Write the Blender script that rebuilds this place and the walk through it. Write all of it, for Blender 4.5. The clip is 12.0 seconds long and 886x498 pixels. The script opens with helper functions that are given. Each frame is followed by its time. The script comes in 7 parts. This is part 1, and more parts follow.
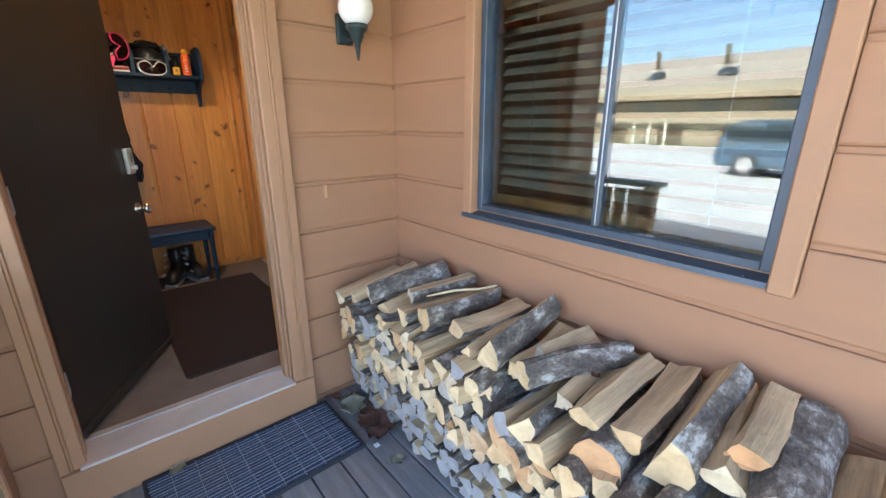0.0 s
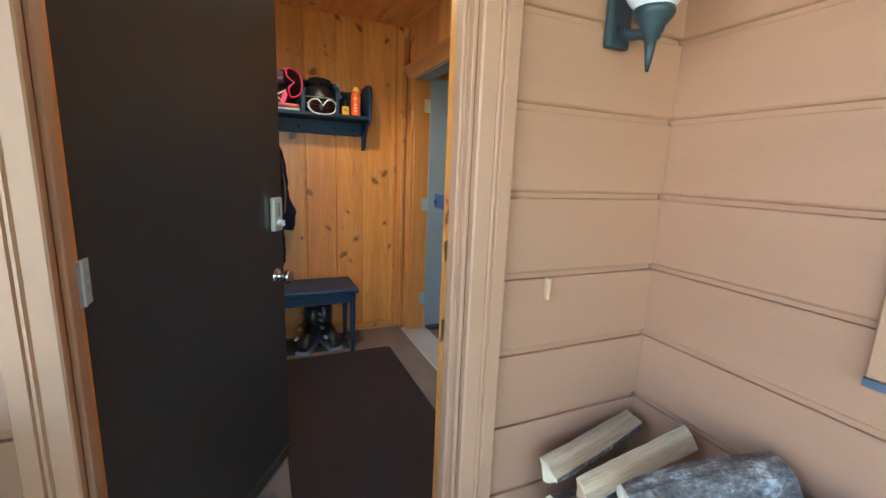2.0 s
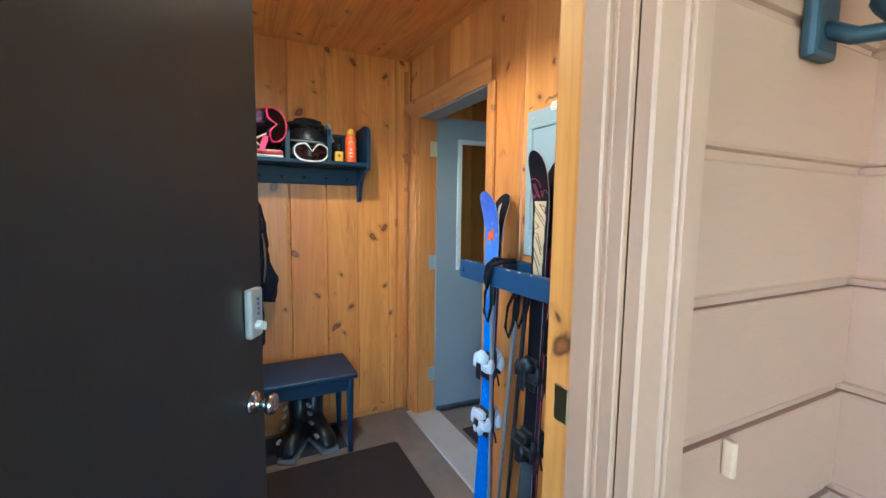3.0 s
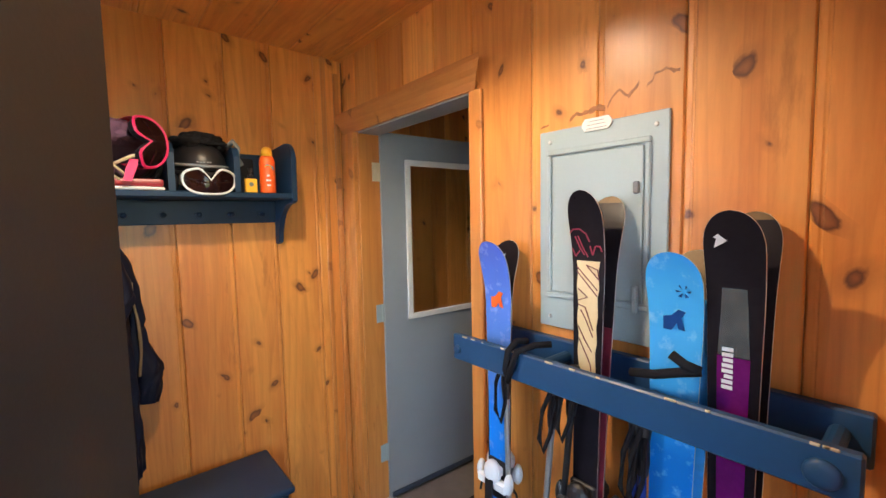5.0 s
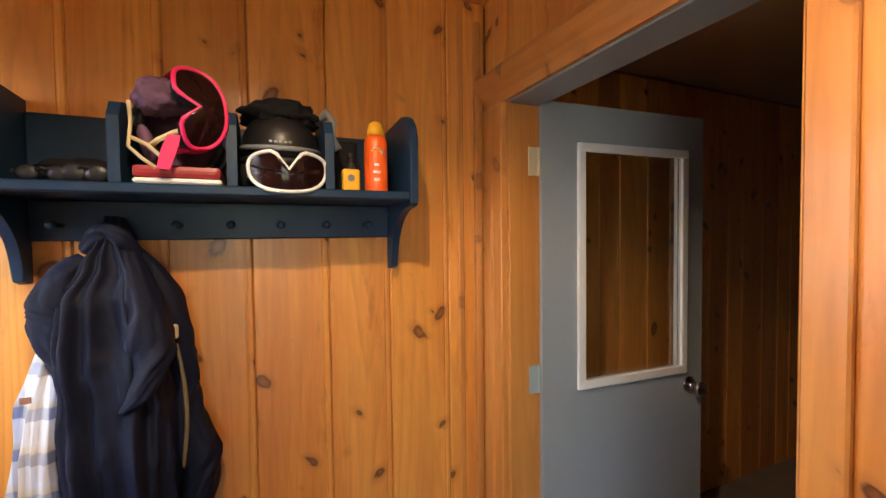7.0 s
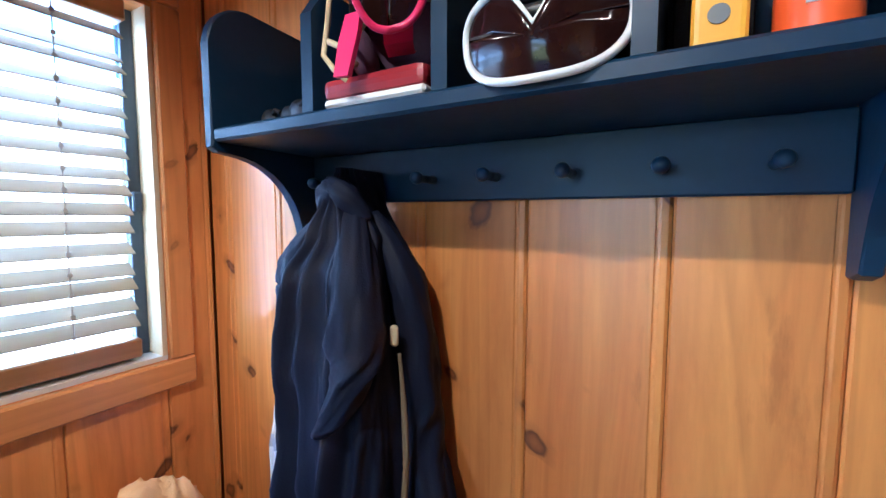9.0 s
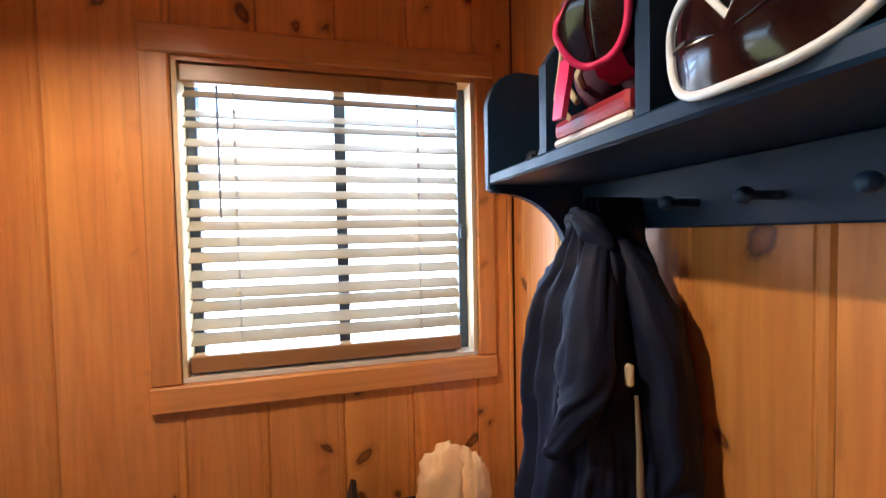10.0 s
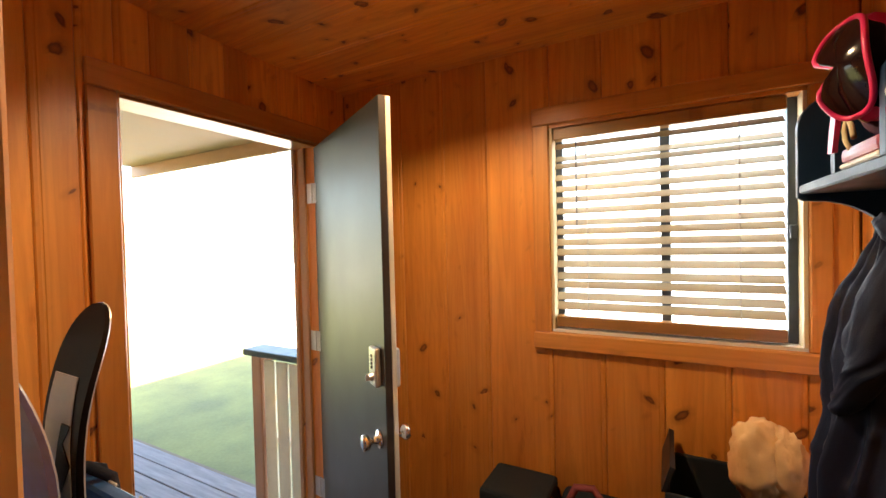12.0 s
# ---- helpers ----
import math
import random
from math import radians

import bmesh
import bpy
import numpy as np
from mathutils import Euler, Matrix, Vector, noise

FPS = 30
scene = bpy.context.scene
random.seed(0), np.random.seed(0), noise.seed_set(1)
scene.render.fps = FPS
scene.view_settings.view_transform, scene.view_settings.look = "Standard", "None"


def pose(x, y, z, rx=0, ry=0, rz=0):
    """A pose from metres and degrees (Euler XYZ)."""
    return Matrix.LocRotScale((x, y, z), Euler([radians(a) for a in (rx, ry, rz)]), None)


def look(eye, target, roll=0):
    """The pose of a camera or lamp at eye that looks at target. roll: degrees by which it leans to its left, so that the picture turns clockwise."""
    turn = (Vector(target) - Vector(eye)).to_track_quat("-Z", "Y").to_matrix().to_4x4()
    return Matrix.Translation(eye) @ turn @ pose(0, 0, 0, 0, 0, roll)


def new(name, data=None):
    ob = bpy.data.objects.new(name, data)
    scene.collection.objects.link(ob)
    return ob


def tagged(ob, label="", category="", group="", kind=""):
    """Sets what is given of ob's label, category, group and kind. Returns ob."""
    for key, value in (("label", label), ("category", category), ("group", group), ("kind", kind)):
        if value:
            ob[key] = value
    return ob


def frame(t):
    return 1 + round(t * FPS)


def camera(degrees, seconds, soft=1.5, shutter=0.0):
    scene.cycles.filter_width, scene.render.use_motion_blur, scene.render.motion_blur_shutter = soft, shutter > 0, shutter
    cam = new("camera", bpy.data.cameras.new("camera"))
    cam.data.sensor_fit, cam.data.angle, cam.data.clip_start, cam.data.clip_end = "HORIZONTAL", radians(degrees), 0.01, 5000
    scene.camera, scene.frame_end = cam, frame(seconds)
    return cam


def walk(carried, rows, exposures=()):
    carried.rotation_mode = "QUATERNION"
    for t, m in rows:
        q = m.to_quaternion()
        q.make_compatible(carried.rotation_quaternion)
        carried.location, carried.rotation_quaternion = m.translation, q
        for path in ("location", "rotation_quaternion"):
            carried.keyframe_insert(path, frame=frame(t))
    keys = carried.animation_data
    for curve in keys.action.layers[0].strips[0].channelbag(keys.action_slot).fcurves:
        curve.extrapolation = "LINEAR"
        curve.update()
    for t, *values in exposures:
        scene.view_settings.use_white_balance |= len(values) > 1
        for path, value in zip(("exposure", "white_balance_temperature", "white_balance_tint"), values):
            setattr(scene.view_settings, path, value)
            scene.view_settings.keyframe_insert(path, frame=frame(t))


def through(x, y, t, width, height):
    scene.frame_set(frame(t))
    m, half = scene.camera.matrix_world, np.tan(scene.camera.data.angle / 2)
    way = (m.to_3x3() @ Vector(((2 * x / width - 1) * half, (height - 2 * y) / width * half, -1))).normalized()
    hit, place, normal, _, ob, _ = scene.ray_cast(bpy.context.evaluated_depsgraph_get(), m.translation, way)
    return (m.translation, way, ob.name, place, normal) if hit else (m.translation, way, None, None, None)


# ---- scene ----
cam = camera(93.9, 12.0)
PATH = [
    (0, (0.602, 0.528, 1.381), (1.844, 1.98, 0.79), -0.0),
    (0.5, (0.641, 0.661, 1.343), (1.746, 2.201, 0.706), 0.5),
    (1, (0.732, 0.911, 1.338), (1.64, 2.593, 0.752), 1.2),
    (1.5, (0.761, 1.176, 1.34), (1.555, 2.943, 0.842), 2.1),
    (2, (0.73, 1.529, 1.376), (1.531, 3.323, 1.003), 2.3),
    (2.5, (0.716, 1.815, 1.425), (1.572, 3.603, 1.161), 1.3),
    (3, (0.753, 2.101, 1.463), (1.645, 3.881, 1.269), 0.8),
    (3.2, (0.769, 2.178, 1.485), (1.662, 3.956, 1.289), 0.2),
    (4.8, (0.784, 2.668, 1.606), (2.05, 4.206, 1.429), -0.7),
    (5, (0.787, 2.707, 1.607), (2.071, 4.233, 1.454), -1.1),
    (5.5, (0.861, 2.843, 1.603), (2.105, 4.405, 1.485), -2.0),
    (6, (0.964, 3.051, 1.601), (2.057, 4.725, 1.561), -1.2),
    (6.5, (1.03, 3.219, 1.601), (1.951, 4.994, 1.572), -0.8),
    (6.7, (1.043, 3.295, 1.601), (1.914, 5.095, 1.56), -0.8),
    (8.5, (1.265, 3.932, 1.6), (1.034, 5.908, 1.388), 0.0),
    (9, (1.269, 4.047, 1.571), (0.28, 5.778, 1.412), 0.1),
    (9.5, (1.282, 4.109, 1.579), (-0.294, 5.335, 1.473), 0.9),
    (10, (1.398, 4.154, 1.594), (-0.534, 4.666, 1.524), -1.1),
    (10.5, (1.549, 4.206, 1.594), (-0.446, 4.167, 1.454), -0.6),
    (11, (1.684, 4.216, 1.61), (-0.26, 3.755, 1.518), -1.2),
    (11.5, (1.809, 4.192, 1.608), (-0.053, 3.464, 1.566), -2.0),
    (12, (1.916, 4.183, 1.603), (0.156, 3.234, 1.564), -1.4),
]
walk(cam, [(t, look(eye, target, roll)) for t, eye, target, roll in PATH],
     exposures=[(0.0, 3.22, 5850, 8), (1.0, 3.3, 5900, 8), (1.5, 3.25, 6100, 9), (2.0, 3.6, 5300, -2), (2.5, 4.0, 4800, -6), (3.2, 3.9, 4450, -7), (4.8, 3.95, 5800, 8), (5.5, 3.93, 5500, 8), (6.0, 3.76, 6300, 11), (6.7, 3.73, 6500, 12), (8.3, 3.9, 4700, 12), (9.0, 3.92, 4300, 8), (9.5, 3.9, 4600, 12), (10.0, 3.78, 5300, 11), (10.5, 3.7, 6400, 10), (12.0, 3.68, 7000, 10)])

# ---- light ----
world = bpy.data.worlds.new("sky")
scene.world = world
world.use_nodes = True
wn = world.node_tree.nodes
sky = wn.new("ShaderNodeTexSky")
sky.sky_type, sky.sun_disc = "NISHITA", False
sky.sun_elevation, sky.sun_rotation = radians(48), radians(60)
sky.air_density, sky.dust_density = 1.0, 2.0
world.node_tree.links.new(sky.outputs[0], wn["Background"].inputs[0])
wn["Background"].inputs[1].default_value = 0.15

sun_data = bpy.data.lights.new("sun", "SUN")
sun_data.energy, sun_data.angle, sun_data.color = 5.0, radians(0.5), (1.0, 0.95, 0.87)
sun = new("sun", sun_data)
sun.matrix_basis = look((0, 0, 0), (-0.58, -0.335, -0.743))

bulb_data = bpy.data.lights.new("ceiling_bulb_light", "POINT")
bulb_data.energy, bulb_data.color, bulb_data.shadow_soft_size = 3.9, (1.0, 0.74, 0.46), 0.018
bulb_lamp = new("ceiling_bulb_light", bulb_data)
bulb_lamp.location = (1.0, 3.6, 2.383)

sky_data = bpy.data.lights.new("window_daylight", "AREA")
sky_data.shape, sky_data.size, sky_data.size_y = "RECTANGLE", 0.78, 0.80
sky_data.energy, sky_data.color = 1.35, (0.84, 0.92, 1.0)
window_daylight = new("window_daylight", sky_data)
window_daylight.matrix_basis = look((0.046, 4.173, 1.642), (1.0, 4.173, 1.55))

# ---- plan ----
FLOOR, DECK, CEIL = 0.065, -0.12, 2.415
X_LEFT, X_RIGHT, X_OUT = 0.147, 1.815, 1.935
Y_BACK, Y_FRONT, Y_OUT = 4.725, 2.63, 2.49

# ---- materials ----
def nodes_of(name):
    m = bpy.data.materials.new(name)
    m.use_nodes = True
    return m, m.node_tree.nodes, m.node_tree.links, m.node_tree.nodes["Principled BSDF"]


def put(n, links, socket, value):
    if isinstance(value, bpy.types.NodeSocket):
        links.new(value, socket)
    else:
        socket.default_value = value


def coords(n, links, scale=(1, 1, 1), shuffle=False):
    tc = n.new("ShaderNodeTexCoord")
    out = tc.outputs["Object"]
    if shuffle:
        info = n.new("ShaderNodeObjectInfo")
        mul = n.new("ShaderNodeMath")
        mul.operation = "MULTIPLY"
        mul.inputs[1].default_value = 37.0
        links.new(info.outputs["Random"], mul.inputs[0])
        add = n.new("ShaderNodeVectorMath")
        links.new(out, add.inputs[0])
        links.new(mul.outputs[0], add.inputs[1])
        out = add.outputs[0]
    mp = n.new("ShaderNodeMapping")
    mp.inputs["Scale"].default_value = scale
    links.new(out, mp.inputs["Vector"])
    return mp.outputs[0]


def noise_tex(n, links, vec, scale, detail=4, rough=0.55):
    t = n.new("ShaderNodeTexNoise")
    t.inputs["Scale"].default_value, t.inputs["Detail"].default_value, t.inputs["Roughness"].default_value = scale, detail, rough
    links.new(vec, t.inputs["Vector"])
    return t.outputs["Fac"]


def ramp(n, links, fac, *stops):
    r = n.new("ShaderNodeValToRGB")
    e = r.color_ramp.elements
    while len(e) < len(stops):
        e.new(0.5)
    for el, (p, c) in zip(e, stops):
        el.position, el.color = p, (*c, 1) if len(c) == 3 else c
    links.new(fac, r.inputs[0])
    return r.outputs[0]


def mixed(n, links, fac, a, b, mode="MIX"):
    m = n.new("ShaderNodeMix")
    m.data_type, m.blend_type = "RGBA", mode
    put(n, links, m.inputs[0], fac)
    put(n, links, m.inputs[6], a if isinstance(a, bpy.types.NodeSocket) else (*a, 1))
    put(n, links, m.inputs[7], b if isinstance(b, bpy.types.NodeSocket) else (*b, 1))
    return m.outputs[2]


def bumped(n, links, bsdf, height, strength, dist=0.002):
    b = n.new("ShaderNodeBump")
    b.inputs["Strength"].default_value, b.inputs["Distance"].default_value = strength, dist
    links.new(height, b.inputs["Height"])
    links.new(b.outputs[0], bsdf.inputs["Normal"])


def tone(c, k):
    return tuple(min(1.0, v * k) for v in c)


def painted(name, c, rough=0.5, metal=0.0, var=0.15, scale=6.0, fine=90.0, bump=0.12, worn=None, stretch=(1, 1, 1), shuffle=False, spec=0.5):
    m, n, l, b = nodes_of(name)
    b.inputs["Specular IOR Level"].default_value = spec
    v = coords(n, l, stretch, shuffle)
    big, small = noise_tex(n, l, v, scale, 5), noise_tex(n, l, v, fine, 3)
    col = ramp(n, l, big, (0.3, tone(c, 1 - var)), (0.7, tone(c, 1 + var)))
    col = mixed(n, l, 0.25, col, ramp(n, l, small, (0.3, tone(c, 1 - var)), (0.7, tone(c, 1 + var))))
    if worn:
        w = noise_tex(n, l, v, scale * 4.3, 8, 0.7)
        col = mixed(n, l, ramp(n, l, w, (0.66, (0, 0, 0)), (0.72, (1, 1, 1))), col, worn)
    l.new(col, b.inputs["Base Color"])
    b.inputs["Metallic"].default_value = metal
    l.new(ramp(n, l, big, (0.2, (rough * 0.85,) * 3), (0.8, (min(1, rough * 1.15),) * 3)), b.inputs["Roughness"])
    if bump:
        bumped(n, l, b, small, bump)
    return m


def pine(name, light, dark, along="z", knots=1.0, rough=0.42, coat=0.4, through_axis=None):
    """Varnished knotty boards; along: the way the grain runs."""
    m, n, l, b = nodes_of(name)
    long = {"x": 0, "y": 1, "z": 2}[along]
    st = [1.0, 1.0, 1.0]
    st[long] = 0.07
    v = coords(n, l, st, True)
    warp = noise_tex(n, l, coords(n, l, [0.35 if i == long else 1 for i in range(3)], True), 3.0, 2)
    broad = noise_tex(n, l, v, 9.0, 4)
    add = n.new("ShaderNodeVectorMath")
    l.new(v, add.inputs[0])
    sc = n.new("ShaderNodeVectorMath")
    sc.operation = "SCALE"
    sc.inputs["Scale"].default_value = 0.07
    l.new(warp, sc.inputs[0])
    l.new(sc.outputs[0], add.inputs[1])
    fine = noise_tex(n, l, add.outputs[0], 75.0, 5, 0.6)
    col = ramp(n, l, broad, (0.28, dark), (0.72, light))
    col = mixed(n, l, 0.2, col, ramp(n, l, fine, (0.32, tone(dark, 0.72)), (0.62, light)))
    streak = noise_tex(n, l, coords(n, l, [0.22 if i == long else 1 for i in range(3)], True), 11.0, 6, 0.65)
    col = mixed(n, l, ramp(n, l, streak, (0.62, (0, 0, 0)), (0.72, (0.5, 0.5, 0.5))), col, tone(dark, 0.55))
    info = n.new("ShaderNodeObjectInfo")
    col = mixed(n, l, 0.5, col, ramp(n, l, info.outputs["Random"], (0.0, (0.62, 0.50, 0.40)), (0.35, (0.92, 0.82, 0.72)), (0.7, (1.1, 1.08, 1.0)), (1.0, (1.36, 1.4, 1.42))), "MULTIPLY")
    through = "xyz".index(through_axis) if through_axis else (long + 1) % 3
    k = None
    for lean_by, wide, tall, odds in ((0.8, 13.0, 7.0, 2.2), (-0.65, 10.0, 6.5, 2.4), (0.2, 15.0, 12.0, 9.0)):
        slant = n.new("ShaderNodeMapping")
        turn = [0.0, 0.0, 0.0]
        turn[through] = lean_by
        slant.inputs["Rotation"].default_value = turn
        slant.inputs["Location"].default_value = (lean_by * 3, lean_by * 5, lean_by * 7)
        l.new(coords(n, l, (1, 1, 1), True), slant.inputs["Vector"])
        squash = n.new("ShaderNodeMapping")
        st2 = [wide, wide, wide]
        st2[long] = tall
        st2[through] = 0.0 if through_axis else tall
        squash.inputs["Scale"].default_value = st2
        l.new(slant.outputs[0], squash.inputs["Vector"])
        wt = n.new("ShaderNodeTexNoise")
        wt.inputs["Scale"].default_value, wt.inputs["Detail"].default_value = 2.2, 4
        l.new(squash.outputs[0], wt.inputs["Vector"])
        ws = n.new("ShaderNodeVectorMath")
        ws.operation = "SCALE"
        ws.inputs["Scale"].default_value = 0.36
        l.new(wt.outputs["Color"], ws.inputs[0])
        wa = n.new("ShaderNodeVectorMath")
        l.new(squash.outputs[0], wa.inputs[0])
        l.new(ws.outputs[0], wa.inputs[1])
        vor = n.new("ShaderNodeTexVoronoi")
        vor.voronoi_dimensions = "2D"
        vor.inputs["Scale"].default_value = 1.0
        apart, flat = n.new("ShaderNodeSeparateXYZ"), n.new("ShaderNodeCombineXYZ")
        l.new(wa.outputs[0], apart.inputs[0])
        l.new(apart.outputs[long], flat.inputs[0])
        l.new(apart.outputs[3 - long - through], flat.inputs[1])
        l.new(flat.outputs[0], vor.inputs["Vector"])
        sepc = n.new("ShaderNodeSeparateColor")
        l.new(vor.outputs["Color"], sepc.inputs[0])
        pick = n.new("ShaderNodeMath")
        pick.operation = "MULTIPLY_ADD"
        pick.inputs[1].default_value = odds
        l.new(sepc.outputs[0], pick.inputs[0])
        l.new(vor.outputs["Distance"], pick.inputs[2])
        if k is None:
            k = pick.outputs[0]
        else:
            low = n.new("ShaderNodeMath")
            low.operation = "MINIMUM"
            l.new(k, low.inputs[0])
            l.new(pick.outputs[0], low.inputs[1])
            k = low.outputs[0]
    # long arched grain: soft contour lines of a field drawn out along the board
    field = noise_tex(n, l, coords(n, l, [0.05 if i == long else 1 for i in range(3)], True), 7.0, 1, 0.4)
    many = n.new("ShaderNodeMath")
    many.operation = "MULTIPLY"
    many.inputs[1].default_value = 13.0
    l.new(field, many.inputs[0])
    saw = n.new("ShaderNodeMath")
    saw.operation = "FRACT"
    l.new(many.outputs[0], saw.inputs[0])
    line = ramp(n, l, saw.outputs[0], (0.0, (0, 0, 0)), (0.5, (0.06, 0.06, 0.06)), (0.85, (0.24, 0.24, 0.24)), (1.0, (0, 0, 0)))
    col = mixed(n, l, line, col, tone(dark, 0.6))
    halo = ramp(n, l, k, (0.18, (1, 1, 1)), (0.42, (0, 0, 0)))
    core = ramp(n, l, k, (0.0, (0.75, 0.75, 0.75)), (0.12, (0.85, 0.85, 0.85)), (0.175, (1, 1, 1)), (0.235, (0, 0, 0)))
    hm = n.new("ShaderNodeMath")
    hm.operation = "MULTIPLY"
    hm.inputs[1].default_value = 0.56 * knots
    l.new(halo, hm.inputs[0])
    cm = n.new("ShaderNodeMath")
    cm.operation = "MULTIPLY"
    cm.inputs[1].default_value = 0.93 * knots
    l.new(core, cm.inputs[0])
    col = mixed(n, l, hm.outputs[0], col, tone(dark, 0.55))
    col = mixed(n, l, cm.outputs[0], col, ramp(n, l, k, (0.0, (0.26, 0.085, 0.02)), (0.1, (0.19, 0.055, 0.013)), (0.18, (0.09, 0.024, 0.007))))
    l.new(col, b.inputs["Base Color"])
    b.inputs["Roughness"].default_value = rough
    b.inputs["Coat Weight"].default_value, b.inputs["Coat Roughness"].default_value = coat, 0.26
    bumped(n, l, b, fine, 0.12, 0.001)
    return m


PINE_L, PINE_D = (0.86, 0.39, 0.08), (0.60, 0.20, 0.034)
M_PINE = pine("varnished_pine", PINE_L, PINE_D, "z", through_axis="y")
M_PINE_SIDE = pine("varnished_pine_side_walls", PINE_L, PINE_D, "z", through_axis="x")
M_PINE_Y = pine("varnished_pine_along", PINE_L, PINE_D, "y", through_axis="z")
M_TRIM_Z = pine("pine_trim_upright", (0.72, 0.33, 0.08), (0.55, 0.205, 0.042), "z", 0.5)
M_TRIM_X = pine("pine_trim_across", (0.72, 0.33, 0.08), (0.55, 0.205, 0.042), "x", 0.5)
M_TRIM_Y = pine("pine_trim_along", (0.72, 0.33, 0.08), (0.55, 0.205, 0.042), "y", 0.5)
M_DARKGAP = painted("groove_backing", (0.28, 0.105, 0.03), 0.7, var=0.2)
M_SIDING = painted("brown_siding_paint", (0.36, 0.185, 0.10), 0.62, var=0.07, scale=3, fine=60, bump=0.25, stretch=(0.4, 0.4, 3), shuffle=True)
M_SIDETRIM = painted("brown_trim_paint", (0.38, 0.20, 0.108), 0.55, var=0.08, scale=4, fine=70, bump=0.2)
M_DOOR_OUT = painted("dark_brown_door_paint", (0.032, 0.024, 0.019), 0.42, var=0.12, scale=3, fine=120, bump=0.1)
M_DOOR_IN = painted("cream_door_paint", (0.62, 0.56, 0.42), 0.5, var=0.05, scale=3)
M_SILL = painted("worn_sill_paint", (0.56, 0.50, 0.45), 0.5, var=0.15, scale=5, worn=(0.42, 0.30, 0.2))
M_NAVY = painted("navy_paint", (0.0085, 0.029, 0.066), 0.45, var=0.12, scale=7, fine=80, bump=0.15, spec=0.35)
M_NAVY_WORN = painted("chipped_navy_paint", (0.014, 0.056, 0.14), 0.42, var=0.12, scale=6, fine=80, bump=0.15)
M_CHIP = painted("bare_wood_chip", (0.48, 0.40, 0.28), 0.7)
M_PANEL = painted("grey_panel_enamel", (0.36, 0.43, 0.44), 0.4, 0.0, var=0.05, scale=4, fine=150, bump=0.05)
M_GREYDOOR = painted("grey_door_paint", (0.30, 0.325, 0.335), 0.45, var=0.05, scale=4, fine=100, bump=0.06)
M_WHITE = painted("white_paint", (0.74, 0.72, 0.66), 0.45, var=0.04)
# pine of the hall window's side reveals, with daylight painted in as a paler colour
M_DAYLIT_REVEAL = painted("daylit_pine_reveal", (0.74, 0.60, 0.36), 0.6, var=0.1, scale=6)
M_CREAM = painted("cream_paint", (0.78, 0.74, 0.55), 0.6, var=0.08, scale=8)
M_CARPET = painted("taupe_carpet", (0.23, 0.185, 0.15), 0.95, var=0.16, scale=7, fine=420, bump=0.7, spec=0.1)
M_MAT = painted("dark_brown_mat", (0.04, 0.028, 0.025), 0.9, var=0.2, scale=9, fine=380, bump=0.7, spec=0.15)
M_RUBBER = painted("black_rubber", (0.028, 0.03, 0.036), 0.65, var=0.25, scale=20, bump=0.2)
M_MATRIB = painted("blue_grey_mat_rib", (0.036, 0.046, 0.078), 0.7, var=0.35, scale=30, bump=0.3)
M_MATLINK = painted("mat_link", (0.28, 0.31, 0.38), 0.55, var=0.2, scale=30, bump=0.2)
M_DECK = painted("grey_weathered_deck", (0.20, 0.185, 0.18), 0.85, var=0.35, scale=5, fine=60, bump=0.5, stretch=(9, 0.6, 6), shuffle=True)
M_STEEL = painted("brushed_steel", (0.66, 0.64, 0.60), 0.3, 0.55, var=0.06, bump=0.03)
M_CHROME = painted("polished_chrome", (0.72, 0.71, 0.69), 0.14, 1.0, var=0.03, bump=0.0)
M_BRASS = painted("dull_brass", (0.52, 0.40, 0.2), 0.35, 1.0, var=0.1)
M_ALU = painted("blue_grey_aluminium", (0.075, 0.092, 0.12), 0.42, 0.35, var=0.15, scale=9)
M_ALU_LIGHT = painted("pale_aluminium", (0.5, 0.52, 0.54), 0.4, 0.6, var=0.1)
M_IRON = painted("dark_green_iron", (0.035, 0.052, 0.055), 0.45, 0.3, var=0.2, scale=20)
M_GLOBE = painted("opal_globe", (0.84, 0.83, 0.8), 0.2, var=0.02, bump=0.0)
M_SLAT = painted("stained_blind_slat", (0.38, 0.32, 0.215), 0.55, var=0.12, scale=4, stretch=(3, 0.4, 3), shuffle=True)
M_BLINDRAIL = pine("blind_rail_wood", (0.46, 0.26, 0.09), (0.33, 0.17, 0.05), "y", 0.3)
M_CORD = painted("pale_cord", (0.46, 0.43, 0.36), 0.8, bump=0.0)
M_BLACK = painted("black_plastic", (0.012, 0.012, 0.014), 0.4, var=0.2)
M_BLACKSOFT = painted("black_fabric", (0.013, 0.012, 0.014), 0.9, var=0.3, scale=20, fine=300, bump=0.5, spec=0.15)
M_JACKET = painted("navy_jacket_cloth", (0.0062, 0.0088, 0.024), 0.62, var=0.15, scale=9, fine=320, bump=0.25, spec=0.18)


def crease(m, scale, dist):
    """Soft crumpled folds in a cloth, on top of its weave."""
    n, l = m.node_tree.nodes, m.node_tree.links
    b = n["Principled BSDF"]
    weave = b.inputs["Normal"].links[0].from_node
    folds = n.new("ShaderNodeBump")
    folds.inputs["Strength"].default_value, folds.inputs["Distance"].default_value = 0.75, dist
    l.new(noise_tex(n, l, coords(n, l, (1.0, 1.0, 0.45)), scale, 2, 0.45), folds.inputs["Height"])
    l.new(folds.outputs[0], weave.inputs["Normal"])


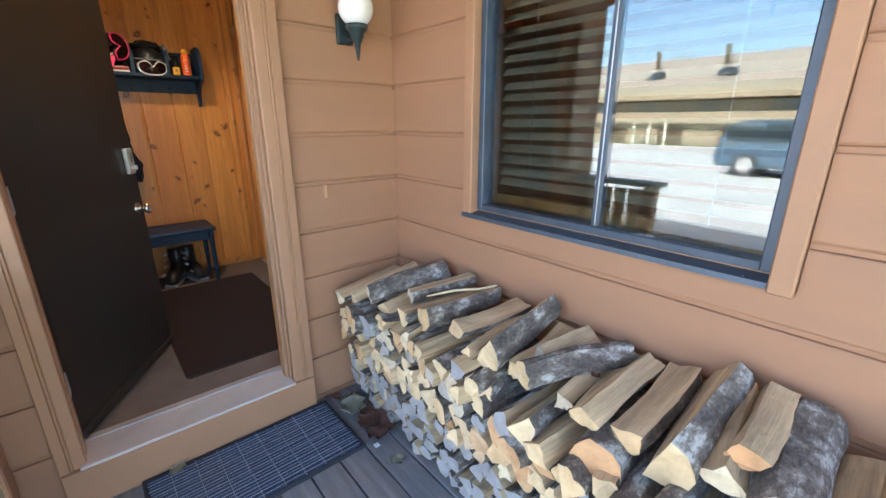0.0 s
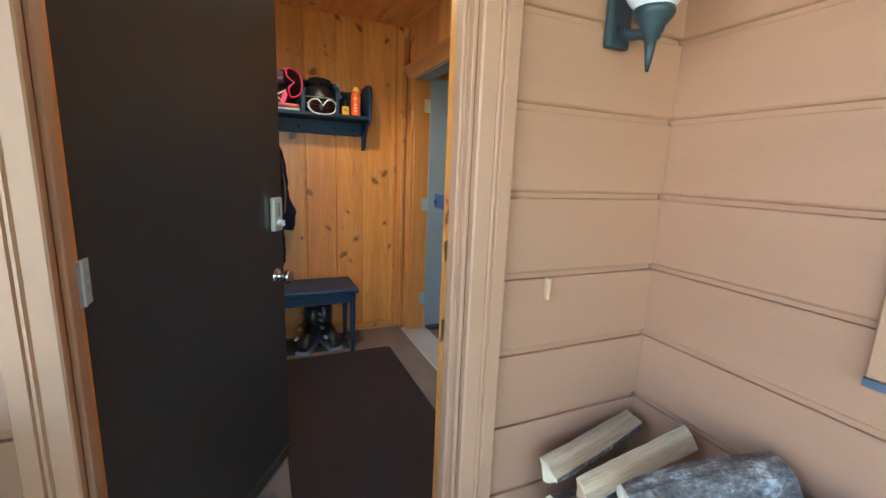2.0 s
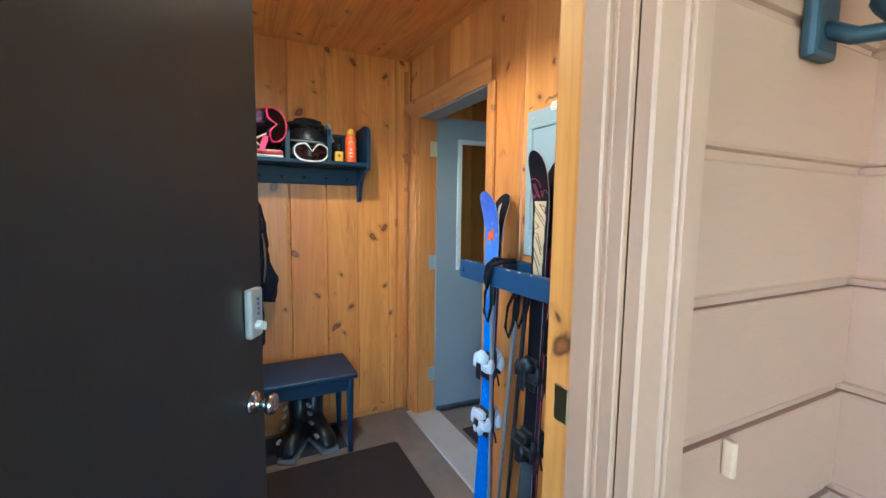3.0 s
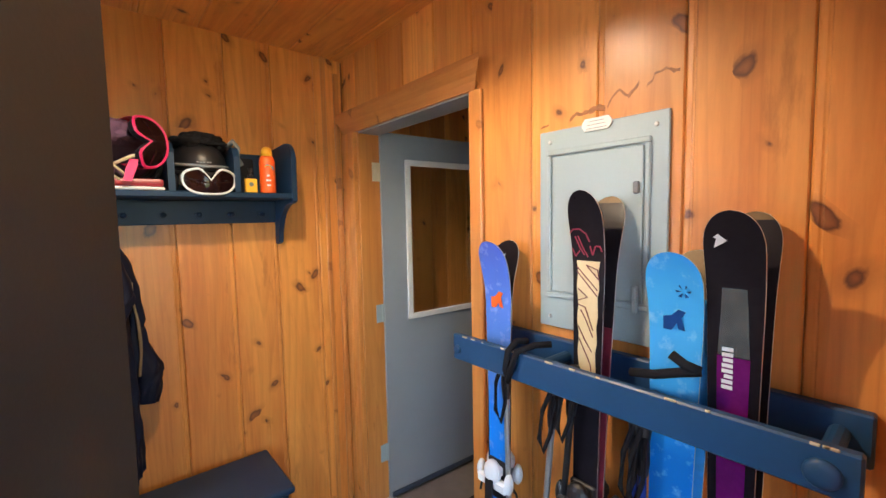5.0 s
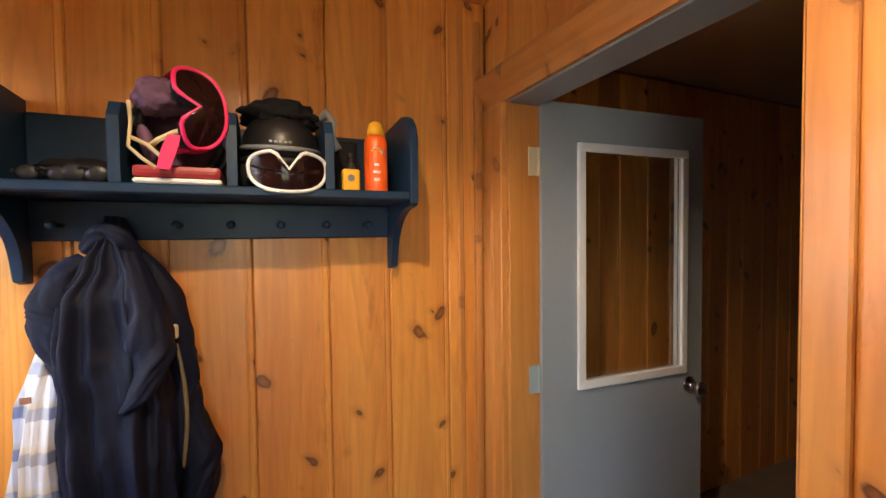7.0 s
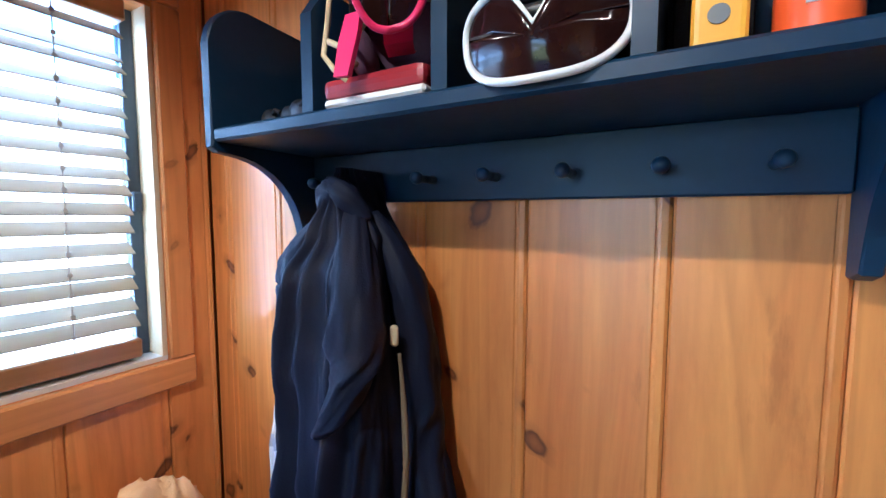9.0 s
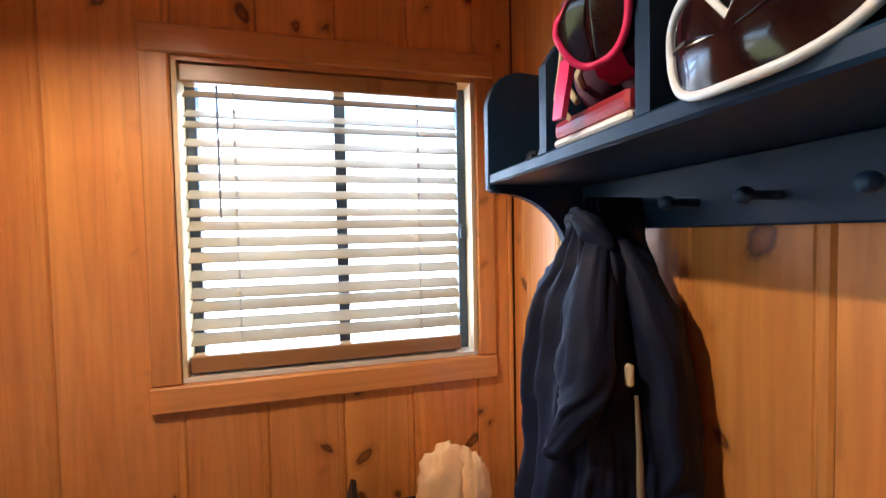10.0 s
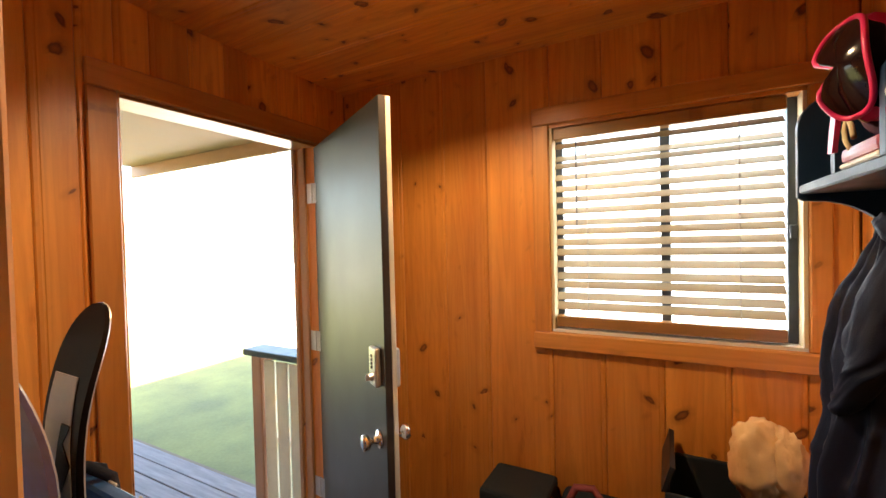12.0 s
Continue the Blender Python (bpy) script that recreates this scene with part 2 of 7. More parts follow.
crease(M_JACKET, 9.0, 0.012)
M_OLIVE = painted("tan_lining", (0.19, 0.14, 0.08), 0.85, var=0.2, fine=300, bump=0.3)
M_TOWEL = painted("peach_towel", (0.82, 0.50, 0.22), 0.95, var=0.08, scale=14, fine=340, bump=0.9)
M_PINK = painted("hot_pink_plastic", (0.75, 0.025, 0.14), 0.35, var=0.08, bump=0.0)
M_PURPLE = painted("mauve_lining", (0.16, 0.085, 0.15), 0.85, var=0.25, fine=200, bump=0.3)
M_BONE = painted("bone_strap", (0.62, 0.52, 0.32), 0.7, var=0.12)
M_RED = painted("dark_red_card", (0.28, 0.014, 0.02), 0.4, var=0.12)
M_PAPER = painted("white_card", (0.75, 0.72, 0.68), 0.6, var=0.05)
M_ORANGE = painted("orange_can", (0.90, 0.13, 0.012), 0.35, var=0.06, bump=0.0)
M_YELLOW = painted("yellow_plastic", (0.88, 0.46, 0.02), 0.4, var=0.05, bump=0.0)
M_LENS = painted("dark_goggle_lens", (0.014, 0.005, 0.005), 0.12, 0.0, var=0.3, bump=0.0, spec=0.3)
M_SKIVIOLET = painted("violet_blue_ski_tip", (0.16, 0.20, 0.66), 0.3, var=0.22, scale=14, bump=0.03)
M_SKISKY = painted("sky_blue_ski_base", (0.07, 0.36, 0.76), 0.3, var=0.2, scale=9, bump=0.03)
M_SKIBLACK = painted("glossy_black_ski", (0.012, 0.010, 0.013), 0.3, var=0.3, bump=0.0, spec=0.15)
M_SKICREAM = painted("cream_ski_graphic", (0.68, 0.52, 0.28), 0.3, var=0.1, bump=0.0)
M_SKIMAROON = painted("maroon_ski_graphic", (0.13, 0.012, 0.025), 0.3, var=0.2, bump=0.0)
M_SKIPURPLE = painted("purple_ski_graphic", (0.13, 0.008, 0.12), 0.25, var=0.3, bump=0.0)
M_SKIGREY = painted("silver_ski_graphic", (0.30, 0.33, 0.34), 0.16, 0.8, var=0.4, scale=12, bump=0.0)
M_SKIDARKBLUE = painted("dark_blue_mark", (0.008, 0.05, 0.2), 0.35, bump=0.0)
M_WHITEPLASTIC = painted("white_plastic", (0.70, 0.72, 0.74), 0.35, var=0.06, bump=0.0)
M_GREYPLASTIC = painted("grey_plastic", (0.18, 0.19, 0.2), 0.45, var=0.1)
M_SUITCASE = painted("dark_grey_canvas", (0.02, 0.026, 0.032), 0.8, var=0.2, fine=300, bump=0.4, spec=0.2)
M_STRAP = painted("maroon_strap", (0.20, 0.045, 0.05), 0.7, var=0.2, fine=200, bump=0.4)
M_SOFFIT = painted("brown_soffit", (0.28, 0.17, 0.10), 0.7, var=0.1)
M_DRYWALL = painted("dim_wall_paint", (0.34, 0.2, 0.11), 0.7, var=0.1)
M_ASPHALT = painted("pale_worn_asphalt", (0.44, 0.42, 0.38), 0.9, var=0.16, scale=0.5, fine=30, bump=0.3)
M_GRASS = painted("dry_spring_grass", (0.16, 0.165, 0.05), 0.95, var=0.35, scale=1.5, fine=40, bump=0.6)
M_CONDO = painted("tan_condo_siding", (0.33, 0.26, 0.165), 0.75, var=0.08, scale=1, fine=20)
M_CONDOROOF = painted("tan_roof_shingle", (0.30, 0.25, 0.19), 0.9, var=0.12, scale=2, fine=30)
M_CONDODARK = painted("dark_carport_wood", (0.15, 0.11, 0.065), 0.8, var=0.2)
M_CARBLUE = painted("slate_blue_car_paint", (0.10, 0.155, 0.22), 0.22, 0.35, var=0.04, bump=0.0)
M_CARGLASS = painted("dark_car_glass", (0.02, 0.03, 0.04), 0.06, var=0.1, bump=0.0)
M_TWIG = painted("bare_tree_bark", (0.17, 0.14, 0.12), 0.9, var=0.2)
M_LEAF = painted("dry_brown_leaf", (0.30, 0.14, 0.09), 0.85, var=0.3, scale=20, bump=0.3)
M_LEAFPALE = painted("pale_dry_leaf", (0.44, 0.42, 0.30), 0.85, var=0.2, scale=20, bump=0.3)
M_BARKCURL = painted("bark_litter", (0.24, 0.12, 0.085), 0.9, var=0.35, scale=18, bump=0.5)


def log_end_material():
    """Cut ends: cream to orange-tan from log to log, with saw marks and checks."""
    m, n, l, b = nodes_of("cut_log_end")
    v = coords(n, l, (1, 1, 1), True)
    a, c = noise_tex(n, l, v, 13, 6, 0.6), noise_tex(n, l, v, 120, 4)
    info = n.new("ShaderNodeObjectInfo")
    tint = ramp(n, l, info.outputs["Random"], (0.0, (0.80, 0.62, 0.37)), (0.4, (0.74, 0.52, 0.28)), (0.62, (0.62, 0.33, 0.15)), (0.8, (0.82, 0.66, 0.42)), (1.0, (0.48, 0.42, 0.37)))
    col = mixed(n, l, 0.6, tint, ramp(n, l, a, (0.35, (0.62, 0.56, 0.5)), (0.62, (1.08, 1.06, 1.02))), "MULTIPLY")
    col = mixed(n, l, ramp(n, l, c, (0.62, (0, 0, 0)), (0.75, (0.45, 0.45, 0.45))), col, (0.34, 0.22, 0.12))
    l.new(col, b.inputs["Base Color"])
    b.inputs["Roughness"].default_value = 0.85
    bumped(n, l, b, c, 0.6)
    return m


M_END = log_end_material()
M_ENDGREY = painted("weathered_log_end", (0.36, 0.33, 0.31), 0.85, var=0.25, scale=14, fine=110, bump=0.5, shuffle=True)
M_SPLIT = painted("split_wood_face", (0.52, 0.37, 0.21), 0.85, var=0.5, scale=8, fine=75, bump=1.0, worn=(0.27, 0.17, 0.09), stretch=(0.22, 3, 3), shuffle=True)


def bark_material():
    m, n, l, b = nodes_of("flaky_birch_bark")
    v = coords(n, l, (1.1, 1.5, 1.5), True)
    a, c = noise_tex(n, l, v, 9, 9, 0.74), noise_tex(n, l, v, 70, 5, 0.7)
    col = ramp(n, l, a, (0.34, (0.03, 0.022, 0.016)), (0.48, (0.12, 0.088, 0.062)), (0.54, (0.24, 0.20, 0.16)), (0.60, (0.58, 0.55, 0.49)))
    col = mixed(n, l, 0.2, col, ramp(n, l, c, (0.35, (0.04, 0.03, 0.028)), (0.65, (0.42, 0.40, 0.38))))
    l.new(col, b.inputs["Base Color"])
    b.inputs["Roughness"].default_value = 0.9
    bumped(n, l, b, a, 1.0, 0.012)
    return m


M_BARK = bark_material()


def glass_material(name, rough=0.0, tint=(0.9, 0.93, 0.93)):
    m, n, l, b = nodes_of(name)
    b.inputs["Base Color"].default_value = (*tint, 1)
    b.inputs["Roughness"].default_value, b.inputs["IOR"].default_value = rough, 1.5
    b.inputs["Transmission Weight"].default_value = 1.0
    return m


M_GLASS = glass_material("window_glass")


def plaid_material():
    m, n, l, b = nodes_of("plaid_flannel")
    v = coords(n, l, (1, 1, 1))
    sep = n.new("ShaderNodeSeparateXYZ")
    l.new(v, sep.inputs[0])

    def stripes(sock, freq):
        s = n.new("ShaderNodeMath")
        s.operation = "MULTIPLY"
        s.inputs[1].default_value = freq
        l.new(sock, s.inputs[0])
        f = n.new("ShaderNodeMath")
        f.operation = "FRACT"
        l.new(s.outputs[0], f.inputs[0])
        return ramp(n, l, f.outputs[0], (0.0, (0.72, 0.74, 0.8)), (0.34, (0.72, 0.74, 0.8)), (0.37, (0.13, 0.16, 0.30)), (0.62, (0.13, 0.16, 0.30)), (0.65, (0.6, 0.47, 0.24)), (0.85, (0.72, 0.74, 0.8)))
    l.new(mixed(n, l, 0.5, stripes(sep.outputs[0], 13.0), stripes(sep.outputs[2], 11.0)), b.inputs["Base Color"])
    b.inputs["Roughness"].default_value = 0.9
    return m


M_PLAID = plaid_material()


def banded(name, stops, length, rough=0.28, cloud=None):
    """A printed ski base whose colours run into one another along the ski."""
    m, n, l, b = nodes_of(name)
    v = coords(n, l, (1, 1, 1))
    sep = n.new("ShaderNodeSeparateXYZ")
    l.new(v, sep.inputs[0])
    w = noise_tex(n, l, v, 16.0, 5)
    a = n.new("ShaderNodeMath")
    a.operation = "MULTIPLY_ADD"
    a.inputs[1].default_value = 0.10
    l.new(w, a.inputs[0])
    l.new(sep.outputs[2], a.inputs[2])
    d = n.new("ShaderNodeMath")
    d.operation = "MULTIPLY_ADD"
    d.inputs[1].default_value, d.inputs[2].default_value = 1 / length, -0.05 / length
    l.new(a.outputs[0], d.inputs[0])
    col = ramp(n, l, d.outputs[0], *stops)
    if cloud:
        c2 = noise_tex(n, l, v, 34.0, 4, 0.6)
        col = mixed(n, l, ramp(n, l, c2, (0.56, (0, 0, 0)), (0.74, (0.75, 0.75, 0.75))), col, cloud)
    l.new(col, b.inputs["Base Color"])
    b.inputs["Roughness"].default_value = rough
    return m


M_BASE1 = banded("violet_to_blue_ski_base", [(0.0, (0.02, 0.15, 0.62)), (0.62, (0.02, 0.2, 0.72)), (0.74, (0.12, 0.28, 0.72)), (0.86, (0.09, 0.20, 0.66)), (1.0, (0.09, 0.15, 0.62))], 1.455, cloud=(0.34, 0.42, 0.78))
M_BASE3 = banded("sky_blue_printed_ski_base", [(0.0, (0.02, 0.16, 0.62)), (0.70, (0.02, 0.2, 0.66)), (0.76, (0.06, 0.36, 0.78)), (0.95, (0.08, 0.40, 0.80)), (1.0, (0.06, 0.33, 0.78))], 1.45, cloud=(0.30, 0.60, 0.86))

# ---- building blocks ----
def thing(name, at, label, category, group="", kind=""):
    ob = new(name)
    ob.empty_display_size = 0.05
    ob.matrix_basis = Matrix.Translation(at)
    return tagged(ob, label, category, group, kind)


def as_mesh(name, bm, material, smooth=False):
    bmesh.ops.recalc_face_normals(bm, faces=bm.faces)
    me = bpy.data.meshes.new(name)
    bm.to_mesh(me)
    bm.free()
    for mt in material if isinstance(material, (list, tuple)) else [material]:
        me.materials.append(mt)
    if smooth:
        for p in me.polygons:
            p.use_smooth = True
    return me


def part(name, bm, material, parent, label="", smooth=False):
    ob = new(name, as_mesh(name, bm, material, smooth))
    ob.parent = parent
    if parent.parent is None:
        ob.matrix_parent_inverse = parent.matrix_basis.inverted()
    return tagged(ob, label)


def solid(name, bm, material, label, category, kind="", group="", smooth=False):
    return tagged(new(name, as_mesh(name, bm, material, smooth)), label, category, group, kind)


def box(bm, x0, x1, y0, y1, z0, z1, bev=0.0, seg=1):
    ret = bmesh.ops.create_cube(bm, size=1.0)
    vs = ret["verts"]
    for v in vs:
        v.co = Vector(((x0 + x1) / 2 + v.co.x * (x1 - x0), (y0 + y1) / 2 + v.co.y * (y1 - y0), (z0 + z1) / 2 + v.co.z * (z1 - z0)))
    if bev:
        es = {e for v in vs for e in v.link_edges}
        bmesh.ops.bevel(bm, geom=list(es), offset=bev, segments=seg, affect="EDGES", profile=0.6)
    return bm


def boxed(*a, **k):
    return box(bmesh.new(), *a, **k)


def prism(bm, pts, lo, hi, axis):
    """A closed 2D outline drawn out along an axis. The outline's axes are the other two, in x, y, z order."""
    def at(p, h):
        q = list(p)
        q.insert("xyz".index(axis), h)
        return q
    a = [bm.verts.new(at(p, lo)) for p in pts]
    b = [bm.verts.new(at(p, hi)) for p in pts]
    n = len(pts)
    fs = [bm.faces.new(a), bm.faces.new(b[::-1])]
    for i in range(n):
        fs.append(bm.faces.new((a[i], b[i], b[(i + 1) % n], a[(i + 1) % n])))
    return fs


def rod(bm, p0, p1, r0, r1=None, n=12):
    p0, p1 = Vector(p0), Vector(p1)
    d = p1 - p0
    m = Matrix.Translation((p0 + p1) / 2) @ d.to_track_quat("Z", "Y").to_matrix().to_4x4()
    bmesh.ops.create_cone(bm, cap_ends=True, segments=n, radius1=r0, radius2=r0 if r1 is None else r1, depth=d.length, matrix=m)
    return bm


def ball(bm, c, r, sx=1, sy=1, sz=1, u=18, v=12):
    bmesh.ops.create_uvsphere(bm, u_segments=u, v_segments=v, radius=r, matrix=Matrix.Translation(c) @ Matrix.Diagonal((sx, sy, sz, 1)))
    return bm


def lathe(bm, profile, m=Matrix.Identity(4), n=20):
    """Turned shape from (radius, height) pairs, about z."""
    rings = [[bm.verts.new(m @ Vector((r * math.cos(6.28319 * i / n), r * math.sin(6.28319 * i / n), h))) for i in range(n)] for r, h in profile]
    for a, b in zip(rings, rings[1:]):
        for i in range(n):
            bm.faces.new((a[i], a[(i + 1) % n], b[(i + 1) % n], b[i]))
    bm.faces.new(rings[0][::-1])
    bm.faces.new(rings[-1])
    return bm


def tube(bm, pts, r, n=8, closed=False):
    """A round band that follows points."""
    pts = [Vector(p) for p in pts]
    rings = []
    k = len(pts)
    for i, p in enumerate(pts):
        d = (pts[(i + 1) % k] - pts[i - 1]) if closed or 0 < i < k - 1 else (pts[1] - pts[0] if i == 0 else pts[-1] - pts[-2])
        q = d.to_track_quat("Z", "Y").to_matrix()
        rr = r[i] if isinstance(r, (list, tuple)) else r
        rings.append([bm.verts.new(p + q @ Vector((rr * math.cos(6.28319 * j / n), rr * math.sin(6.28319 * j / n), 0))) for j in range(n)])
    for i in range(k if closed else k - 1):
        a, b = rings[i], rings[(i + 1) % k]
        for j in range(n):
            bm.faces.new((a[j], a[(j + 1) % n], b[(j + 1) % n], b[j]))
    if not closed:
        bm.faces.new(rings[0][::-1])
        bm.faces.new(rings[-1])
    return bm


def rects_around(u0, u1, z0, z1, holes):
    """The rectangle cut into upright strips that leave the holes open."""
    cuts = sorted({u0, u1, *[h[0] for h in holes], *[h[1] for h in holes]})
    out = []
    for a, b in zip(cuts, cuts[1:]):
        spans = [(z0, z1)]
        for h0, h1, k0, k1 in holes:
            if h0 <= a and b <= h1:
                spans = [s for lo, hi in spans for s in ((lo, min(hi, k0)), (max(lo, k1), hi)) if s[1] - s[0] > 0.002]
        out += [(a, b, lo, hi) for lo, hi in spans]
    return out


def wall_core(name, axis, d0, d1, u0, u1, z0, z1, holes, material, label):
    """A wall with thickness from d0 to d1 along axis, with openings through it."""
    bm = bmesh.new()
    for a, b, lo, hi in rects_around(u0, u1, z0, z1, holes):
        if axis == "x":
            box(bm, d0, d1, a, b, lo, hi)
        else:
            box(bm, a, b, d0, d1, lo, hi)
    return solid(name, bm, material, label, "wall", "structure")


def plank_profile(a, b, back, front):
    """A board's section: rounded shoulders and a small bead along one edge."""
    s = 1 if front > back else -1
    f = front
    return [(a + 0.0006, back), (a + 0.0006, f - s * 0.004), (a + 0.004, f), (b - 0.022, f), (b - 0.02, f - s * 0.002), (b - 0.017, f - s * 0.002), (b - 0.014, f - s * 0.0005), (b - 0.005, f - s * 0.001), (b - 0.0006, f - s * 0.005), (b - 0.0006, back)]


def planks(wall, axis, back, front, seams, z0, z1, holes, material):
    """Upright boards on a wall, one object each."""
    for a, b in zip(seams, seams[1:]):
        spans = [(z0, z1)]
        for h0, h1, k0, k1 in holes:
            if a < h1 - 0.004 and b > h0 + 0.004:
                if a >= h0 - 0.004 and b <= h1 + 0.004:
                    spans = [s for lo, hi in spans for s in ((lo, min(hi, k0)), (max(lo, k1), hi)) if s[1] - s[0] > 0.01]
        for lo, hi in spans:
            bm = bmesh.new()
            pts = plank_profile(a, b, back, front)
            if axis == "x":
                pts = [(d, u) for u, d in pts]
            prism(bm, pts, lo, hi, "z")
            part("plank", bm, material, wall)


def spread(u0, u1, widths, fixed=()):
    """Seams from u0 to u1 with board widths in turn, forced through the fixed ones."""
    stops = sorted({u0, u1, *fixed})
    out, i = [u0], 0
    for a, b in zip(stops, stops[1:]):
        k = max(1, round((b - a) / widths[i % len(widths)]))
        ws = [widths[(i + j) % len(widths)] for j in range(k)]
        t = sum(ws)
        for w in ws:
            out.append(out[-1] + w * (b - a) / t)
        i += k
    return out


# ---- floor, ceiling, shell ----
floor = solid("floor", boxed(0.05, 5.0, 2.513, 6.2, -0.10, FLOOR), M_CARPET, "taupe low-pile carpet on the entry floor", "floor", "structure")
solid("floor_inner_room", boxed(1.96, 5.0, -1.2, 2.512, -0.10, FLOOR), M_CARPET, "carpeted floor of the room behind the porch window", "floor", "structure")

bm = bmesh.new()
edges = spread(0.0, 1.95, [0.19, 0.185, 0.2])
for a, b in zip(edges, edges[1:]):
    pts = [(u, d) for u, d in plank_profile(a, b, CEIL + 0.03, CEIL)]
    prism(bm, pts, 2.5, 4.86, "y")
box(bm, 0.0, 1.95, 2.5, 4.86, CEIL + 0.012, CEIL + 0.06)
solid("ceiling", bm, M_PINE_Y, "tongue-and-groove pine board ceiling of the entry", "ceiling", "structure")
solid("ceiling_inner_room", boxed(1.95, 5.0, -1.2, 6.2, CEIL + 0.02, CEIL + 0.08), M_DRYWALL, "plain ceiling of the inner room", "ceiling", "structure")
solid("roof", boxed(-0.55, 5.2, -1.1, 6.4, 2.52, 2.70), M_SOFFIT, "brown boarded porch roof and soffit", "roof", "structure")
solid("fascia", boxed(-0.60, -0.56, -1.15, 6.4, 2.40, 2.72, bev=0.006), M_SIDETRIM, "brown painted fascia board along the roof edge", "fascia", "structure")
# unseen block added over the roof; its shadow keeps direct sun off the porch
solid("upper_storey", boxed(0.0, 5.2, 1.0, 6.4, 2.71, 5.4), M_SIDING, "unseen brown storey added to keep the sun off the porch", "house wall", "structure")

DOOR = (0.36, 1.23, FLOOR - 0.03, 2.105)
INNER = (3.757, 4.585, FLOOR - 0.03, 2.045)
WIN_L = (3.752, 4.595, 1.205, 2.08)
WIN_R = (0.745, 1.86, 0.99, 2.08)

wall_back = wall_core("wall_back", "y", Y_BACK + 0.016, Y_BACK + 0.13, 0.03, 1.93, FLOOR, CEIL, [], M_DARKGAP, "knotty pine boarded back wall of the entry")
wall_left = wall_core("wall_left", "x", 0.045, X_LEFT - 0.016, Y_OUT + 0.022, Y_BACK + 0.13, DECK - 0.2, CEIL, [WIN_L], M_DARKGAP, "knotty pine boarded wall with a window")
wall_right = wall_core("wall_right", "x", X_RIGHT + 0.016, X_OUT - 0.02, Y_OUT + 0.13, Y_BACK + 0.13, FLOOR, CEIL, [INNER], M_DARKGAP, "knotty pine boarded wall with an inner doorway")
wall_front = wall_core("wall_front", "y", Y_OUT + 0.022, Y_FRONT - 0.016, 0.045, X_OUT - 0.003, FLOOR - 0.3, CEIL, [(DOOR[0], DOOR[1], -1, DOOR[3])], M_DARKGAP, "knotty pine boarded wall round the entry door")
wall_window = wall_core("wall_window", "x", X_OUT + 0.022, X_OUT + 0.115, -1.2, Y_OUT + 0.128, -0.3, CEIL + 0.1, [WIN_R], M_DRYWALL, "outer wall with a sliding window beside the porch")
wall_core("wall_inner_far", "x", 5.0, 5.1, -1.2, 6.2, -0.1, CEIL + 0.1, [], M_DRYWALL, "far wall of the inner room")
wall_core("wall_inner_end", "y", 6.1, 6.2, 1.9, 5.0, -0.1, CEIL + 0.1, [], M_DRYWALL, "end wall of the inner room")
wall_core("wall_inner_near", "y", -1.3, -1.2, 1.96, 5.1, -0.3, CEIL + 0.1, [], M_SIDING, "near end wall of the house")
wall_core("wall_left_rest", "x", 0.045, 0.13, Y_BACK + 0.13, 6.2, -0.3, CEIL + 0.1, [], M_SIDING, "side wall of the house")
inner_wood = wall_core("wall_inner_side", "y", 5.02, 5.1, 1.94, 5.0, -0.1, CEIL + 0.1, [], M_DARKGAP, "dark pine boarded wall behind the inner door")

planks(wall_back, "y", Y_BACK + 0.014, Y_BACK, spread(0.148, 1.814, [0.21], (0.235, 0.43, 0.64, 0.84, 1.045, 1.26, 1.456, 1.667)), FLOOR, CEIL, [], M_PINE)
planks(wall_left, "x", X_LEFT - 0.014, X_LEFT, spread(Y_FRONT + 0.001, Y_BACK - 0.001, [0.215], (2.83, 3.0, 3.245, 3.464, WIN_L[0], WIN_L[1])), FLOOR, CEIL, [WIN_L], M_PINE_SIDE)
planks(wall_right, "x", X_RIGHT + 0.014, X_RIGHT, spread(Y_FRONT + 0.001, Y_BACK - 0.001, [0.21], (2.86, 3.079, 3.29, 3.506, INNER[0], INNER[1])), FLOOR, CEIL, [INNER], M_PINE_SIDE)
planks(wall_front, "y", Y_FRONT - 0.014, Y_FRONT, spread(X_LEFT + 0.001, X_RIGHT - 0.001, [0.15, 0.12, 0.16], (DOOR[0], DOOR[1], 1.33, 1.44)), FLOOR, CEIL, [(DOOR[0], DOOR[1], -1, DOOR[3])], M_PINE)
planks(inner_wood, "y", 5.018, 5.005, spread(1.945, 4.99, [0.17, 0.14, 0.2]), FLOOR, CEIL, [], M_PINE)


# ---- siding outside ----
def siding_board(wall, axis, front, u0, u1, lo, hi):
    """One channel siding board with a shadow lip at its lower edge."""
    back = front + 0.02
    pts = [(back, lo + 0.0006), (front + 0.012, lo + 0.0006), (front + 0.011, lo + 0.015), (front + 0.003, lo + 0.019), (front, lo + 0.025), (front, hi - 0.005), (front + 0.0022, hi - 0.0008), (back, hi - 0.0004)]
    bm = bmesh.new()
    prism(bm, pts, u0, u1, "x" if axis == "y" else "y")
    part("siding_board", bm, M_SIDING, wall)


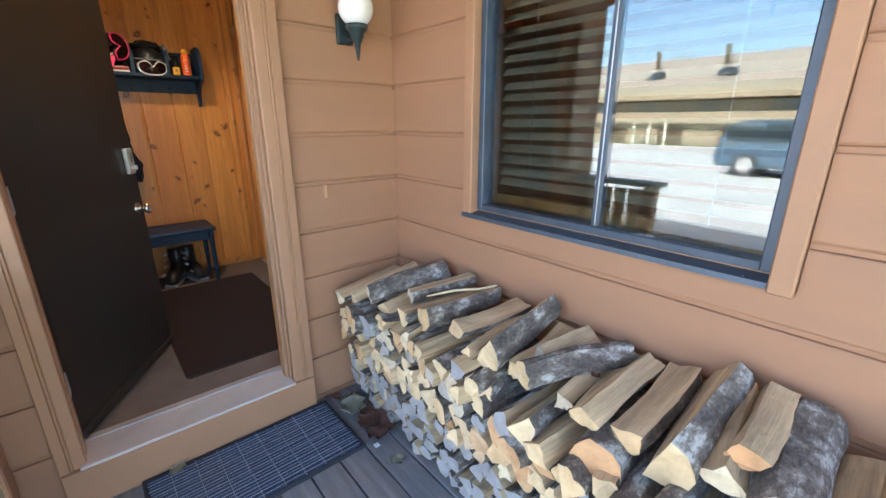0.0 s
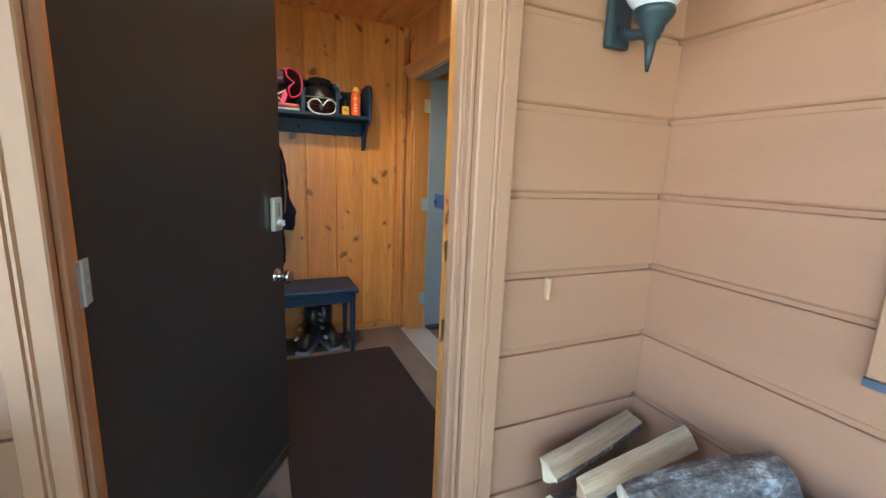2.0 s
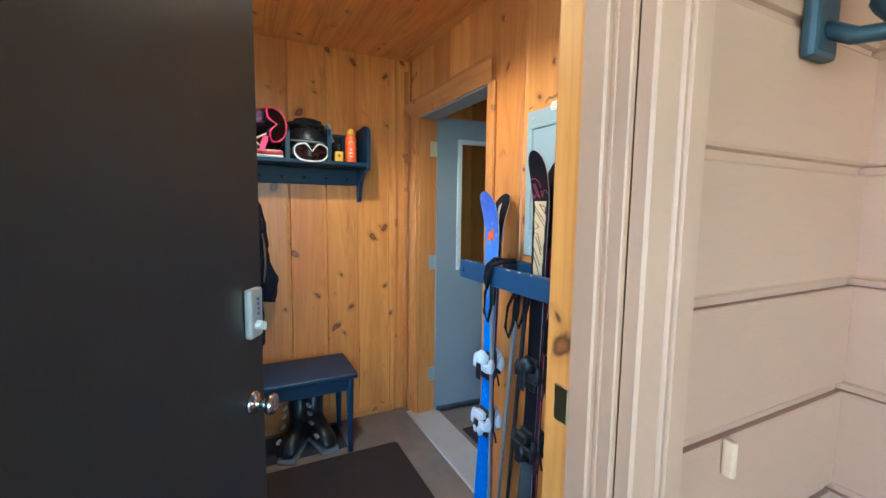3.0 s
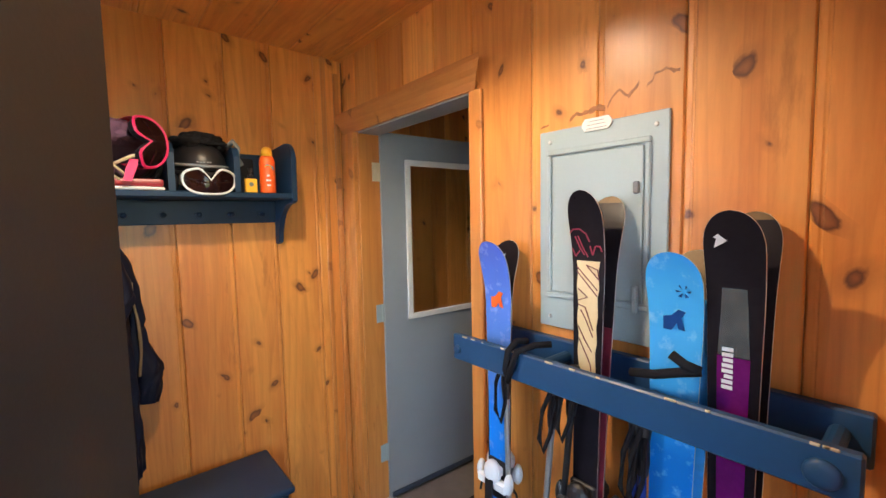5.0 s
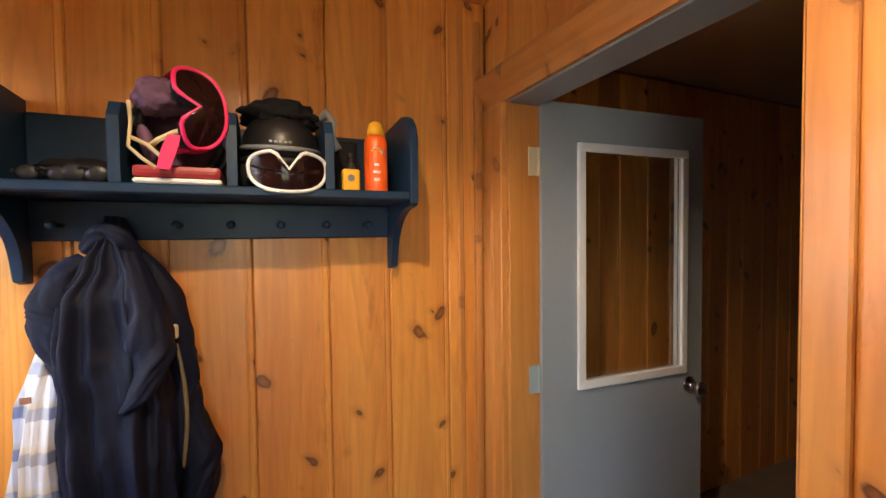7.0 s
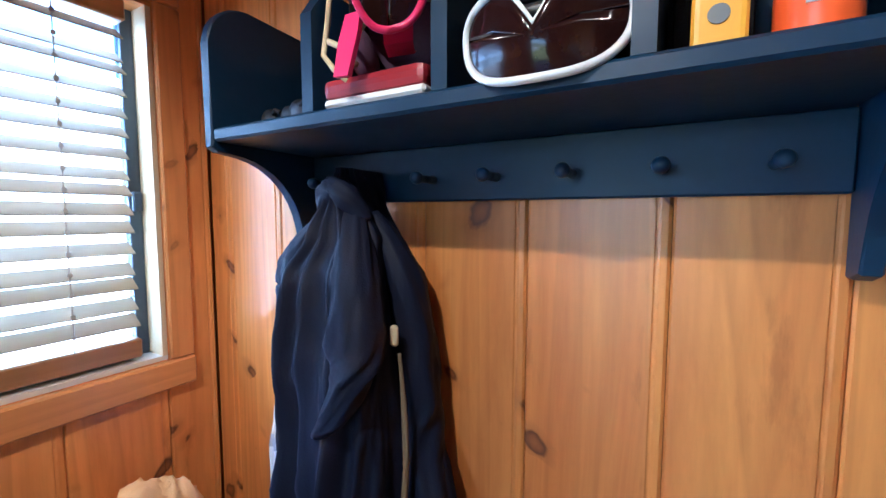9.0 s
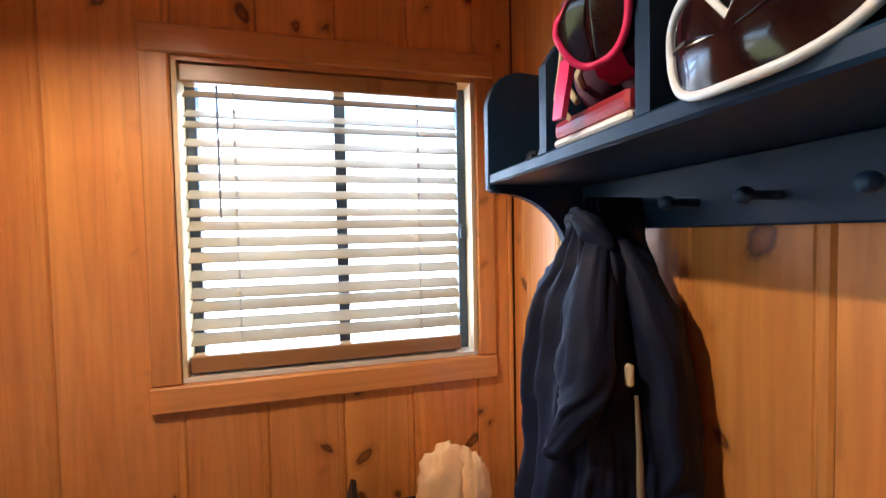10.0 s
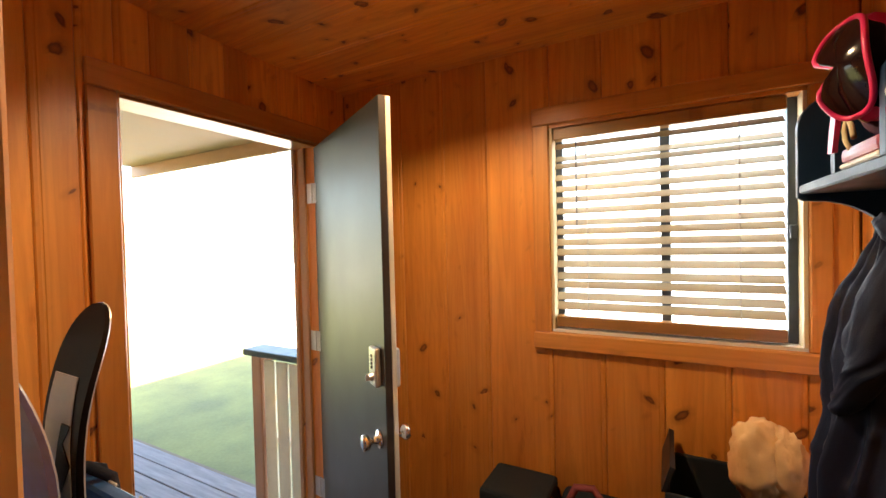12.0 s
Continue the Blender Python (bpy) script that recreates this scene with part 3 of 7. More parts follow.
zj = [-0.335 + 0.235 * k for k in range(13)]
for lo, hi in zip(zj, zj[1:]):
    hi = min(hi, CEIL + 0.09)
    if lo >= CEIL:
        break
    if lo < DOOR[3]:
        siding_board(wall_front, "y", Y_OUT, 0.03, 0.297, lo, hi)
        siding_board(wall_front, "y", Y_OUT, 1.337, X_OUT - 0.001, lo, hi)
    else:
        siding_board(wall_front, "y", Y_OUT, 0.03, X_OUT - 0.001, lo, hi)
    if hi <= 0.95 or lo > 2.12:
        siding_board(wall_window, "x", X_OUT, -1.2, Y_OUT + 0.02, lo, hi)
    else:
        siding_board(wall_window, "x", X_OUT, 1.918, Y_OUT + 0.02, max(lo, 0), hi)
        siding_board(wall_window, "x", X_OUT, -1.2, 0.684, lo, hi)
        if lo < 0.945:
            siding_board(wall_window, "x", X_OUT, 0.684, 1.918, lo, 0.956)
        if hi > 2.14:
            siding_board(wall_window, "x", X_OUT, 0.684, 1.918, 2.14, hi)
for k in range(12):
    lo = zj[k]
    prof = [(0.045, lo + 0.002), (0.030, lo + 0.012), (0.025, lo + 0.03), (0.025, lo + 0.223), (0.032, lo + 0.233), (0.045, lo + 0.234)]
    for u0, u1 in ((Y_OUT + 0.02, 6.2),) if not (lo < 2.12 and lo + 0.24 > 1.17) else ((Y_OUT + 0.02, 3.70), (4.65, 6.2)):
        bm = bmesh.new()
        prism(bm, prof, u0, u1, "y")
        part("siding_board", bm, M_SIDING, wall_left)
solid("corner_board", boxed(0.0, 0.03, Y_OUT - 0.012, Y_OUT + 0.09, DECK, CEIL + 0.1, bev=0.004), M_SIDETRIM, "brown corner board of the house", "trim", "structure")


# ---- entry door frame ----
def casing_profile(w, d):
    """Moulded casing section: width w, depth d, stepped towards the opening."""
    return [(0, 0), (0, d * 0.88), (w * 0.03, d), (w * 0.37, d), (w * 0.40, d * 0.8), (w * 0.43, d * 0.93), (w * 0.49, d * 0.95), (w * 0.53, d * 0.76), (w * 0.56, d * 0.86), (w * 0.95, d * 0.80), (w, d * 0.68), (w, 0)]


door_frame = thing("door_frame", (0.8, Y_OUT, 0), "brown painted moulded casing and jambs round the entry door", "door frame", kind="structure")
W = 0.105
bm = bmesh.new()
prism(bm, [(DOOR[1] + W - u, Y_OUT - v) for u, v in casing_profile(W, 0.032)], DECK + 0.005, DOOR[3] + 0.03, "z")
part("casing", bm, M_SIDETRIM, door_frame)
bm = bmesh.new()
prism(bm, [(DOOR[0] - 0.062 + u, Y_OUT - v) for u, v in casing_profile(0.085, 0.032)], DECK + 0.005, DOOR[3] + 0.03, "z")
part("casing", bm, M_SIDETRIM, door_frame)
part("head_casing", boxed(DOOR[0] - 0.06, DOOR[1] + W, Y_OUT - 0.03, Y_OUT, DOOR[3] + 0.03, DOOR[3] + 0.13, bev=0.004), M_SIDETRIM, door_frame)
for a, b in ((DOOR[0], DOOR[0] + 0.012), (DOOR[1] - 0.012, DOOR[1])):
    part("jamb", boxed(a, b, Y_OUT + 0.0755, Y_FRONT, FLOOR + 0.0122, DOOR[3], bev=0.002), M_PINE_SIDE, door_frame, "varnished wooden jamb")
    part("outer_jamb", boxed(a, b, Y_OUT + 0.001, Y_OUT + 0.075, FLOOR + 0.0122, DOOR[3], bev=0.002), M_PINE_SIDE if a == DOOR[0] else M_SIDETRIM, door_frame)
part("head_jamb", boxed(DOOR[0] + 0.012, DOOR[1] - 0.012, Y_OUT + 0.001, Y_FRONT, DOOR[3] - 0.012, DOOR[3], bev=0.002), M_TRIM_X, door_frame)
for a, b in ((DOOR[0] + 0.0121, DOOR[0] + 0.026), (DOOR[1] - 0.026, DOOR[1] - 0.0121)):
    part("door_stop", boxed(a, b, Y_OUT + 0.03, Y_OUT + 0.075, FLOOR + 0.01, DOOR[3] - 0.013, bev=0.003), M_SIDETRIM, door_frame)
part("weather_strip", boxed(DOOR[1] - 0.0165, DOOR[1] - 0.0122, Y_OUT + 0.022, Y_OUT + 0.0295, FLOOR + 0.01, DOOR[3] - 0.013, bev=0.001), M_SIDETRIM, door_frame, "painted weather strip")
part("strike_plate", boxed(DOOR[1] - 0.0155, DOOR[1] - 0.0118, Y_OUT + 0.085, Y_OUT + 0.115, 0.87, 0.94, bev=0.001), M_BRASS, door_frame, "worn brass strike plate")
part("strike_plate", boxed(DOOR[1] - 0.0155, DOOR[1] - 0.0118, Y_OUT + 0.085, Y_OUT + 0.115, 1.12, 1.18, bev=0.001), M_BRASS, door_frame, "worn brass strike plate")
# inside casing
for a, b in ((DOOR[0] - 0.075, DOOR[0] - 0.001), (DOOR[1] + 0.001, DOOR[1] + 0.085)):
    part("inside_casing", boxed(a, b, Y_FRONT + 0.001, Y_FRONT + 0.018, FLOOR, DOOR[3], bev=0.004), M_TRIM_Z, door_frame, "varnished pine casing")
part("inside_head", boxed(DOOR[0] - 0.075, DOOR[1] + 0.085, Y_FRONT + 0.001, Y_FRONT + 0.02, DOOR[3] + 0.001, DOOR[3] + 0.085, bev=0.004), M_TRIM_X, door_frame, "varnished pine casing")
threshold = thing("threshold", (0.8, Y_OUT, 0), "worn tan painted door sill above the deck", "door sill", kind="structure")
part("sill", boxed(DOOR[0] + 0.002, DOOR[1] - 0.002, Y_OUT - 0.053, Y_FRONT + 0.03, FLOOR - 0.002, FLOOR + 0.012, bev=0.004), M_SILL, threshold)
part("sill_face", boxed(DOOR[0] - 0.06, DOOR[1] + 0.1, Y_OUT - 0.048, Y_OUT + 0.02, DECK, FLOOR - 0.0025, bev=0.004), M_SIDETRIM, threshold)
part("metal_edge", boxed(DOOR[0] + 0.01, DOOR[1] - 0.01, Y_OUT + 0.118, Y_OUT + 0.130, FLOOR + 0.0122, FLOOR + 0.02, bev=0.002), M_ALU_LIGHT, threshold, "pale metal weather edge")


# ---- entry door, standing open ----
def hinge(parent, at, turn, size=0.1, material=M_ALU_LIGHT):
    bm = bmesh.new()
    rod(bm, (0, 0, -size / 2), (0, 0, size / 2), 0.006)
    box(bm, 0.004, 0.04, -0.002, 0.002, -size / 2, size / 2, bev=0.001)
    box(bm, -0.04, -0.004, -0.002, 0.002, -size / 2, size / 2, bev=0.001)
    for z in (-0.3, 0, 0.3):
        rod(bm, (0.022, -0.004, z * size), (0.022, 0.004, z * size), 0.004, n=8)
    bmesh.ops.transform(bm, matrix=pose(*at, 0, 0, turn), verts=bm.verts)
    part("hinge", bm, material, parent, "painted steel hinge")


def knob(parent, m, material=M_CHROME):
    """A door knob that stands out along local -y."""
    bm = bmesh.new()
    turn = m @ pose(0, 0, 0, 90)
    lathe(bm, [(0.033, 0.0), (0.033, 0.005), (0.028, 0.009), (0.014, 0.012), (0.011, 0.03), (0.016, 0.036), (0.026, 0.044), (0.029, 0.054), (0.026, 0.062), (0.014, 0.066)], turn)
    return part("door_knob", bm, material, parent, "polished chrome knob", smooth=True)


entry = thing("door_1", (0, 0, 0), "dark brown entry door standing open into the hall", "door", kind="structure")
LW, LT = 0.862, 0.044
part("leaf", boxed(0, LW, 0, LT * 0.6, FLOOR + 0.018, DOOR[3] - 0.016, bev=0.002), M_DOOR_OUT, entry, "flat dark brown outer face")
part("inner_face", boxed(0, LW, LT * 0.6 + 0.0003, LT, FLOOR + 0.018, DOOR[3] - 0.016, bev=0.002), M_DOOR_IN, entry, "cream painted inner face")
part("sweep", boxed(0.01, LW - 0.01, -0.012, -0.0005, FLOOR + 0.014, FLOOR + 0.06, bev=0.003), M_DOOR_OUT, entry, "dark door sweep along the foot")
knob(entry, pose(LW - 0.062, -0.0005, 0.925))
knob(entry, pose(LW - 0.062, LT + 0.0005, 0.925, 0, 0, 180))
lock = part("deadbolt", boxed(LW - 0.095, LW - 0.033, -0.022, -0.0005, 1.112, 1.245, bev=0.009, seg=3), M_STEEL, entry, "brushed steel keypad deadbolt")
bm = bmesh.new()
rod(bm, (LW - 0.064, -0.022, 1.145), (LW - 0.064, -0.036, 1.145), 0.015, 0.012)
box(bm, LW - 0.068, LW - 0.060, -0.046, -0.034, 1.133, 1.157, bev=0.003)
part("thumb_turn", bm, M_STEEL, lock, smooth=False)
bm = bmesh.new()
for i in range(4):
    rod(bm, (LW - 0.064, -0.0218, 1.178 + 0.013 * i), (LW - 0.064, -0.026, 1.178 + 0.013 * i), 0.005, n=10)
part("button", bm, M_GREYPLASTIC, lock, "small keypad buttons")
inner_lock = part("inner_deadbolt", boxed(LW - 0.095, LW - 0.033, LT + 0.0005, LT + 0.028, 1.10, 1.235, bev=0.009, seg=3), M_STEEL, entry, "brushed steel lock cover")
entry.matrix_basis = pose(DOOR[0] + 0.01, Y_FRONT - 0.012, 0, 0, 0, 59.2)
for z in (0.355, 1.11, 1.86):
    hinge(door_frame, (DOOR[0] + 0.0185, Y_FRONT - 0.022, z), 85, 0.1)

# ---- inner doorway ----
frame_in = thing("inner_door_frame", (X_RIGHT, 4.17, 0), "varnished pine casing round the inner doorway", "door frame", kind="structure")
for a, b in ((INNER[0], INNER[0] + 0.014), (INNER[1] - 0.014, INNER[1])):
    part("jamb", boxed(X_RIGHT + 0.002, X_OUT + 0.002, a, b, FLOOR, INNER[3], bev=0.002), M_TRIM_Z, frame_in)
part("head_jamb", boxed(X_RIGHT + 0.002, X_OUT + 0.002, INNER[0] + 0.0141, INNER[1] - 0.0141, INNER[3] - 0.014, INNER[3], bev=0.002), M_GREYDOOR, frame_in, "grey painted head jamb")
part("casing", boxed(X_RIGHT - 0.018, X_RIGHT - 0.001, INNER[0] - 0.056, INNER[0] + 0.003, FLOOR, 2.035, bev=0.004), M_TRIM_Z, frame_in)
bm = bmesh.new()
prism(bm, [(X_RIGHT - 0.001 - v, INNER[1] - 0.004 + u) for u, v in casing_profile(0.135, 0.022)], FLOOR, 2.035, "z")
part("casing", bm, M_TRIM_Z, frame_in, "moulded pine casing up to the corner")
crown = [(0.001, 2.036), (0.014, 2.036), (0.016, 2.046), (0.021, 2.062), (0.032, 2.080), (0.045, 2.094), (0.053, 2.106), (0.057, 2.112), (0.057, 2.130), (0.001, 2.132)]
bm = bmesh.new()
ends = [[bm.verts.new((X_RIGHT - d, y, z)) for d, z in crown for y in (3.752 - 1.5 * d if k else 4.706,)] for k in (0, 1)]
bm.faces.new(ends[0]), bm.faces.new(ends[1][::-1])
for k in range(len(crown)):
    m = (k + 1) % len(crown)
    bm.faces.new((ends[0][k], ends[1][k], ends[1][m], ends[0][m]))
part("head_casing", bm, M_TRIM_Y, frame_in, "projecting moulded head casing")
solid("inner_threshold", boxed(X_RIGHT - 0.055, X_OUT + 0.03, INNER[0] - 0.1, INNER[1] + 0.05, FLOOR + 0.0002, FLOOR + 0.016, bev=0.004), painted("pale_threshold", (0.50, 0.45, 0.40), 0.7, var=0.1), "pale worn threshold strip under the inner doorway", "threshold", "structure")

idoor = thing("door_2", (0, 0, 0), "grey half-glazed inner door standing open", "door", kind="structure")
IW, G0, G1, GZ0, GZ1 = 0.745, 0.16, 0.636, 1.072, 1.897
bm = bmesh.new()
for a, b, lo, hi in rects_around(0, IW, FLOOR + 0.02, 2.049, [(G0, G1, GZ0, GZ1)]):
    box(bm, a, b, -0.04, 0, lo, hi)
part("leaf", bm, M_GREYDOOR, idoor)
mould = [(G0 - 0.012, G1 + 0.012, GZ1 - 0.012, GZ1 + 0.02), (G0 - 0.012, G1 + 0.012, GZ0 - 0.02, GZ0 + 0.012), (G0 - 0.02, G0 + 0.012, GZ0 - 0.02, GZ1 + 0.02), (G1 - 0.012, G1 + 0.02, GZ0 - 0.02, GZ1 + 0.02)]
for i, (a, b, lo, hi) in enumerate(mould):
    part("glass_moulding", boxed(a, b, -0.055 + 0.002 * (i > 1), -0.0405, lo, hi, bev=0.005, seg=2), M_WHITE, idoor, "white glass moulding")
pane = part("pane", boxed(G0 + 0.001, G1 - 0.001, -0.024, -0.018, GZ0 + 0.001, GZ1 - 0.001), M_GLASS, idoor, "clear glass pane")
pane.visible_shadow = False
knob(idoor, pose(IW - 0.07, -0.0405, 1.0))
part("foot_sweep", boxed(0.01, IW - 0.01, -0.05, -0.0405, FLOOR + 0.018, FLOOR + 0.045, bev=0.002), M_ALU, idoor)
idoor.matrix_basis = pose(X_OUT + 0.004, INNER[1] + 0.012, 0, 0, 0, -3.5)
for z in (0.343, 1.108, 1.845):
    hinge(frame_in, (X_OUT - 0.006, INNER[1] - 0.017, z), 2, 0.095, M_BONE if z > 1.5 else M_PANEL)

# ---- trims of the hall ----
solid("corner_trim", boxed(1.70, 1.722, Y_BACK - 0.014, Y_BACK - 0.001, FLOOR, CEIL - 0.001, bev=0.004), M_TRIM_Z, "narrow pine strip on the back wall", "trim", "structure")
solid("corner_trim_inner", boxed(1.765, 1.79, Y_BACK - 0.02, Y_BACK - 0.001, FLOOR, INNER[3] + 0.3, bev=0.006, seg=2), M_TRIM_Z, "rounded pine strip near the corner", "trim", "structure")
solid("baseboard", boxed(X_LEFT + 0.002, 1.69, Y_BACK - 0.013, Y_BACK - 0.001, FLOOR + 0.0005, FLOOR + 0.06, bev=0.004), M_TRIM_X, "low pine baseboard along the back wall", "baseboard", "structure")


# ---- windows ----
win_r = thing("window_1", (X_OUT, 1.3, 1.0), "sliding window with dark blue-grey metal frame and brown trim", "window", kind="structure")
y0, y1, z0, z1 = WIN_R
for nm, a, b, lo, hi in (("trim_side", y1 + 0.001, y1 + 0.055, 0.975, 2.14), ("trim_side", y0 - 0.058, y0 - 0.001, 0.945, 2.14), ("trim_top", y0 - 0.001, y1 + 0.001, z1 + 0.001, 2.139)):
    part(nm, boxed(X_OUT - 0.028, X_OUT + 0.03, a, b, lo, hi, bev=0.004), M_SIDETRIM, win_r, "brown painted trim")
bm = bmesh.new()
prism(bm, [(X_OUT - 0.034, 0.957), (X_OUT + 0.04, 0.957), (X_OUT + 0.04, z0 - 0.002), (X_OUT - 0.032, 0.974)], y0 - 0.0008, y1 + 0.055, "y")
part("window_sill", bm, M_ALU, win_r, "sloping blue-grey sill")
for nm, a, b, lo, hi in (("frame", y1 - 0.03, y1, z0, z1), ("frame", y0, y0 + 0.03, z0, z1), ("frame", y0 + 0.03, y1 - 0.03, z1 - 0.03, z1), ("frame", y0 + 0.03, y1 - 0.03, z0, z0 + 0.028)):
    part(nm, boxed(X_OUT + 0.012, X_OUT + 0.085, a, b, lo, hi, bev=0.003), M_ALU, win_r)
part("meeting_rail", boxed(X_OUT + 0.031, X_OUT + 0.07, 1.264, 1.295, z0 + 0.028, z1 - 0.03, bev=0.003), M_ALU, win_r)
part("meeting_strip", boxed(X_OUT + 0.027, X_OUT + 0.0309, 1.276, 1.280, z0 + 0.028, z1 - 0.03, bev=0.001), M_ALU_LIGHT, win_r)
for a, b, x in ((1.295, y1 - 0.03, 0.052), (y0 + 0.03, 1.264, 0.036)):
    for gap in (0.0, 0.014):
        pane = part("pane", boxed(X_OUT + x + gap, X_OUT + x + gap + 0.004, a, b, z0 + 0.028, z1 - 0.03), M_GLASS, win_r, "clear pane of the double glazing")
        pane.visible_shadow = False
bm = bmesh.new()
for y, z in ((1.79, 0.971), (1.63, 0.971), (0.80, 0.971)):
    ball(bm, (X_OUT - 0.02, y, z), 0.006, u=8, v=6)
part("screw_cap", bm, M_WHITEPLASTIC, win_r, "pale screw caps on the sill")


def blind(name, x, ya, yb, za, zb, pitch, tilt, label, depth=0.044, facing=1):
    """A wooden venetian blind: head rail, slats, bottom rail, ladders and a wand."""
    b = thing(name, (x, (ya + yb) / 2, zb), label, "window blind")
    part("head_rail", boxed(x - 0.025, x + 0.025, ya, yb, zb - 0.05, zb - 0.002, bev=0.004), M_BLINDRAIL, b)
    n = int((zb - 0.075 - (za + 0.062)) / pitch) + 1
    slat = None
    for i in range(n):
        z = zb - 0.075 - i * pitch
        if slat is None:
            bm = boxed(-depth / 2, depth / 2, ya + 0.004, yb - 0.004, -0.0014, 0.0014)
            slat = part("slat", bm, M_SLAT, b)
            slat.matrix_parent_inverse = b.matrix_basis.inverted()
            slat.matrix_basis = pose(x, 0, z, 0, tilt, 0)
        else:
            o = new("slat", slat.data)
            o.parent, o.matrix_parent_inverse = b, slat.matrix_parent_inverse
            o.matrix_basis = pose(x, 0, z + random.uniform(-0.0012, 0.0012), random.uniform(-0.15, 0.15), tilt + random.uniform(-3, 3), 0)
    part("bottom_rail", boxed(x - 0.024, x + 0.024, ya + 0.002, yb - 0.002, za + 0.004, za + 0.05, bev=0.004), M_BLINDRAIL, b)
    for f in (0.17, 0.83):
        y = ya + (yb - ya) * f
        bm = bmesh.new()
        rod(bm, (x + facing * (depth / 2 + 0.002), y, za + 0.05), (x + facing * (depth / 2 + 0.002), y, zb - 0.05), 0.0014, n=6)
        for i in range(n):
            z = zb - 0.075 - i * pitch
            box(bm, x + facing * (depth / 2 + 0.001), x + facing * (depth / 2 + 0.006), y - 0.004, y + 0.004, z - 0.006, z + 0.002)
        part("ladder_cord", bm, M_CORD, b, "pale ladder cord")
    bm = bmesh.new()
    yw = ya + (yb - ya) * 0.12
    rod(bm, (x + facing * 0.034, yw, zb - 0.06), (x + facing * 0.036, yw, zb - 0.42), 0.003, n=8)
    part("wand", bm, M_GREYPLASTIC, b, "thin tilt wand")
    return b


blind("venetian_blind", X_OUT + 0.15, WIN_R[0] + 0.02, WIN_R[1] - 0.02, WIN_R[2] + 0.02, WIN_R[3] - 0.01, 0.052, -46, "brown wooden venetian blind behind the porch window", facing=-1)

win_l = thing("window_2", (X_LEFT, 4.17, 1.2), "hall window with pine casing and pale metal frame", "window", kind="structure")
y0, y1, z0, z1 = WIN_L
XL = X_LEFT
for nm, a, b, lo, hi in (("casing", y0 - 0.07, y0 - 0.001, z0, z1 + 0.001), ("casing", y1 + 0.001, y1 + 0.06, z0, z1 + 0.001)):
    part(nm, boxed(XL + 0.001, XL + 0.016, a, b, lo, hi, bev=0.004), M_TRIM_Z, win_l)
part("head_casing", boxed(XL + 0.001, XL + 0.017, y0 - 0.07, y1 + 0.06, z1 + 0.002, z1 + 0.075, bev=0.004), M_TRIM_Y, win_l)
part("window_sill", boxed(XL + 0.001, XL + 0.024, y0 - 0.075, y1 + 0.06, z0 - 0.072, z0 - 0.001, bev=0.005), M_TRIM_Y, win_l, "flat pine apron board")
# both side reveals take the paler pine that has the daylight in its colour
for a, b, lo, hi, mt in ((y0, y0 + 0.012, z0 + 0.012, z1 - 0.012, M_DAYLIT_REVEAL), (y1 - 0.012, y1, z0 + 0.012, z1 - 0.012, M_DAYLIT_REVEAL), (y0, y1, z1 - 0.012, z1, M_TRIM_Y), (y0, y1, z0, z0 + 0.012, M_WHITE)):
    part("reveal", boxed(0.05, XL + 0.0005, a, b, lo, hi), mt, win_l)
for a, b, lo, hi in ((y0 + 0.012, y0 + 0.04, z0 + 0.012, z1 - 0.012), (y1 - 0.04, y1 - 0.012, z0 + 0.012, z1 - 0.012), (y0 + 0.04, y1 - 0.04, z1 - 0.04, z1 - 0.012), (y0 + 0.04, y1 - 0.04, z0 + 0.012, z0 + 0.04), (4.165, 4.20, z0 + 0.04, z1 - 0.04)):
    part("frame", boxed(0.052, 0.085, a, b, lo, hi, bev=0.002), M_ALU, win_l, "dark metal sash frame")
for a, b in ((y0 + 0.04, 4.165), (4.20, y1 - 0.04)):
    pane = part("pane", boxed(0.066, 0.071, a, b, z0 + 0.04, z1 - 0.04), M_GLASS, win_l, "clear glass pane")
    pane.visible_shadow = False
part("latch", boxed(0.086, 0.10, y1 - 0.036, y1 - 0.016, 1.58, 1.63, bev=0.003), M_ALU, win_l)
for a, b, lo, hi in ((3.70, y0, 1.17, 2.13), (y1, 4.65, 1.17, 2.13), (y0, y1, z1, 2.13), (y0, y1, 1.17, z0)):
    part("outside_trim", boxed(0.02, 0.044, a, b, lo, hi, bev=0.003), M_SIDETRIM, win_l)
blind("venetian_blind", 0.118, WIN_L[0] + 0.016, WIN_L[1] - 0.05, WIN_L[2] + 0.018, WIN_L[3] - 0.014, 0.0455, 39, "tan wooden venetian blind half open in the hall window", depth=0.042, facing=1)

# ---- deck and ground ----
deck = thing("deck", (0.8, 0.6, DECK), "grey weathered plank deck of the porch", "deck", kind="structure")
part("joists", boxed(-0.05, X_OUT, -1.2, Y_OUT, DECK - 0.16, DECK - 0.03), M_CONDODARK, deck)
xb = X_OUT - 0.002
while xb > 0.05:
    bm = boxed(xb - 0.138, xb - 0.007, -1.2, Y_OUT - 0.002, DECK - 0.029, DECK + random.uniform(-0.0015, 0.0015), bev=0.004)
    part("deck_board", bm, M_DECK, deck)
    xb -= 0.138

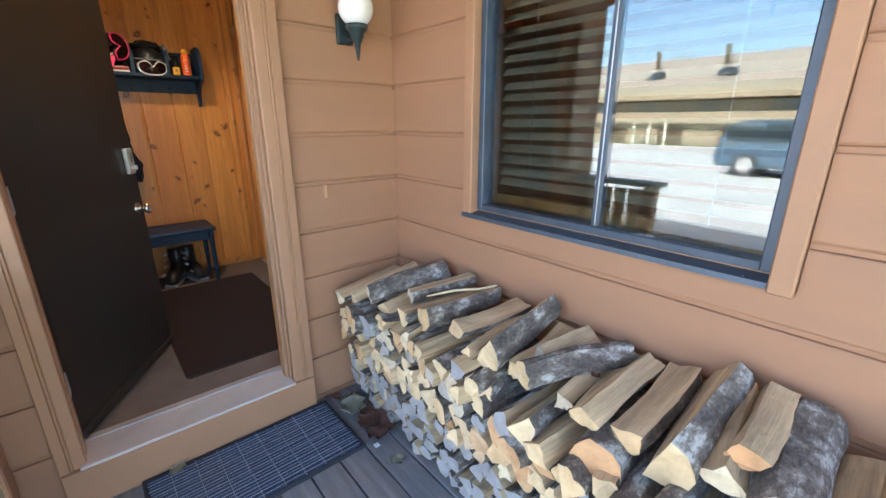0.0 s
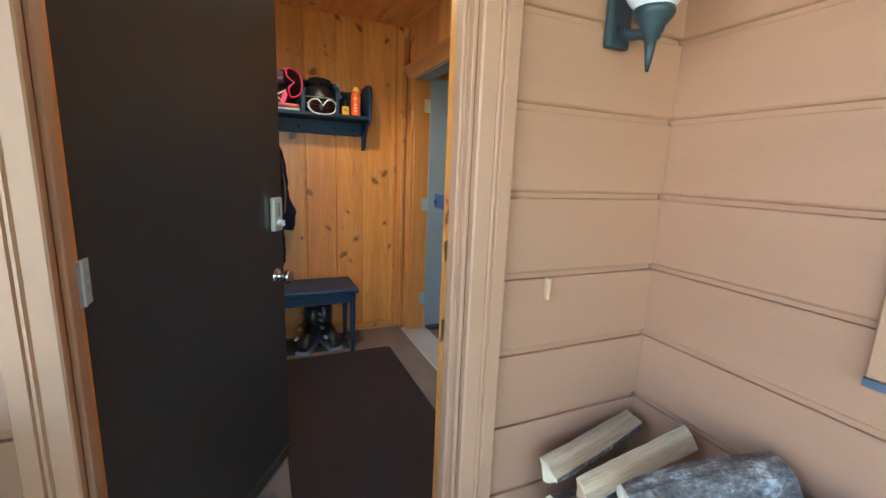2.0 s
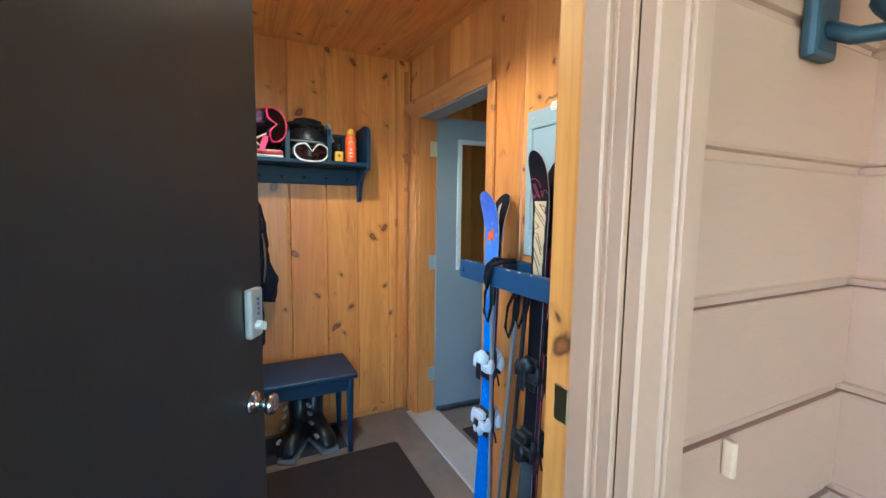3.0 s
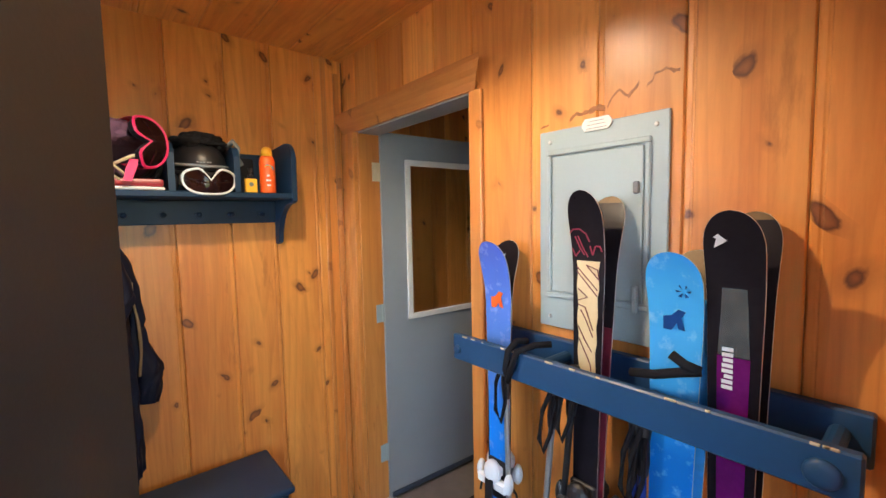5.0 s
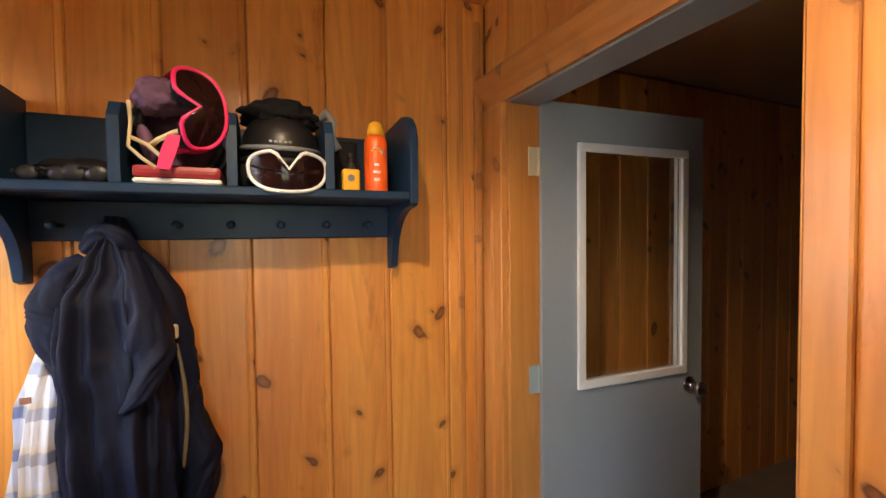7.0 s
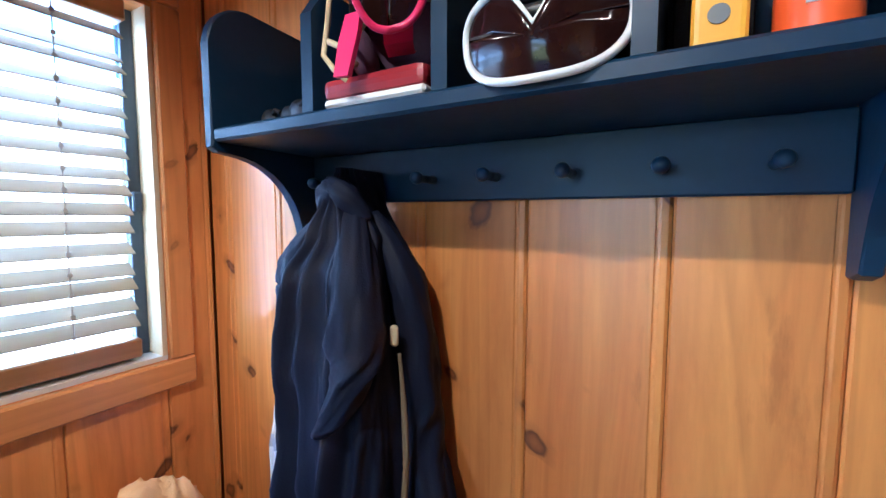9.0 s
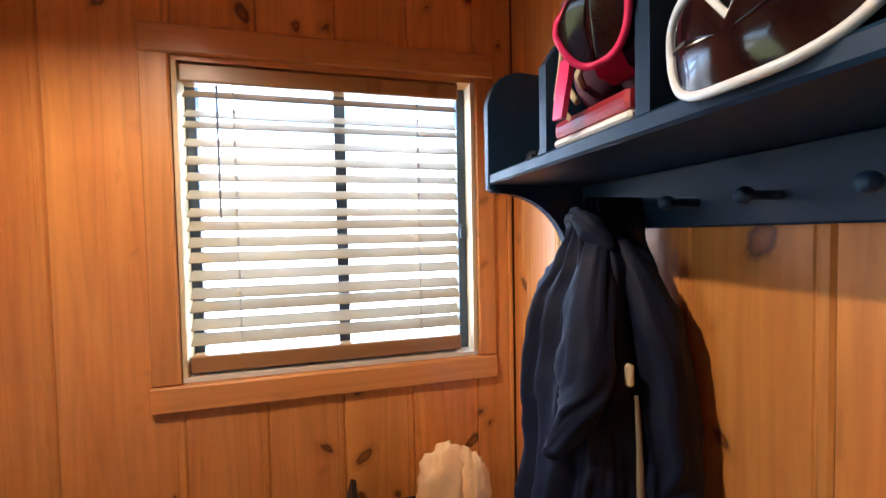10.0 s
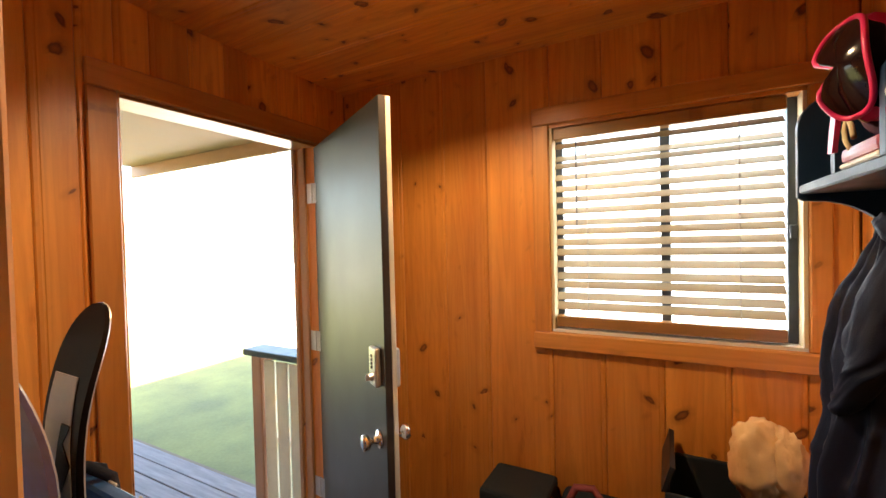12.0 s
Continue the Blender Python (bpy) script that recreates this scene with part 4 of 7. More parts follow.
bm = bmesh.new()
bmesh.ops.create_grid(bm, x_segments=60, y_segments=60, size=900)
for v in bm.verts:
    v.co.z = -0.36 - (0.0 if v.co.length < 60 else 0.002 * (v.co.length - 60))
solid("ground", bm, M_GRASS, "dry spring grass and earth reaching the horizon", "ground", "structure")
bm = boxed(-29.5, -3.4, -40, 60, -0.45, -0.335, bev=0.01)
solid("parking_lot", bm, M_ASPHALT, "pale worn asphalt parking lot in sunlight", "parking lot", "structure")
solid("kerb", boxed(-3.42, -3.28, -40, 60, -0.45, -0.26, bev=0.02), painted("concrete_kerb", (0.42, 0.40, 0.36), 0.85), "pale concrete kerb beside the grass", "kerb", "structure")

# ---- porch railing ----
rail = thing("porch_railing", (0.13, 2.1, DECK), "brown porch railing with cream upright slats", "railing")
part("post", boxed(0.085, 0.185, 2.385, 2.475, DECK, 0.905, bev=0.006), M_SIDETRIM, rail, "brown painted end post")
part("post", boxed(0.085, 0.185, 1.83, 1.92, DECK, 0.905, bev=0.006), M_SIDETRIM, rail)
part("top_rail", boxed(0.06, 0.215, 1.79, 2.478, 0.906, 0.944, bev=0.008, seg=2), M_IRON, rail, "dark painted cap rail")
part("bottom_rail", boxed(0.115, 0.1555, 1.9205, 2.3845, 0.36, 0.40, bev=0.004), M_SIDETRIM, rail)
for i in range(4):
    yy = 1.932 + 0.114 * i
    part("slat", boxed(0.156, 0.173, yy, yy + 0.098, DECK + 0.03, 0.88, bev=0.004), M_CREAM, rail, "cream painted slat")


# ---- wall lamp, peg, wall details ----
sconce = thing("wall_lamp", (1.655, Y_OUT, 1.8), "dark iron porch wall lamp with a white globe", "wall lamp")
bm = boxed(1.615, 1.695, Y_OUT - 0.026, Y_OUT - 0.002, 1.725, 1.855, bev=0.01, seg=2)
part("back_plate", bm, M_IRON, sconce)
bm = bmesh.new()
tube(bm, [(1.655, Y_OUT - 0.02, 1.775), (1.655, Y_OUT - 0.06, 1.75), (1.657, Y_OUT - 0.095, 1.745), (1.658, 2.368, 1.75)], 0.014)
part("arm", bm, M_IRON, sconce, smooth=True)
bm = bmesh.new()
lathe(bm, [(0.004, 1.647), (0.011, 1.69), (0.015, 1.722), (0.022, 1.726), (0.023, 1.738), (0.028, 1.742), (0.030, 1.756), (0.046, 1.776), (0.051, 1.786), (0.049, 1.796)], Matrix.Translation((1.66, 2.365, 0)))
part("cup", bm, M_IRON, sconce, smooth=True)
part("globe", ball(bmesh.new(), (1.66, 2.365, 1.862), 0.078, u=28, v=18), M_GLOBE, sconce, "white opal globe", smooth=True)
solid("wall_peg", boxed(1.489, 1.502, Y_OUT - 0.022, Y_OUT - 0.001, 1.012, 1.078, bev=0.005, seg=2), painted("tan_peg", (0.55, 0.33, 0.18), 0.5), "small tan wooden peg on the siding", "peg")

# ---- door mat and litter on the deck ----
grate = thing("door_mat", (0.95, 2.2, DECK), "blue-grey ribbed rubber door mat on the deck", "door mat")
part("base", boxed(0.53, 1.375, 2.0, 2.435, DECK + 0.003, DECK + 0.009), M_RUBBER, grate)
for a, b, c, d in ((0.53, 1.375, 2.0, 2.012), (0.53, 1.375, 2.423, 2.435), (0.53, 0.542, 2.0125, 2.4225), (1.363, 1.375, 2.0125, 2.4225)):
    part("edge", boxed(a, b, c, d, DECK + 0.0095, DECK + 0.02, bev=0.002), M_RUBBER, grate)
tread = None
for i in range(11):
    yy = 2.0155 + i * 0.037
    for k in range(9):
        if tread is None:
            bm = boxed(-0.041, 0.041, -0.0135, 0.0135, 0, 0.012, bev=0.003)
            for g in (-0.0065, 0.0, 0.0065):
                box(bm, -0.038, 0.038, g - 0.0016, g + 0.0016, 0.0119, 0.0142)
            tread = as_mesh("tread", bm, M_MATRIB)
        ob = new("tread", tread)
        ob.parent, ob.matrix_parent_inverse = grate, grate.matrix_basis.inverted()
        ob.matrix_basis = pose(0.59 + 0.0905 * k, yy + 0.0165, DECK + 0.0092, random.uniform(-2, 2), 0, random.uniform(-1.2, 1.2))
    if i:
        rod_bm = rod(bmesh.new(), (0.545, yy - 0.0015, DECK + 0.0195), (1.36, yy - 0.0015 + random.uniform(-0.002, 0.002), DECK + 0.0195), 0.0021, n=6)
        part("wire", rod_bm, M_MATLINK, grate, "pale link wire")
    part("wire", rod(bmesh.new(), (0.55, yy + 0.012 + random.uniform(-0.004, 0.004), DECK + 0.0238), (1.355, yy + 0.012 + random.uniform(-0.006, 0.006), DECK + 0.0238), 0.0012, n=6), M_MATLINK, grate, "pale link wire")
for k in range(8):
    xx = 0.635 + 0.0905 * k
    part("cross_wire", rod(bmesh.new(), (xx, 2.013, DECK + 0.0165), (xx + random.uniform(-0.004, 0.004), 2.422, DECK + 0.0165), 0.0013, n=6), M_MATLINK, grate, "pale link wire")


def leaf(at, size, turn, material, label, curl=0.35):
    """A curled dry leaf with a pointed outline and a fold."""
    bm = bmesh.new()
    n, rows = 14, []
    for i in range(n + 1):
        s = i / n
        w = size * 0.42 * math.sin(math.pi * min(1, s * 0.96 + 0.04)) ** 0.7 * (1 + 0.22 * math.sin(15 * s + turn))
        row = []
        for j in (-1, -0.5, 0, 0.5, 1):
            row.append(bm.verts.new((size * (s - 0.5), w * j, 0.004 + size * curl * (abs(j) ** 1.5) * 0.22 + size * curl * 0.3 * (s - 0.5) ** 2 * 2 + size * 0.10 * (0.5 + noise.noise((4 * s, 1.6 * j, turn))))))
        rows.append(row)
    for a, b in zip(rows, rows[1:]):
        for j in range(4):
            bm.faces.new((a[j], a[j + 1], b[j + 1], b[j]))
    bmesh.ops.solidify(bm, geom=bm.faces[:], thickness=0.0012)
    bmesh.ops.transform(bm, matrix=pose(*at, 0, 0, turn), verts=bm.verts)
    return solid("dry_leaf", bm, material, label, "leaf", smooth=True)


leaf((0.66, 2.40, DECK + 0.024), 0.075, 40, M_LEAFPALE, "pale dry leaf lying on the door mat")
leaf((1.46, 2.28, DECK + 0.004), 0.16, 60, M_LEAFPALE, "large pale curled leaf beside the wood pile", 0.6)
for k, (a, b, s, r) in enumerate(((1.47, 2.13, 0.13, 20), (1.52, 2.06, 0.15, 75), (1.45, 2.03, 0.11, 130), (1.50, 2.20, 0.10, 200), (1.50, 2.36, 0.08, 10), (1.44, 2.42, 0.06, 80), (1.41, 2.45, 0.05, 150))):
    leaf((a, b, DECK + 0.004), s, r, M_BARKCURL, "curled brown bark flake on the deck", 0.7)
leaf((1.44, 1.83, DECK + 0.004), 0.07, 15, M_LEAFPALE, "small pale leaf on the deck boards")
solid("paper_scrap", boxed(1.405, 1.43, 1.96, 1.985, DECK + 0.003, DECK + 0.012, bev=0.003), M_PAPER, "small white scrap on the deck", "scrap")


# ---- firewood ----
def log_outline(kind, r, rg):
    """Section of a split or round log; returns points and which edges carry bark."""
    if kind == "round":
        a1 = 6.28319
    elif kind == "half":
        a1 = 3.2
    else:
        a1 = rg.uniform(1.2, 1.9)
    n = 14 if kind == "round" else 7
    pts, bark = [], []
    for i in range(n + (0 if kind == "round" else 1)):
        a = a1 * i / n
        q = r * rg.uniform(0.94, 1.06)
        pts.append((q * math.cos(a), q * math.sin(a)))
        bark.append(True)
    if kind != "round":
        bark[-1] = False
        corner = (rg.uniform(-0.1, 0.1) * r, -rg.uniform(0.02, 0.14) * r) if kind == "half" else (rg.uniform(-0.2, 0.05) * r, rg.uniform(-0.15, 0.05) * r)
        a, b = pts[-1], pts[0]
        for p, q, steps in ((a, corner, (0.33, 0.66, 1.0)), (corner, b, (0.33, 0.66))):
            for t in steps:
                k = 0.035 * r if t < 1 else 0
                pts.append((p[0] + (q[0] - p[0]) * t + rg.uniform(-k, k), p[1] + (q[1] - p[1]) * t + rg.uniform(-k, k)))
                bark.append(False)
    cx, cy = sum(p[0] for p in pts) / len(pts), sum(p[1] for p in pts) / len(pts)
    return [(p[0] - cx, p[1] - cy) for p in pts], bark


def log_mesh(kind, r, length, seed, end):
    """A log along x, with rough split faces; materials: end, split, bark."""
    rg = random.Random(seed)
    pts, bark = log_outline(kind, r, rg)
    bm = bmesh.new()
    k = 10
    rings = []
    bend = rg.uniform(-0.015, 0.015)
    twist, taper0 = rg.uniform(-0.3, 0.3), rg.uniform(0.85, 1.12)
    drift = [(0.0, 0.0)] * len(pts)
    for s in range(k + 1):
        t = s / k
        sc = taper0 + (1 - taper0) * t + rg.uniform(-0.012, 0.012)
        ct, st = math.cos(twist * t), math.sin(twist * t)
        dx = 0 if 0 < s < k else 1
        for i in range(len(pts)):
            drift[i] = (0.82 * drift[i][0] + rg.uniform(-1, 1) * 0.0022, 0.82 * drift[i][1] + rg.uniform(-1, 1) * 0.0022)
        rings.append([bm.verts.new((length * (t - 0.5) + dx * rg.uniform(-0.007, 0.007), (p[0] * ct - p[1] * st) * sc + d[0] + bend * math.sin(3.14 * t), (p[0] * st + p[1] * ct) * sc + d[1])) for p, d in zip(pts, drift)])
    n = len(pts)
    for f in (bm.faces.new(rings[0]), bm.faces.new(rings[-1][::-1])):
        f.material_index = 0
    for a, b in zip(rings, rings[1:]):
        for i in range(n):
            f = bm.faces.new((a[i], b[i], b[(i + 1) % n], a[(i + 1) % n]))
            f.material_index = 2 if bark[i] else 1
    return as_mesh("firewood_log", bm, [end, M_SPLIT, M_BARK])


KINDS = ["quarter", "quarter", "half", "quarter", "half", "quarter", "round", "quarter", "half", "quarter"]
fresh = [log_mesh(KINDS[i], (0.088, 0.08, 0.062, 0.095, 0.058, 0.085, 0.042, 0.075, 0.065, 0.09)[i], 0.36, i, M_END) for i in range(10)]
grey = [log_mesh(KINDS[i], (0.08, 0.085, 0.06, 0.09, 0.055, 0.075, 0.04, 0.07, 0.06, 0.085)[i], 0.36, 50 + i, M_ENDGREY) for i in range(10)]
rg = random.Random(11)
for row in range(12):
    zc = DECK + 0.045 + row * 0.074
    yy = 2.425 - (0.02 if row % 2 else 0.055) - 0.010 * row
    while yy > 0.44:
        top = 0.45 + 0.16 * (2.45 - yy) if yy > 2.0 else 0.53 if yy > 1.35 else 0.50 if yy > 0.82 else 0.535
        if zc < top:
            old = row < 4 and yy > 1.2 or rg.random() < 0.13
            me = (grey if old else fresh)[rg.randrange(10)]
            ob = new("firewood_log", me)
            front = 1.545 - 0.012 * row + rg.uniform(-0.02, 0.035)
            ob.matrix_basis = pose(front + 0.18, yy, zc + rg.uniform(-0.012, 0.012), rg.uniform(0, 360), rg.uniform(-4, 4), rg.uniform(-9, 9)) @ Matrix.Diagonal((1, rg.uniform(0.72, 0.98), rg.uniform(0.72, 0.98), 1))
            tagged(ob, "grey weathered split log in the firewood stack" if old else "split log with pale cut end in the firewood stack", "log", "stacked firewood")
        yy -= rg.uniform(0.072, 0.092)


LOOKS = {1: ("split pale log on top of the firewood stack", (150, 250)), 2: ("log with flaky grey birch bark on the firewood stack", (0, 30)), 3: ("split log with dark bark on the firewood stack", (95, 125))}
rt = random.Random(21)


def laid(kind, r, tail, head, look_key):
    """A log laid on the stack from its cut front end to its end at the wall."""
    a, b = Vector(tail), Vector(head)
    words, spin = LOOKS[look_key]
    me = log_mesh(kind, r, (b - a).length + 0.02, rt.randrange(9999), M_END)
    ob = new("firewood_log", me)
    ob.matrix_basis = Matrix.Translation((a + b) / 2) @ (b - a).to_track_quat("X", "Z").to_matrix().to_4x4() @ pose(0, 0, 0, rt.uniform(*spin))
    tagged(ob, words, "log", "stacked firewood")


laid("quarter", 0.06, (1.500, 2.387, 0.494), (1.88, 2.430, 0.544), 1)
laid("quarter", 0.06, (1.510, 2.26, 0.53), (1.88, 2.25, 0.60), 1)
laid("half", 0.06, (1.520, 2.125, 0.601), (1.88, 2.002, 0.666), 2)
laid("quarter", 0.065, (1.53, 2.02, 0.555), (1.88, 2.10, 0.60), 1)
laid("quarter", 0.058, (1.60, 1.90, 0.635), (1.88, 1.816, 0.665), 1)
laid("quarter", 0.07, (1.53, 1.86, 0.57), (1.86, 1.80, 0.59), 1)
laid("quarter", 0.08, (1.540, 1.733, 0.609), (1.88, 1.676, 0.635), 1)
laid("quarter", 0.075, (1.570, 1.569, 0.617), (1.88, 1.528, 0.627), 1)
laid("quarter", 0.06, (1.54, 1.48, 0.57), (1.88, 1.45, 0.60), 1)
laid("half", 0.075, (1.545, 1.386, 0.601), (1.88, 1.392, 0.673), 3)
laid("quarter", 0.07, (1.60, 1.30, 0.56), (1.88, 1.30, 0.60), 1)
laid("quarter", 0.075, (1.66, 1.238, 0.604), (1.88, 1.206, 0.620), 1)
laid("round", 0.044, (1.550, 1.229, 0.602), (1.88, 1.062, 0.626), 2)
laid("quarter", 0.06, (1.60, 1.11, 0.545), (1.88, 1.12, 0.56), 1)
laid("quarter", 0.065, (1.56, 1.018, 0.565), (1.88, 0.985, 0.62), 1)
laid("quarter", 0.07, (1.620, 1.028, 0.542), (1.88, 1.058, 0.56), 1)
laid("quarter", 0.09, (1.565, 0.884, 0.572), (1.88, 0.868, 0.63), 1)
laid("half", 0.09, (1.550, 0.783, 0.575), (1.88, 0.775, 0.66), 3)
laid("quarter", 0.075, (1.57, 0.683, 0.60), (1.88, 0.727, 0.65), 1)
laid("quarter", 0.06, (1.60, 0.655, 0.665), (1.88, 0.66, 0.69), 1)
laid("half", 0.072, (1.56, 0.555, 0.60), (1.88, 0.575, 0.66), 2)
laid("quarter", 0.075, (1.53, 0.46, 0.52), (1.88, 0.46, 0.58), 1)
laid("round", 0.072, (1.525, 0.949, 0.475), (1.86, 0.979, 0.475), 3)
laid("round", 0.062, (1.525, 1.404, 0.47), (1.86, 1.434, 0.47), 3)
bm = bmesh.new()
tube(bm, [(1.60, 1.80, 0.672), (1.70, 1.74, 0.69), (1.80, 1.69, 0.686), (1.88, 1.66, 0.69)], [0.003, 0.006, 0.005, 0.003], n=6)
solid("wood_splinter", bm, M_END, "long pale splinter lying on the firewood", "splinter")
for k in range(5):
    a, b = rg.uniform(1.66, 1.8), rg.uniform(1.0, 2.1)
    leaf((a, b, 0.6 + 0.01 * rg.random()), rg.uniform(0.03, 0.05), rg.uniform(0, 360), M_LEAF if k % 2 else M_BARKCURL, "curled dry leaf caught on the firewood", 0.8)
solid("stack_post", boxed(1.48, 1.93, 0.34, 0.38, DECK, 0.70, bev=0.004), painted("raw_lumber", (0.62, 0.50, 0.32), 0.8, var=0.12), "raw lumber board closing the firewood stack", "board")


# ---- wall shelf with pegs ----
def arc(c, r, a0, a1, n=8):
    return [(c[0] + r * math.cos(radians(a0 + (a1 - a0) * i / n)), c[1] + r * math.sin(radians(a0 + (a1 - a0) * i / n))) for i in range(n + 1)]


SX0, SX1, SY = 0.543, 1.467, 4.478
SB = Y_BACK - 0.003
shelf = thing("wall_shelf", (1.0, Y_BACK, 1.7), "navy painted wooden cubby shelf with a row of coat pegs", "shelf")
side = [(SB, 1.935), (SB - 0.05, 1.935)] + arc((SY + 0.075, 1.865), 0.075, 90, 180, 7) + [(SY, 1.69), (SY + 0.012, 1.682)] + arc((SY + 0.03, 1.515), 0.165, 88, 12, 9) + [(SB - 0.045, 1.505), (SB - 0.02, 1.497), (SB, 1.497)]
for a in (SX0, SX1 - 0.022):
    bm = bmesh.new()
    prism(bm, side, a, a + 0.022, "x")
    bmesh.ops.bevel(bm, geom=[e for e in bm.edges if abs(e.verts[0].co.x - e.verts[1].co.x) < 1e-5], offset=0.003, segments=1, affect="EDGES")
    part("side_panel", bm, M_NAVY, shelf)
part("shelf_board", boxed(SX0 + 0.0225, SX1 - 0.0225, SY + 0.002, SB, 1.698, 1.721, bev=0.004), M_NAVY, shelf)
part("back_panel", boxed(SX0 + 0.0225, SX1 - 0.0225, SB - 0.016, SB, 1.7215, 1.905, bev=0.003), M_NAVY, shelf)
part("peg_rail", boxed(SX0 + 0.0225, SX1 - 0.0225, SB - 0.018, SB, 1.598, 1.6975, bev=0.003), M_NAVY, shelf)
for x in (0.792, 1.013, 1.233):
    bm = bmesh.new()
    prism(bm, [(SB - 0.0165, 1.7215), (SY + 0.006, 1.7215), (SY + 0.006, 1.86), (SY + 0.03, 1.895), (SY + 0.07, 1.903), (SB - 0.0165, 1.903)], x - 0.011, x + 0.011, "x")
    part("divider", bm, M_NAVY, shelf)
for i in range(7):
    x = 0.627 + 0.1235 * i
    bm = bmesh.new()
    lathe(bm, [(0.007, 0.0), (0.0065, 0.03), (0.006, 0.046), (0.010, 0.051), (0.0115, 0.058), (0.009, 0.065), (0.004, 0.068)], pose(x, SB - 0.0185, 1.636, 90), n=12)
    part("peg", bm, M_NAVY, shelf, smooth=True)


# ---- things on the shelf ----
def lump(bm, c, rx, ry, rz, seed, amp):
    """One crumpled soft body."""
    ret = bmesh.ops.create_icosphere(bm, subdivisions=4, radius=1.0)
    for v in ret["verts"]:
        q = v.co.copy()
        a = noise.noise(q * 1.7 + Vector((seed, 0, 0)))
        b = noise.noise(q * 4.1 + Vector((0, seed, 0)))
        k = 1.0 + amp / max(rx, ry, rz) * (1.4 * a + 1.3 * (0.5 - 2.2 * abs(b)))
        v.co = Vector((c[0] + rx * q.x * k, c[1] + ry * q.y * k, c[2] + rz * q.z * k))
    return bm


def goggle_outline(w, h, n=64):
    """Front outline of ski goggles, with a notch for the nose on one long side."""
    pts = []
    for i in range(n):
        a = 6.28319 * i / n
        c, s = math.cos(a), math.sin(a)
        e = 0.50 if s > 0 else 0.54
        x = w / 2 * math.copysign(abs(c) ** e, c)
        z = h / 2 * math.copysign(abs(s) ** e, s)
        if s > 0:
            z -= h * 0.46 * max(0.0, 1 - abs(x) / (w * 0.17)) ** 0.8 + 0.06 * h * (2 * x / w) ** 2
        else:
            x *= 1 + 0.13 * s
            z += 0.10 * h * (2 * x / w) ** 2
        pts.append((x, z))
    return pts


def goggles(name, m, w, h, frame_mat, strap_mat, label, bow=0.03):
    """Goggles facing local -y; the notch points up."""
    g = thing(name, (0, 0, 0), label, "ski goggles")
    out = goggle_outline(w, h)
    curve = lambda x: bow * (2 * x / w) ** 2
    bm = bmesh.new()
    tube(bm, [(x, curve(x), z) for x, z in out], 0.0048, n=8, closed=True)
    part("frame", bm, frame_mat, g, smooth=True)
    bm = bmesh.new()
    front = [bm.verts.new((x * 0.98, curve(x) - 0.001, z * 0.97)) for x, z in out]
    mid = [bm.verts.new((x * 0.5, curve(x * 0.5) - 0.007, z * 0.55 - h * 0.02)) for x, z in out]
    cv = bm.verts.new((0, -0.009, -h * 0.08))
    k = len(out)
    for i in range(k):
        bm.faces.new((front[i], front[(i + 1) % k], mid[(i + 1) % k], mid[i]))
        bm.faces.new((mid[i], mid[(i + 1) % k], cv))
    part("lens", bm, M_LENS, g, "dark mirrored lens", smooth=True)
    bm = bmesh.new()
    a = [bm.verts.new((x * 0.97, curve(x) + 0.003, z * 0.96)) for x, z in out]
    b = [bm.verts.new((x * 0.86, curve(x) + 0.04, z * 0.86)) for x, z in out]
    for i in range(k):
        bm.faces.new((a[i], a[(i + 1) % k], b[(i + 1) % k], b[i]))
    part("foam", bm, M_BLACKSOFT, g, "black face foam")
    for s in (-1, 1):
        bm = bmesh.new()
        pts = [(s * w * 0.47, bow + 0.004, 0), (s * w * 0.52, bow + 0.03, 0.004), (s * w * 0.5, bow + 0.08, 0.006), (s * w * 0.36, bow + 0.13, 0.005)]
        strip = []
        for p in pts:
            strip.append((bm.verts.new((p[0], p[1], p[2] - h * 0.2)), bm.verts.new((p[0], p[1], p[2] + h * 0.2))))
        for p, q in zip(strip, strip[1:]):
            bm.faces.new((p[0], q[0], q[1], p[1]))
        bmesh.ops.solidify(bm, geom=bm.faces[:], thickness=0.003)
        part("strap", bm, strap_mat, g)
    g.matrix_basis = m
    return g


